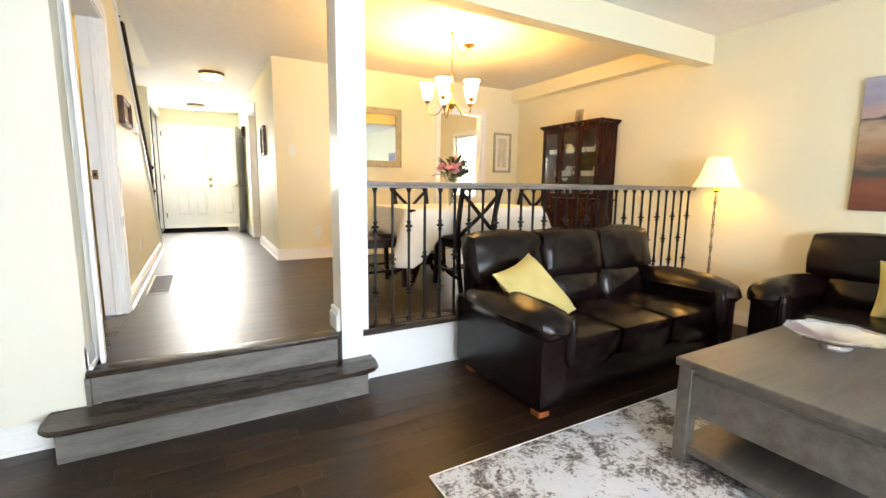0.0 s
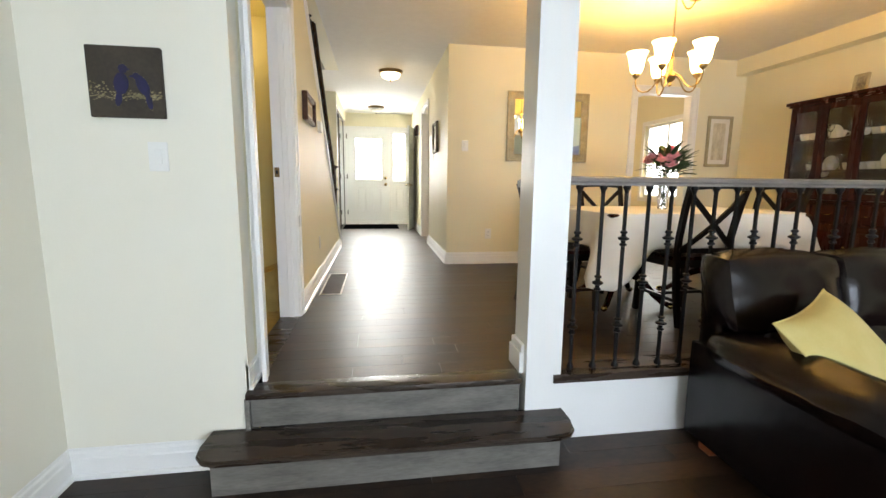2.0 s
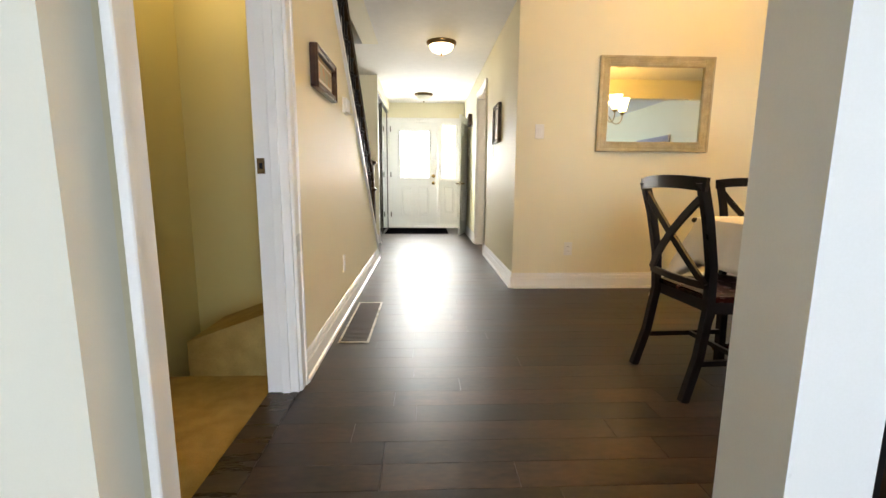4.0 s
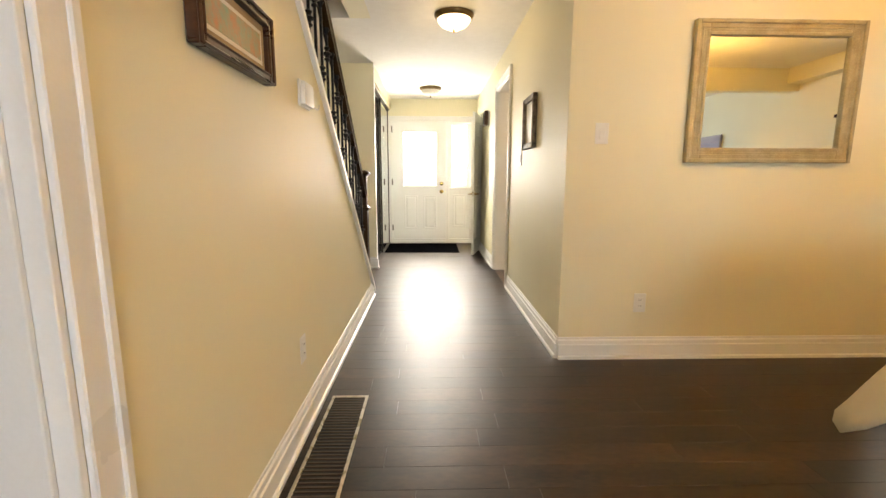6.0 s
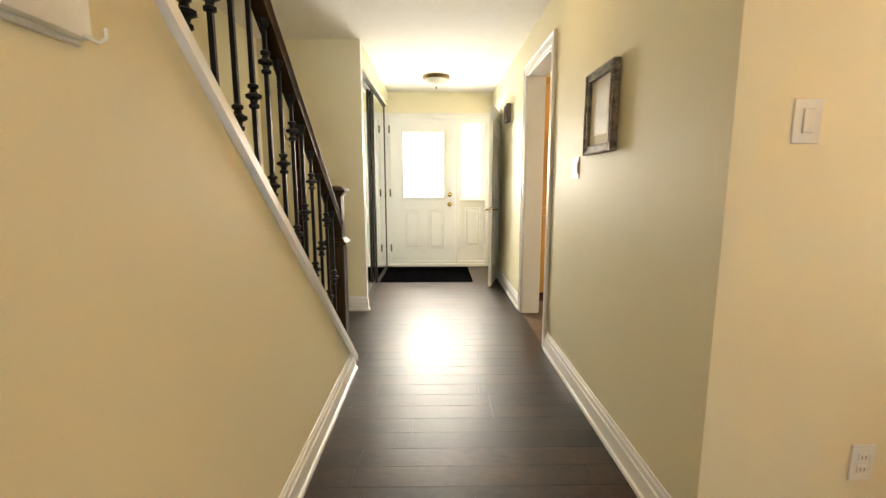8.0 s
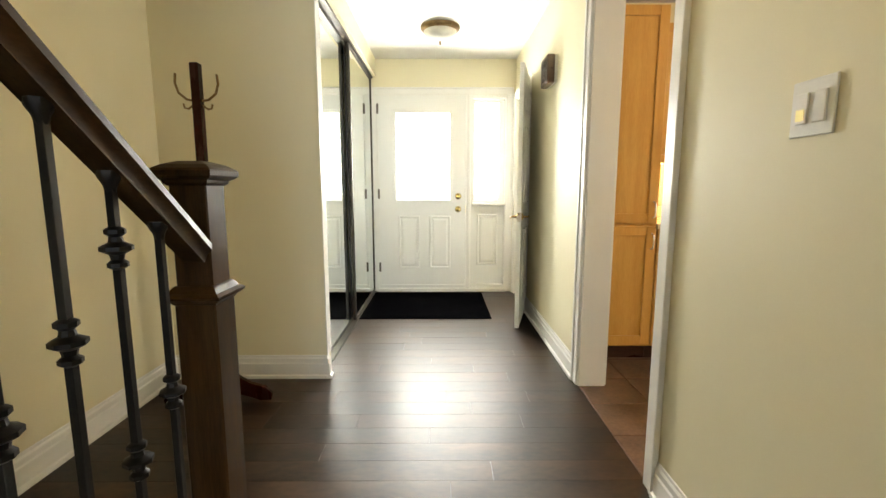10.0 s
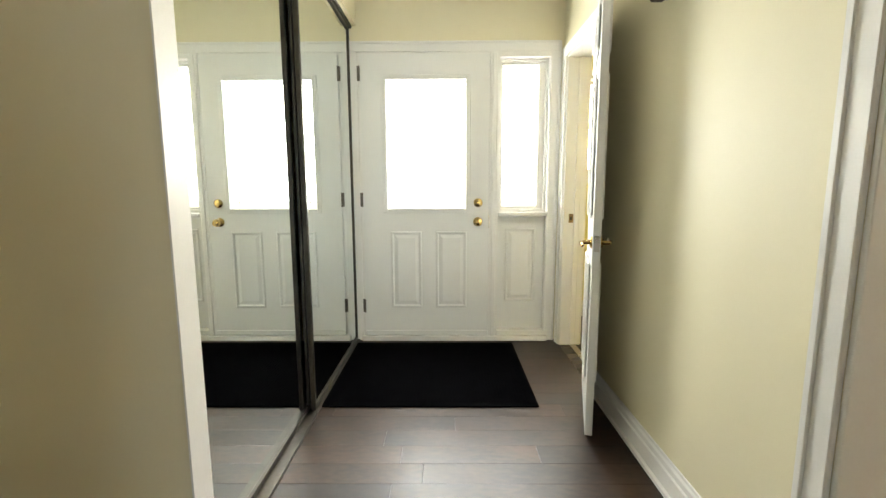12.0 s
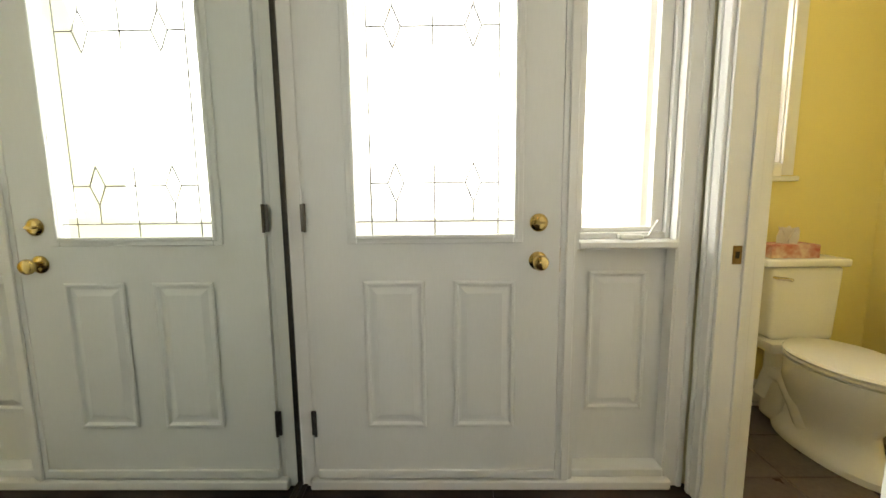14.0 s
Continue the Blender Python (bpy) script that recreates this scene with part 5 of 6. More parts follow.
goblet = tagged(part("wine_goblet", bm, CLEAR, None, "clear stemmed goblet on a cabinet shelf", True, pose(4.9, 1.3, 1.4125)), "", "glass", "cabinet china")
rnd = random.Random(3)
k = 0
for y in [1.175 + 0.069 * i for i in range(13)]:
    for z in (0.8255, 1.1125, 1.4125):
        k += 1
        src = (cup, goblet, cup, goblet, cup, cup, cup)[(k * 5 + rnd.randrange(2)) % 7]
        yy = y + rnd.uniform(-0.012, 0.012)
        if src is plate:
            copy_thing(src, pose(5.045, yy, z + 0.076, 0, 80, 0))
        else:
            copy_thing(src, pose(4.89 + rnd.uniform(0, 0.06), yy, z, 0, 0, rnd.uniform(0, 360)))
for y, z, kind in [(1.17 + 0.17 * i, z, i) for i in range(6) for z in (0.8255, 1.1125, 1.4125)]:
    if (kind + round(z * 10)) % 3 == 0:
        copy_thing(plate, pose(5.055, y, z + 0.076, 0, 80, 0))
cup.location = (4.97, 1.97, 1.1125)
plate.location = (5.055, 1.93, 0.8255 + 0.30)
goblet.location = (4.99, 1.50, 1.4125)
framed("photo_frame", pose(4.93, 1.56, 1.887, -6, 0, -90), 0.13, 0.17, 0.02, 0.014, CHAMP, surface("faded_photograph", (0.12, 0.10, 0.07), (0.45, 0.38, 0.26), 0.5, scale=14), "small standing photo frame on top of the china cabinet", "picture frame")
wall_plate("light_switch", pose(1.561, YD, 1.38), 0.078, 0.12, "switch", "white rocker switch on the cream dining room wall")
wall_plate("wall_socket", pose(1.86, YD, 0.36), 0.075, 0.12, "socket", "white wall socket near the floor of the dining room")

# ---- hall ----
DARKF = surface("dark_walnut_frame", (0.030, 0.010, 0.006), (0.075, 0.028, 0.014), 0.3, scale=6, stretch=(1, 1, 5))
TAN = surface("tan_mount_board", (0.34, 0.25, 0.15), (0.38, 0.28, 0.17), 0.8, scale=5)
COLOURP = surface("colourful_village_print", (0.62, 0.30, 0.16), (0.30, 0.46, 0.33), 0.6, scale=14, stretch=(1, 1, 1), fine=60)
PALEP = surface("pale_print", (0.62, 0.60, 0.52), (0.78, 0.76, 0.68), 0.5, scale=9)
DISTR = surface("distressed_grey_frame", (0.09, 0.065, 0.045), (0.34, 0.28, 0.21), 0.6, scale=14, stretch=(1, 1, 3))
pic = framed("village_print", pose(0.001, 1.805, 1.524, 0, 0, 90), 0.48, 0.212, 0.032, 0.032, DARKF, COLOURP, "long narrow village print with tan mount in a dark frame", "picture", 0.034, TAN)
block("inner_mount", (-0.186, 0.186, -0.0172, -0.0162, -0.052, 0.052), LINEN, pic, "cream inner mount")
framed("hall_print", pose(XR - 0.001, 4.01, 1.557, 0, 0, -90), 0.36, 0.40, 0.042, 0.026, DISTR, PALEP, "small pale print in a distressed grey wooden frame", "picture", 0.05, LINEN)

th = thing("thermostat", pose(0, 2.50, 1.475, 0, 0, 90), "white wall thermostat with a hooked lever on the hall wall", "thermostat")
block("backplate", (-0.075, 0.075, -0.012, -0.0005, -0.055, 0.055), PLASTIC, th, "", 0.003)
block("cover", (-0.070, 0.070, -0.032, -0.012, -0.048, 0.048), PLASTIC, th, "", 0.006, 2)
bm = bmesh.new()
tube(bm, [(0.045, -0.035, -0.045), (0.055, -0.05, -0.055), (0.065, -0.055, -0.045), (0.066, -0.055, -0.030)], 0.003, 6)
part("lever", bm, PLASTIC, th, "", True)
wall_plate("wall_socket", pose(0, 2.32, 0.375, 0, 0, 90), 0.072, 0.12, "socket", "white wall socket near the floor of the hall")
sw2 = wall_plate("light_switch", pose(XR, 4.395, 1.30, 0, 0, -90), 0.112, 0.12, "switch", "white double rocker switch with amber locator beside the kitchen doorway")
block("locator_lamp", (-0.034, -0.014, -0.0125, -0.0105, -0.026, -0.002), glowing("amber_locator", (1.0, 0.72, 0.25), 0.35, (0.8, 0.68, 0.35)), sw2, "glowing amber locator lamp")

vent = thing("floor_vent", pose(0.150, 2.17, 0.0), "brown floor air vent in a pale metal frame", "floor vent")
bm = bmesh.new()
for d in ((-0.092, -0.078, -0.432, 0.432), (0.078, 0.092, -0.432, 0.432), (-0.078, 0.078, -0.432, -0.417), (-0.078, 0.078, 0.417, 0.432)):
    box(bm, *d, 0.0005, 0.007, 0.002)
part("frame", bm, NICKEL, vent, "pale metal frame")
block("grille_back", (-0.078, 0.078, -0.417, 0.417, 0.0005, 0.002), DARK, vent)
SLAT = surface("brown_vent_metal", (0.035, 0.022, 0.014), (0.06, 0.038, 0.025), 0.45, 0.3)
for i in range(36):
    y = -0.41 + i * 0.0234
    block("slat", (-0.078, 0.078, y - 0.004, y + 0.004, 0.002, 0.0055), SLAT, vent)

chime = thing("door_chime", pose(XR, 6.62, 1.945, 0, 0, -90), "dark brown door chime box on the hall wall", "door chime")
block("backing", (-0.09, 0.09, -0.02, -0.0005, -0.09, 0.09), PLASTIC, chime, "", 0.003)
block("cover", (-0.095, 0.095, -0.072, -0.02, -0.095, 0.095), DARKF, chime, "dark brown wooden cover", 0.006)
for i in range(5):
    block("slot", (-0.07 + i * 0.033, -0.060 + i * 0.033, -0.0735, -0.071, -0.07, 0.07), DARK, chime, "black slot")


def ceiling_light(m, r, dome, label):
    t = thing("ceiling_light", m, label, "ceiling light")
    bm = bmesh.new()
    lathe(bm, ((r * 0.5, -0.001), (r, -0.001), (r, -0.018), (r * 0.93, -0.034), (r * 0.84, -0.040), (r * 0.80, -0.030)), seg=36)
    part("rim", bm, BRONZE, t, "bronze rim", True)
    bm = bmesh.new()
    lathe(bm, ((r * 0.84, -0.036), (r * 0.80, -0.062), (r * 0.66, -0.090), (r * 0.42, -0.110), (r * 0.15, -0.118), (0.001, -0.119)), seg=36, cap=False)
    part("dome", bm, dome, t, "", True)
    bm = bmesh.new()
    lathe(bm, ((0.004, -0.145), (0.012, -0.138), (0.008, -0.128), (0.014, -0.116)), seg=12)
    part("finial", bm, BRONZE, t, "", True)
    return t


ceiling_light(pose(0.76, 4.38, CH), 0.165, DOME, "lit bronze and glass dome ceiling light in the hall")
ceiling_light(pose(0.56, 7.30, CH), 0.165, DOME_OFF, "unlit bronze and glass dome ceiling light by the front door")
bulb("hall_bulb", (0.76, 4.38, CH - 0.20), 2.8, (1.0, 0.76, 0.42), 0.08)

# coat rack
cr_t = thing("coat_rack", pose(-0.62, 5.64, 0), "reddish brown wooden coat stand with brass double hooks", "coat stand")
bm = bmesh.new()
box(bm, -0.021, 0.021, -0.021, 0.021, 0.05, 1.73, 0.004)
part("pole", bm, CHERRY, cr_t, "", False)
for a in range(4):
    bm = bmesh.new()
    pr = [(0.02, 0.05), (0.02, 0.185), (0.06, 0.175), (0.10, 0.145), (0.16, 0.10), (0.24, 0.070), (0.27, 0.035), (0.265, 0.0), (0.21, 0.0), (0.17, 0.02), (0.08, 0.05)]
    extrude_poly(bm, pr, "y", -0.013, 0.013)
    part("foot", bm, CHERRY, cr_t, "scrolled wooden foot", False, pose(0, 0, 0, 0, 0, 90 * a + 8))
    if a % 2:
        continue
    c, s = math.cos(radians(90 * a + 8)), math.sin(radians(90 * a + 8))
    bm = bmesh.new()
    tube(bm, [(c * r, s * r, z + 0.115) for r, z in ((0.02, 1.44), (0.05, 1.445), (0.085, 1.475), (0.098, 1.52), (0.094, 1.565))], 0.006, 8)
    tube(bm, [(c * r, s * r, z + 0.115) for r, z in ((0.02, 1.42), (0.045, 1.40), (0.062, 1.405), (0.066, 1.425))], 0.005, 8)
    part("hook", bm, BRONZE, cr_t, "brass hook", True)

# ---- closet with sliding mirror doors ----
TRACK = surface("dark_bronze_track", (0.035, 0.030, 0.022), (0.07, 0.06, 0.045), 0.4, 0.6)


def mirror_door(x, y0, y1, label):
    t = thing("mirror_door", pose(x, (y0 + y1) / 2, 0.012), label, "sliding mirror door")
    h = (y1 - y0) / 2
    bm = bmesh.new()
    box(bm, -0.012, 0.013, -h, -h + 0.022, 0, 2.27, 0.003)
    box(bm, -0.012, 0.013, h - 0.022, h, 0, 2.27, 0.003)
    box(bm, -0.012, 0.013, -h + 0.022, h - 0.022, 0, 0.022, 0.002)
    box(bm, -0.012, 0.013, -h + 0.022, h - 0.022, 2.25, 2.27, 0.002)
    part("frame", bm, TRACK, t, "dark bronze metal frame")
    block("mirror", (-0.008, 0.004, -h + 0.022, h - 0.022, 0.022, 2.25), MIRROR, t, "tall mirror panel")
    return t


mirror_door(-0.212, 6.031, 7.115, "tall sliding closet mirror door in a bronze frame")
mirror_door(-0.178, 7.075, 8.185, "tall sliding closet mirror door overlapping its neighbour")
slab("trim_closet_track", (-0.235, -0.150, 6.03, YF, 0.0005, 0.010), TRACK, "metal floor track of the closet doors")
slab("trim_closet_head", (-0.235, -0.150, 6.03, YF, 2.283, 2.30), TRACK, "dark metal head track of the closet doors")
slab("trim_closet_jamb", (-0.122, -0.117, 5.945, 6.027, 0.14, CH), TRIM, "white painted closet jamb edge")
slab("trim_closet_return", (-0.24, -0.12, 6.021, 6.028, 0.0, 2.30), TRIM, "white painted closet jamb")

# ---- front door ----
fd = thing("front_door", pose(0, 8.20, 0), "white panelled front door with a leaded glass window", "front door")
DX0, DX1 = -0.095, 0.832
GX0, GX1, GZ0, GZ1 = 0.085, 0.665, 1.012, 1.93
bm = bmesh.new()
box(bm, DX0, GX0, -0.03, 0.014, 0.045, 2.098)
box(bm, GX1, DX1, -0.03, 0.014, 0.045, 2.098)
box(bm, GX0, GX1, -0.03, 0.014, 0.045, GZ0)
box(bm, GX0, GX1, -0.03, 0.014, GZ1, 2.098)
part("slab", bm, DOORW, fd)
bm = bmesh.new()
for o, d in ((0.030, -0.040), (0.012, -0.048)):
    box(bm, GX0 - o, GX0 + 0.004, d, -0.03, GZ0 - o, GZ1 + o, 0.003)
    box(bm, GX1 - 0.004, GX1 + o, d, -0.03, GZ0 - o, GZ1 + o, 0.003)
    box(bm, GX0 + 0.004, GX1 - 0.004, d, -0.03, GZ0 - o, GZ0 + 0.004, 0.003)
    box(bm, GX0 + 0.004, GX1 - 0.004, d, -0.03, GZ1 - 0.004, GZ1 + o, 0.003)
part("glass_surround", bm, DOORW, fd, "raised white glass surround")
p = block("pane", (GX0, GX1, -0.012, -0.008, GZ0, GZ1), PANE, fd, "clear leaded pane")
p.visible_shadow = False
bm = bmesh.new()
gx, gz = (GX0 + GX1) / 2, (GZ0 + GZ1) / 2


def came(x0, z0, x1, z1):
    tube(bm, [(x0, -0.013, z0), (x1, -0.013, z1)], 0.0034, 4)


for s in (-1, 1):
    came(gx + s * 0.232, GZ0, gx + s * 0.232, GZ1)
    for u in (-1, 1):
        zz = lambda d: gz + u * (0.459 - d)
        came(gx - 0.29 if s < 0 else gx, zz(0.05), gx if s < 0 else gx + 0.29, zz(0.05))
        came(gx + s * 0.232, zz(0.19), gx + s * 0.170, zz(0.19))
        came(gx + s * 0.112, zz(0.19), gx, zz(0.19))
        came(gx + s * 0.141, zz(0.05), gx + s * 0.141, zz(0.12))
        for a, b in (((0.141, 0.12), (0.170, 0.19)), ((0.170, 0.19), (0.141, 0.262)), ((0.141, 0.262), (0.112, 0.19)), ((0.112, 0.19), (0.141, 0.12))):
            came(gx + s * a[0], zz(a[1]), gx + s * b[0], zz(b[1]))
came(gx, GZ0, gx, GZ0 + 0.26)
came(gx, GZ1 - 0.26, gx, GZ1)
part("leading", bm, LEAD, fd, "thin lead lines")


def raised_panel(parent, x0, x1, z0, z1, y, mat, name="panel"):
    """A moulded panel on a face at y that looks to -y."""
    bm = bmesh.new()
    rings = []
    for o, d in ((0.0, 0.0), (0.006, -0.006), (0.014, -0.006), (0.020, 0.006), (0.028, 0.006), (0.050, -0.003)):
        rings.append([bm.verts.new(v) for v in ((x0 + o, y + d, z0 + o), (x1 - o, y + d, z0 + o), (x1 - o, y + d, z1 - o), (x0 + o, y + d, z1 - o))])
    for a, b in zip(rings, rings[1:]):
        for k in range(4):
            j = (k + 1) % 4
            bm.faces.new((a[k], a[j], b[j], b[k]))
    bm.faces.new(rings[-1])
    return part(name, bm, mat, parent, "moulded panel")


raised_panel(fd, 0.105, 0.335, 0.265, 0.845, -0.0302 - 0.0062, DOORW)
raised_panel(fd, 0.440, 0.670, 0.265, 0.845, -0.0302 - 0.0062, DOORW)
block("sweep", (DX0, DX1, -0.042, -0.03, 0.05, 0.085), DOORW, fd, "", 0.003)
for z in (0.28, 1.08, 1.97):
    bm = bmesh.new()
    box(bm, DX0 - 0.020, DX0 - 0.001, -0.036, -0.030, z - 0.05, z + 0.05, 0.001)
    tube(bm, [(DX0 - 0.004, -0.040, z - 0.052), (DX0 - 0.004, -0.040, z + 0.052)], 0.006, 8)
    part("hinge", bm, PEWTER, fd, "dark hinge", False)


def turned(parent, name, m, profile, mat, label):
    bm = bmesh.new()
    lathe(bm, profile, seg=24)
    return part(name, bm, mat, parent, label, True, m)


turned(fd, "knob", pose(0.752, -0.030, 0.915, 90, 0, 0), ((0.034, 0), (0.034, 0.004), (0.028, 0.010), (0.012, 0.014), (0.012, 0.030), (0.020, 0.036), (0.028, 0.046), (0.029, 0.056), (0.024, 0.066), (0.012, 0.070), (0.001, 0.071)), BRASS, "polished brass round knob")
db = turned(fd, "deadbolt", pose(0.752, -0.030, 1.055, 90, 0, 0), ((0.033, 0), (0.033, 0.006), (0.026, 0.014), (0.022, 0.016), (0.001, 0.017)), BRASS, "polished brass deadbolt")
block("thumb_turn", (-0.018, 0.018, -0.005, 0.005, 0.016, 0.032), BRASS, db, "", 0.003)
block("latch_plate", (DX1 - 0.001, DX1 + 0.002, -0.028, 0.0, 0.87, 0.96), BRASS, fd, "brass latch plate")

# frame, mullion and sidelight
bm = bmesh.new()
box(bm, -0.130, DX0 - 0.003, YF - 0.012, YF + 0.10, 0.04, 2.118)
box(bm, DX1 + 0.003, 0.90, YF - 0.030, YF + 0.10, 0.04, 2.118)
box(bm, DX1 + 0.02, 0.885, YF - 0.042, YF - 0.030, 0.04, 2.11, 0.004)
box(bm, 1.262, 1.285, YF - 0.012, YF + 0.10, 0.04, 2.118)
box(bm, DX0 - 0.003, DX1 + 0.003, YF - 0.012, YF + 0.10, 2.101, 2.13)
box(bm, 0.90, 1.262, YF - 0.012, YF + 0.10, 2.085, 2.13)
tagged(part("door_frame", bm, TRIM, None, "white painted front door frame with mullion"), kind="structure")
casing_x(YF, -1, -0.115, 1.268, 2.12, 0.064, 0.0)
bm = bmesh.new()
box(bm, -0.130, 1.285, YF - 0.045, YF + 0.10, 0.0005, 0.040, 0.005)
tagged(part("sill_threshold", bm, TRIM, None, "white door threshold"), kind="structure")
sl = thing("sidelight", pose(0, 8.20, 0), "white framed opening sidelight window beside the front door", "window")
block("lower_board", (0.90, 1.262, 0.055, 0.085, 0.04, 0.955), DOORW, sl)
raised_panel(sl, 0.965, 1.195, 0.29, 0.86, 0.0548 - 0.0062, DOORW)
block("toe", (0.90, 1.262, -0.02, 0.055, 0.04, 0.075), DOORW, sl, "", 0.004)
block("stool", (0.90, 1.262, -0.035, 0.085, 0.955, 0.985), TRIM, sl, "white window stool", 0.006)
bm = bmesh.new()
for a, b, c, d in ((0.90, 0.92, 0.985, 2.085), (1.242, 1.262, 0.985, 2.085), (0.92, 1.242, 0.985, 1.010), (0.92, 1.242, 2.065, 2.085)):
    box(bm, a, b, 0.035, 0.085, c, d, 0.003)
part("window_frame", bm, TRIM, sl)
bm = bmesh.new()
for a, b, c, d in ((0.92, 0.935, 1.010, 2.065), (1.195, 1.242, 1.010, 2.065), (0.935, 1.195, 1.010, 1.028), (0.935, 1.195, 2.045, 2.065)):
    box(bm, a, b, 0.055, 0.095, c, d, 0.003)
part("sash", bm, TRIM, sl)
p = block("pane", (0.935, 1.195, 0.072, 0.076, 1.028, 2.045), PANE, sl, "clear pane")
p.visible_shadow = False
bm = bmesh.new()
tube(bm, [(1.09, 0.020, 0.995), (1.17, 0.010, 0.998), (1.20, 0.004, 1.055)], 0.006, 8)
box(bm, 1.06, 1.15, 0.0, 0.035, 0.986, 1.004, 0.004)
part("crank", bm, PLASTIC, sl, "folding window crank", True)

mat_t = tagged(block("door_mat", (-0.155, 1.010, 7.13, 8.10, 0.0008, 0.010), MATR, None, "black ribbed entry mat before the front door", 0.003), "", "door mat")
bm = bmesh.new()
for i in range(60):
    x = -0.12 + i * 0.0182
    box(bm, x, x + 0.009, 7.17, 8.06, 0.009, 0.0125)
part("ribs", bm, MATR, mat_t)

# ---- powder room door ----
leaf_t = thing("powder_room_door", pose(1.345, 7.432, 0.012, 0, 0, -106), "white six-panel door standing open against the hall wall", "door")
# local: hinge at the origin, the leaf runs along -y turned about the hinge
W, T, H = 0.61, 0.034, 2.06
block("slab", (0.0, W, -T / 2, T / 2, 0, H), DOORW, leaf_t, "", 0.002)
for side in (-1, 1):
    for z0, z1 in ((0.22, 0.80), (1.00, 1.64), (1.73, 1.95)):
        for x0, x1 in ((0.09, 0.28), (0.33, 0.52)):
            q = raised_panel(leaf_t, x0, x1, z0, z1, -T / 2 - 0.0064, DOORW)
            if side > 0:
                q.matrix_basis = Matrix.Translation((W, 0, 0)) @ Matrix.Rotation(radians(180), 4, "Z")
for side in (-1, 1):
    bm = bmesh.new()
    lathe(bm, ((0.028, 0), (0.028, 0.005), (0.022, 0.010), (0.010, 0.013), (0.009, 0.042)), seg=20)
    tube(bm, [(0, 0, 0.040), (side * -0.03, 0, 0.048), (side * -0.07, 0.004, 0.046), (side * -0.105, -0.004, 0.044)], 0.008, 8, (1, 1.1, 1, 0.7))
    part("lever_handle", bm, BRASS, leaf_t, "polished brass lever handle", True, Matrix.Translation((W - 0.06, side * T / 2, 0.90)) @ Matrix.Rotation(radians(-90 * side), 4, "X"))
block("latch_plate", (W - 0.0005, W + 0.002, -0.012, 0.012, 0.865, 0.935), NICKEL, leaf_t, "nickel latch plate")
for z in (0.25, 1.02, 1.80):
    bm = bmesh.new()
    tube(bm, [(-0.004, T / 2 + 0.005, z - 0.045), (-0.004, T / 2 + 0.005, z + 0.045)], 0.006, 8)
    box(bm, 0.0, 0.022, T / 2 - 0.0, T / 2 + 0.002, z - 0.045, z + 0.045)
    part("hinge", bm, PEWTER, leaf_t, "dark hinge")
for nm, x, y, z, rz in (("strike_plate", XR + 0.052, 8.074, 0.945, 0), ("strike_plate", -0.108, 1.134, 1.01, 0)):
    bm = bmesh.new()
    box(bm, -0.016, 0.016, -0.0025, -0.0005, -0.032, 0.032, 0.0008)
    sp = tagged(part(nm, bm, BRONZE, None, "brass strike plate on the white door jamb", False, pose(x, y, z)), "", "strike plate")
    part("latch_hole", (lambda b: (box(b, -0.007, 0.007, -0.003, -0.0022, -0.012, 0.012), b)[1])(bmesh.new()), DARK, sp, "dark latch hole")

# unseen lamp added over the basement stairs, inferred from the wall's brighter top
ceiling_light(pose(-0.44, 1.45, 2.2), 0.11, DOME, "unseen small dome light added over the basement stairs")
bulb("unseen_basement_bulb", (-0.44, 1.45, 2.02), 1.9, (1.0, 0.78, 0.45), 0.05)

# ---- powder room ----
tl = thing("toilet", pose(2.125, 8.84, 0), "white porcelain toilet with a closed lid and lever tank", "toilet")
bm = bmesh.new()
box(bm, -0.160, 0.184, -0.20, -0.01, 0.43, 0.795, 0.03, 3)
for v in bm.verts:
    if v.co.z < 0.55:
        v.co.x *= 0.90
part("tank", bm, PORCELAIN, tl, "", True)
bm = bmesh.new()
box(bm, -0.202, 0.202, -0.215, -0.005, 0.795, 0.833, 0.014, 3)
part("tank_lid", bm, PORCELAIN, tl, "", True)
bm = bmesh.new()
tube(bm, [(-0.15, -0.20, 0.745), (-0.15, -0.222, 0.745), (-0.11, -0.228, 0.742), (-0.085, -0.226, 0.736)], 0.008, 8)
part("flush_lever", bm, NICKEL, tl, "chrome flush lever", True)


def bowl_ring(bm, z, a, b, cy, n=36):
    out = []
    for k in range(n):
        q = 2 * math.pi * k / n
        s, c = math.sin(q), math.cos(q)
        yy = cy + (b * s if s < 0 else b * 0.75 * s)
        out.append(bm.verts.new((a * c, yy, z)))
    return out


bm = bmesh.new()
rg = [bowl_ring(bm, z, a, b, cy) for z, a, b, cy in ((0.0, 0.14, 0.34, -0.38), (0.03, 0.142, 0.345, -0.38), (0.05, 0.128, 0.325, -0.38), (0.10, 0.105, 0.270, -0.37), (0.17, 0.108, 0.250, -0.37), (0.235, 0.135, 0.262, -0.39), (0.30, 0.165, 0.28, -0.40), (0.37, 0.185, 0.30, -0.43), (0.405, 0.187, 0.305, -0.43), (0.41, 0.17, 0.28, -0.43))]
for a, b in zip(rg, rg[1:]):
    for k in range(36):
        j = (k + 1) % 36
        bm.faces.new((a[k], a[j], b[j], b[k]))
bm.faces.new(rg[0][::-1])
bm.faces.new(rg[-1])
box(bm, -0.095, 0.095, -0.26, -0.08, 0.0, 0.42, 0.04, 3)
for s_ in (-1, 1):
    tube(bm, [(s_ * 0.070, -0.10, 0.12), (s_ * 0.072, -0.15, 0.25), (s_ * 0.072, -0.24, 0.26), (s_ * 0.070, -0.32, 0.17), (s_ * 0.068, -0.38, 0.08)], 0.050, 10)
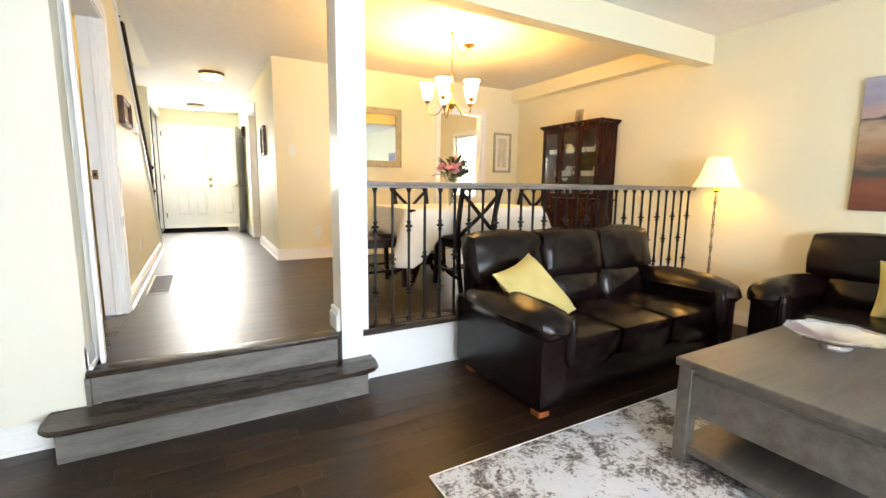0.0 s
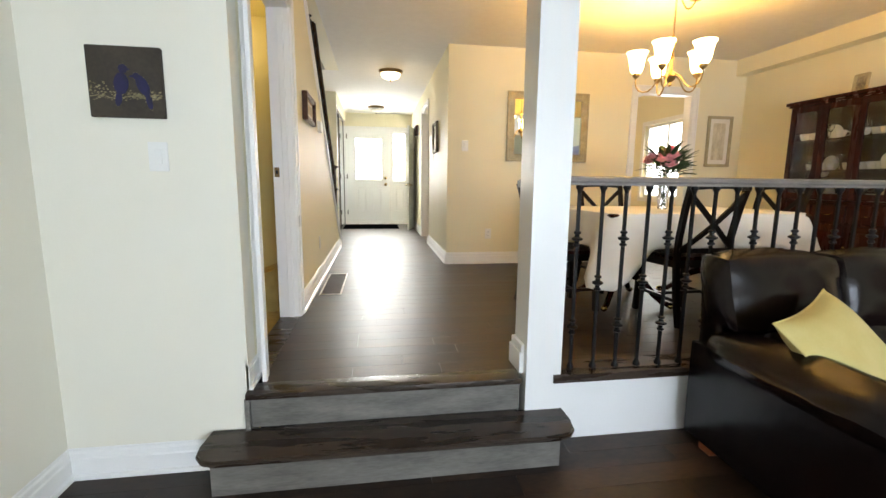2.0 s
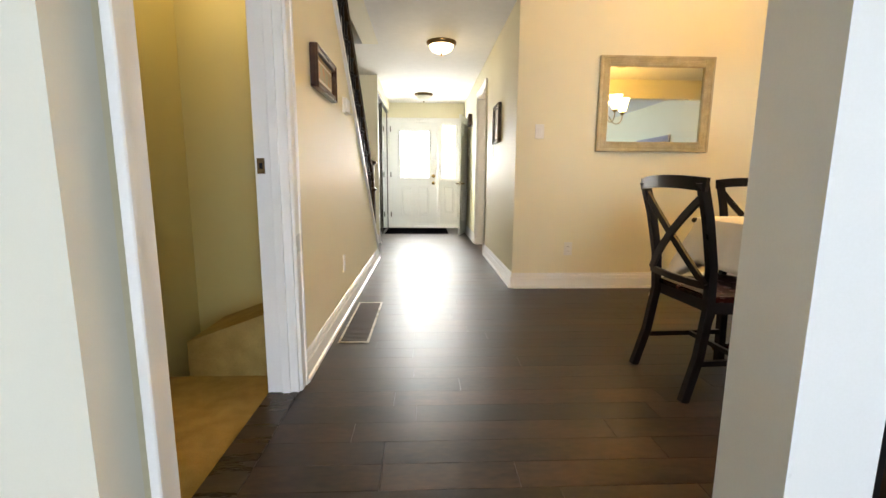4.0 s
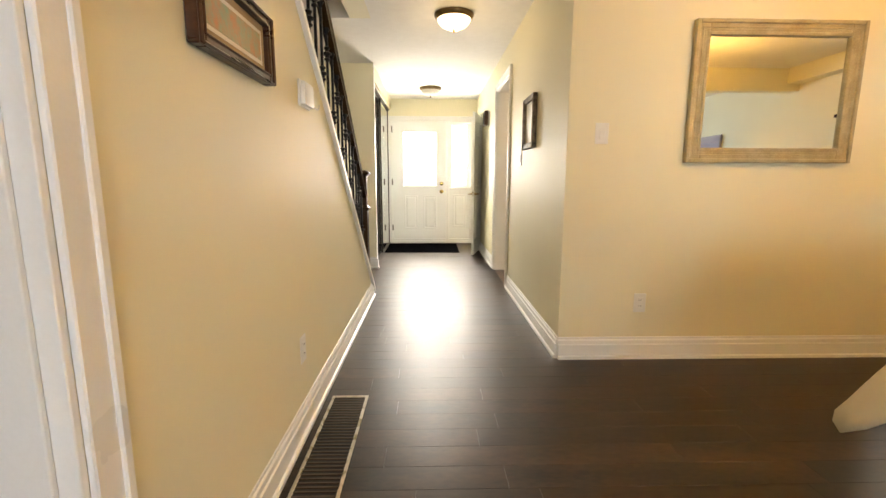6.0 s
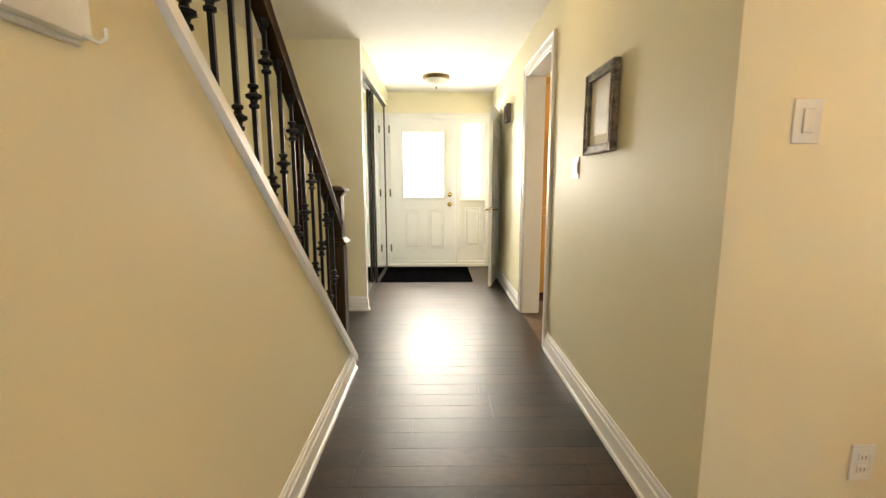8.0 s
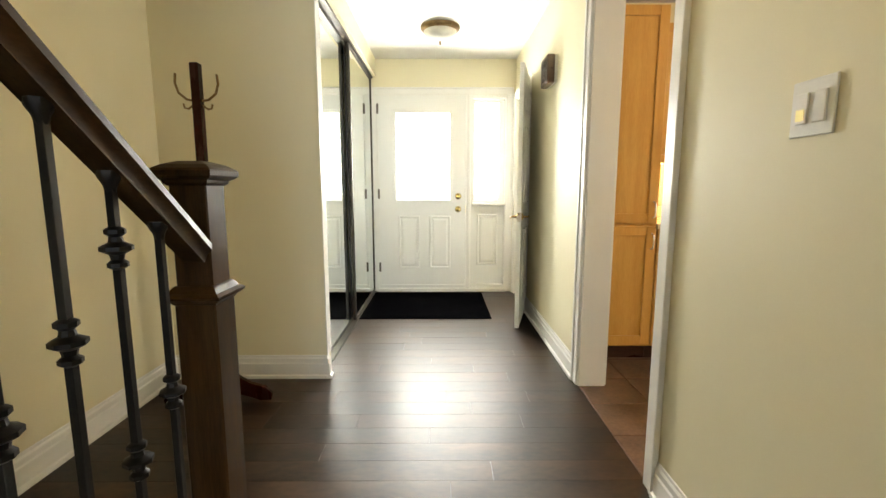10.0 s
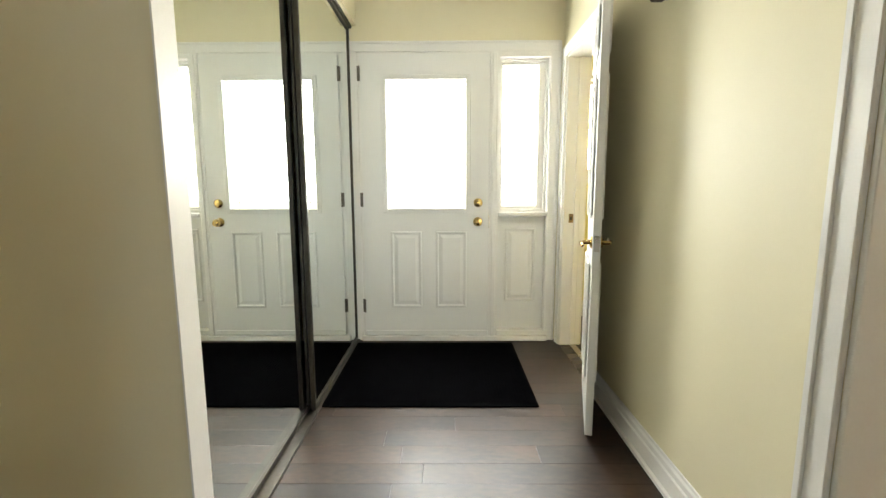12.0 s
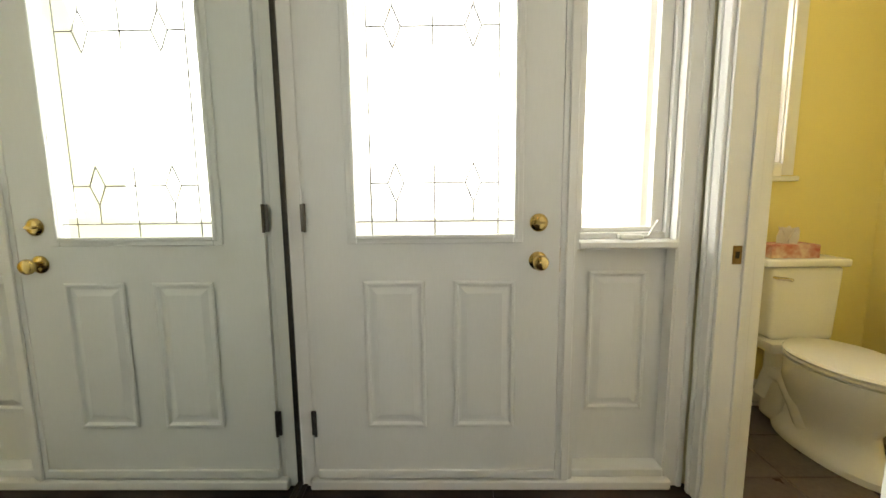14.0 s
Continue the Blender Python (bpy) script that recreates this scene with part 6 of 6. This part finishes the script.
box(bm, -0.17, 0.17, -0.25, -0.03, 0.38, 0.432, 0.015, 2)
part("bowl", bm, PORCELAIN, tl, "", True)
for nm, z, h in (("seat", 0.412, 0.016), ("lid", 0.430, 0.020)):
    bm = bmesh.new()
    rg = [bowl_ring(bm, zz, a, b, -0.43) for zz, a, b in ((z, 0.186, 0.305), (z + h * 0.5, 0.192, 0.312), (z + h, 0.183, 0.302))]
    for a, b in zip(rg, rg[1:]):
        for k in range(36):
            j = (k + 1) % 36
            bm.faces.new((a[k], a[j], b[j], b[k]))
    bm.faces.new(rg[0][::-1])
    bm.faces.new(rg[-1])
    part(nm, bm, PORCELAIN, tl, "", True)
hose = thing("water_supply", pose(1.90, 8.845, 0.0), "braided water supply hose with a shut-off valve behind the toilet", "water supply")
bm = bmesh.new()
tube(bm, [(0.0, -0.02, 0.16), (0.0, -0.06, 0.16), (-0.04, -0.09, 0.22), (-0.05, -0.10, 0.30), (0.0, -0.11, 0.35), (0.06, -0.10, 0.395)], 0.007, 8)
part("hose", bm, TRACK, hose, "", True)
bm = bmesh.new()
lathe(bm, ((0.02, 0.0), (0.02, 0.005), (0.012, 0.01), (0.012, 0.05), (0.020, 0.055), (0.020, 0.07)), seg=14)
part("valve", bm, NICKEL, hose, "chrome valve", True, pose(0, 0.0, 0.16, 90, 0, 0))
TISSUEB = surface("red_and_white_carton", (0.42, 0.05, 0.03), (0.75, 0.62, 0.48), 0.6, scale=14, fine=30, rvary=0.05)
tb = thing("tissue_box", pose(2.08, 8.72, 0.8335), "red and white patterned tissue box on the toilet tank", "tissue box")
block("carton", (-0.115, 0.115, -0.06, 0.06, 0, 0.065), TISSUEB, tb, "", 0.002)
bm = bmesh.new()
rnd = random.Random(8)
for k in range(5):
    a = k * 1.3
    pts = [(0.02 * math.cos(a + q) * (1 + z * 8), 0.012 * math.sin(a + q) * (1 + z * 6), 0.063 + z) for q, z in ((0, 0), (0.6, 0.03), (1.2, 0.055), (1.6, 0.075))]
    flat_bar(bm, pts, 0.05, 0.001, (math.cos(a), math.sin(a), 0))
part("tissue", bm, LINEN, tb, "white tissue")
pw = thing("powder_room_window", pose(1.905, 8.85, 0.01), "white framed double-hung window in the yellow wall", "window")
bm = bmesh.new()
for a, b, c, d in ((-0.26, -0.20, 1.22, 2.15), (0.20, 0.26, 1.22, 2.15), (-0.20, 0.20, 2.08, 2.15), (-0.20, 0.20, 1.21, 1.28)):
    box(bm, a, b, -0.018, -0.001, c, d, 0.003)
part("casing", bm, TRIM, pw)
block("window_sill", (-0.28, 0.28, -0.035, -0.001, 1.19, 1.215), TRIM, pw, "", 0.004)
bm = bmesh.new()
box(bm, -0.202, -0.194, 0.0, 0.118, 1.28, 2.08)
box(bm, 0.194, 0.202, 0.0, 0.118, 1.28, 2.08)
box(bm, -0.194, 0.194, 0.0, 0.118, 1.278, 1.286)
box(bm, -0.194, 0.194, 0.0, 0.118, 2.074, 2.082)
part("window_jamb", bm, TRIM, pw)
for nm, c, d, y in (("lower_sash", 1.28, 1.70, 0.03), ("upper_sash", 1.67, 2.08, 0.055)):
    bm = bmesh.new()
    for a, b, e, f in ((-0.20, -0.165, c, d), (0.165, 0.20, c, d), (-0.165, 0.165, c, c + 0.035), (-0.165, 0.165, d - 0.035, d)):
        box(bm, a, b, y, y + 0.024, e, f, 0.002)
    sash = part(nm, bm, TRIM, pw)
    p = block("pane", (-0.165, 0.165, y + 0.010, y + 0.014, c + 0.035, d - 0.035), PANE, sash, "clear pane")
    p.visible_shadow = False

# ---- kitchen ----
KY = 6.20


def shaker(parent, x0, x1, z0, z1, y, name="door", rail=0.055, pull=None, knobs=()):
    """A framed cabinet front at y that looks to -y."""
    bm = bmesh.new()
    box(bm, x0, x0 + rail, y - 0.02, y, z0, z1, 0.002)
    box(bm, x1 - rail, x1, y - 0.02, y, z0, z1, 0.002)
    box(bm, x0 + rail, x1 - rail, y - 0.02, y, z0, z0 + rail, 0.002)
    box(bm, x0 + rail, x1 - rail, y - 0.02, y, z1 - rail, z1, 0.002)
    o = part(name, bm, MAPLE, parent, "framed maple front")
    block("panel", (x0 + rail, x1 - rail, y - 0.010, y - 0.001, z0 + rail, z1 - rail), MAPLE, o)
    if pull:
        bm = bmesh.new()
        px, pz = pull
        tube(bm, [(px, y - 0.020, pz - 0.05), (px, y - 0.045, pz - 0.042), (px, y - 0.050, pz), (px, y - 0.045, pz + 0.042), (px, y - 0.020, pz + 0.05)], 0.005, 8)
        part("pull", bm, NICKEL, o, "brushed nickel bow pull", True)
    for kx in knobs:
        bm = bmesh.new()
        lathe(bm, ((0.007, 0), (0.006, 0.012), (0.015, 0.020), (0.017, 0.026), (0.012, 0.031), (0.001, 0.032)), seg=16)
        part("knob", bm, NICKEL, o, "brushed nickel knob", True, pose(kx, y - 0.020, (z0 + z1) / 2, 90, 0, 0))
    return o


pan = thing("pantry_cabinet", pose(0, 0, 0), "tall honey maple pantry cabinet beside the kitchen doorway", "cabinet")
block("body", (1.545, 1.935, KY, 6.815, 0.10, 2.22), MAPLE, pan)
block("toe_kick", (1.545, 1.935, KY + 0.05, 6.815, 0.0, 0.10), DARKF, pan, "dark toe kick")
shaker(pan, 1.548, 1.932, 0.115, 0.895, KY, "lower_door", 0.06, (1.905, 0.80))
shaker(pan, 1.548, 1.932, 0.915, 2.215, KY, "upper_door", 0.06, (1.905, 1.00))
bc = thing("drawer_cabinet", pose(0, 0, 0), "honey maple base cabinet with four drawers and nickel knobs", "cabinet")
block("body", (1.938, 2.525, KY, 6.815, 0.10, 0.875), MAPLE, bc)
block("toe_kick", (1.938, 2.525, KY + 0.05, 6.815, 0.0, 0.10), DARKF, bc, "dark toe kick")
shaker(bc, 1.942, 2.228, 0.728, 0.870, KY, "drawer", 0.035, None, (2.085,))
shaker(bc, 2.234, 2.521, 0.728, 0.870, KY, "drawer", 0.035, None, (2.378,))
shaker(bc, 1.942, 2.521, 0.425, 0.718, KY, "drawer", 0.05, None, (2.08, 2.385))
shaker(bc, 1.942, 2.521, 0.115, 0.415, KY, "drawer", 0.05, None, (2.08, 2.385))
wt = tagged(block("worktop", (1.937, 2.53, KY - 0.03, 6.815, 0.876, 0.914), COUNTER, None, "beige laminate worktop on the maple drawers", 0.010, 2), "", "worktop")
tagged(block("worktop_upstand", (1.937, 2.53, 6.795, 6.815, 0.915, 1.0), COUNTER, None, "beige laminate upstand behind the worktop", 0.004), "", "worktop")
uc = thing("wall_cabinet", pose(0, 0, 0), "honey maple wall cabinet with two doors over the worktop", "cabinet")
block("body", (1.94, 2.535, 6.48, 6.815, 1.335, 2.22), MAPLE, uc)
block("valance", (1.94, 2.535, 6.462, 6.48, 1.31, 1.36), MAPLE, uc, "", 0.003)
shaker(uc, 1.944, 2.236, 1.365, 2.215, 6.48, "door", 0.05, (2.215, 1.50))
shaker(uc, 2.240, 2.532, 1.365, 2.215, 6.48, "door", 0.05, (2.262, 1.50))
uo = thing("wall_cabinet", pose(0, 0, 0), "short honey maple wall cabinet over the microwave", "cabinet")
block("body", (2.545, 3.30, 6.48, 6.815, 1.765, 2.22), MAPLE, uo)
shaker(uo, 2.548, 2.920, 1.77, 2.215, 6.48, "door", 0.05)
shaker(uo, 2.924, 3.297, 1.77, 2.215, 6.48, "door", 0.05)
mw = thing("microwave", pose(2.55, 6.40, 1.325), "white over-range microwave with a black glass door", "microwave")
block("case", (0.0, 0.75, 0.0, 0.41, 0.0, 0.43), ENAMEL, mw, "", 0.012, 2)
md = block("door", (0.005, 0.55, -0.022, -0.001, 0.025, 0.345), ENAMEL, mw, "white door", 0.010, 2)
block("window", (0.085, 0.47, -0.026, -0.020, 0.075, 0.29), BLACKG, md, "black glass window", 0.004)
for i in range(6):
    block("vent_slat", (0.02 + i * 0.0, 0.73, -0.006, 0.002, 0.358 + i * 0.011, 0.363 + i * 0.011), DARK, mw, "dark vent slot")
block("control_panel", (0.56, 0.745, -0.018, -0.001, 0.025, 0.345), ENAMEL, mw, "", 0.006)
st = thing("stove", pose(2.54, KY - 0.01, 0), "white electric stove with a rounded control panel", "stove")
block("body", (0.0, 0.76, 0.0, 0.60, 0.03, 0.895), ENAMEL, st, "", 0.005)
block("oven_door", (0.02, 0.74, -0.035, -0.001, 0.20, 0.74), ENAMEL, st, "white oven door", 0.010)
block("cooktop", (-0.005, 0.765, -0.02, 0.60, 0.896, 0.920), ENAMEL, st, "", 0.008, 2)
bm = bmesh.new()
extrude_poly(bm, ((0.50, 0.92), (0.60, 0.92), (0.60, 1.19), (0.575, 1.205), (0.555, 1.19), (0.535, 1.02)), "x", 0.0, 0.76)
bmesh.ops.bevel(bm, geom=bm.edges[:], offset=0.008, segments=2, affect="EDGES")
cpn = part("control_panel", bm, ENAMEL, st, "", True)
block("display", (0.33, 0.43, 0.532, 0.553, 1.085, 1.115), BLACKG, cpn, "dark display")
for i in range(8):
    block("button", (0.27 + 0.03 * (i % 2) + (0.19 if i > 3 else 0), 0.288 + 0.03 * (i % 2) + (0.19 if i > 3 else 0), 0.534, 0.552, 1.085 + 0.022 * (i // 2 % 2), 1.095 + 0.022 * (i // 2 % 2)), STILE, cpn, "small beige button")
for x in (0.09, 0.16, 0.60, 0.67):
    bm = bmesh.new()
    lathe(bm, ((0.022, 0), (0.020, 0.018), (0.001, 0.019)), seg=16)
    part("knob", bm, ENAMEL, cpn, "", True, pose(x, 0.545, 1.10, 80, 0, 0))
for x, y, r in ((0.20, 0.14, 0.10), (0.20, 0.40, 0.075), (0.56, 0.14, 0.075), (0.56, 0.40, 0.10)):
    bm = bmesh.new()
    lathe(bm, ((r + 0.015, 0.920), (r + 0.015, 0.924), (0.001, 0.921)), x, y, 24)
    pan_o = part("drip_pan", bm, NICKEL, st, "chrome drip pan", True)
    bm = bmesh.new()
    tube(bm, [(x + r * (0.15 + 0.85 * k / 90) * math.cos(k * 0.22), y + r * (0.15 + 0.85 * k / 90) * math.sin(k * 0.22), 0.931) for k in range(91)], 0.005, 5)
    part("burner_coil", bm, IRON, pan_o, "black coil", True)
ucl = thing("under_cabinet_light", pose(2.20, 6.66, 1.330), "slim lit strip light under the wall cabinet", "strip light")
block("housing", (-0.15, 0.15, -0.03, 0.03, -0.018, 0.004), PLASTIC, ucl, "", 0.003)
wall_plate("wall_socket", pose(2.02, 6.806, 1.12), 0.072, 0.12, "socket", "white wall socket on the tiled kitchen wall")
splash = slab("wall_backsplash", (1.94, XE, 6.808, 6.819, 1.0, 1.50), SGROUT, "tan ceramic tile backsplash with pale grout")
kw = thing("kitchen_window", pose(XE, 4.55, 0), "white framed kitchen window", "window")
bm = bmesh.new()
for a, b, c, d in ((-0.62, -0.55, 0.68, 2.02), (0.55, 0.62, 0.68, 2.02), (-0.55, 0.55, 1.95, 2.02), (-0.55, 0.55, 0.68, 0.75)):
    box(bm, -0.018, -0.001, a, b, c, d, 0.003)
for a, b, c, d in ((-0.55, -0.51, 0.75, 1.95), (0.51, 0.55, 0.75, 1.95), (-0.02, 0.02, 0.79, 1.91), (-0.51, 0.51, 0.75, 0.79), (-0.51, 0.51, 1.91, 1.95)):
    box(bm, 0.04, 0.08, a, b, c, d, 0.003)
part("window_frame", bm, TRIM, kw)
p = block("pane", (0.058, 0.062, -0.51, 0.51, 0.79, 1.91), PANE, kw, "clear pane")
p.visible_shadow = False
lw = thing("living_window", pose(2.2, -5.38, 0), "white framed wide living room window", "window")
bm = bmesh.new()
for a, b, c, d in ((-1.57, -1.50, 0.03, 1.87), (1.50, 1.57, 0.03, 1.87), (-1.5, 1.5, 1.80, 1.87), (-1.5, 1.5, 0.03, 0.10)):
    box(bm, a, b, 0.001, 0.018, c, d, 0.003)
for a, b, c, d in ((-1.5, -1.45, 0.1, 1.8), (1.45, 1.5, 0.1, 1.8), (-0.03, 0.03, 0.15, 1.75), (-1.45, 1.45, 0.1, 0.15), (-1.45, 1.45, 1.75, 1.8)):
    box(bm, a, b, -0.08, -0.04, c, d, 0.003)
part("window_frame", bm, TRIM, lw)
p = block("pane", (-1.45, 1.45, -0.062, -0.058, 0.15, 1.75), PANE, lw, "clear pane")
p.visible_shadow = False

# ---- floor pieces ----
piece_cache = {}


def plank_mesh(l, w, h, edge, mat):
    key = (round(l, 2), w, mat.name)
    if key not in piece_cache:
        bm = bmesh.new()
        e = edge
        lo = [bm.verts.new(v) for v in ((0, 0, -h), (l, 0, -h), (l, w, -h), (0, w, -h))]
        mid = [bm.verts.new(v) for v in ((0, 0, -e), (l, 0, -e), (l, w, -e), (0, w, -e))]
        top = [bm.verts.new(v) for v in ((e, e, 0), (l - e, e, 0), (l - e, w - e, 0), (e, w - e, 0))]
        for a, b in ((lo, mid), (mid, top)):
            for i in range(4):
                j = (i + 1) % 4
                bm.faces.new((a[i], a[j], b[j], b[i]))
        bm.faces.new(top)
        me = bpy.data.meshes.new("plank")
        bm.to_mesh(me)
        bm.free()
        me.materials.append(mat)
        piece_cache[key] = me
    return piece_cache[key]


def lay_planks(floor, x0, x1, y0, y1, z, width, seed):
    rnd = random.Random(seed)
    rows = round((y1 - y0) / width)
    w = (y1 - y0) / rows
    for r in range(rows):
        x = x0
        first = True
        while x < x1 - 0.01:
            l = rnd.choice((0.45, 0.6, 0.8, 1.0, 1.2, 1.2)) * (rnd.uniform(0.3, 1) if first else 1)
            first = False
            l = round(l, 2)
            if x + l > x1 - 0.15:
                l = round(x1 - x, 2)
            me = plank_mesh(l - 0.001, round(w - 0.0007, 4), 0.011, 0.0005, PLANK)
            ob = new("plank", me)
            ob.parent = floor
            ob.location = (x, y0 + r * w, z)
            x += l


def lay_tiles(floor, x0, x1, y0, y1, z, size, mat):
    nx, ny = max(1, round((x1 - x0) / size)), max(1, round((y1 - y0) / size))
    a, b = (x1 - x0) / nx, (y1 - y0) / ny
    for i in range(nx):
        for j in range(ny):
            ob = new("tile", plank_mesh(round(a - 0.006, 3), round(b - 0.006, 3), 0.006, 0.002, mat))
            ob.parent = floor
            ob.location = (x0 + i * a + 0.003, y0 + j * b + 0.003, z)


lay_planks(floor_dining, 0.0, XE, 0.101, YD, 0.0, 0.127, 1)
lay_planks(floor_hall, 0.0, XR, YD, 4.62, 0.0, 0.127, 7)
lay_planks(floor_hall, -1.03, XR, 4.62, 6.01, 0.0, 0.127, 2)
lay_planks(floor_hall, -0.26, XR, 6.01, YF, 0.0, 0.127, 3)
lay_planks(floor_living, -0.80, XE, -5.38, 0.02, LZ, 0.127, 5)
lay_tiles(floor_kitchen, XR, XE, YD + 0.12, 6.82, 0.0, 0.305, KTILE)
lay_tiles(floor_powder, XT, 2.63, 7.0, 8.85, 0.0, 0.305, PTILE)
tile_me = None
for i in range(10):
    for j in range(3):
        if tile_me is None:
            bm = bmesh.new()
            box(bm, -0.074, 0.074, -0.006, 0, -0.074, 0.074, 0.002)
            tile = part("tile", bm, STILE, splash)
            tile_me = tile.data
        else:
            tile = new("tile", tile_me)
            tile.parent = splash
        tile.location = (2.02 + i * 0.151, 6.8075, 1.078 + j * 0.151)
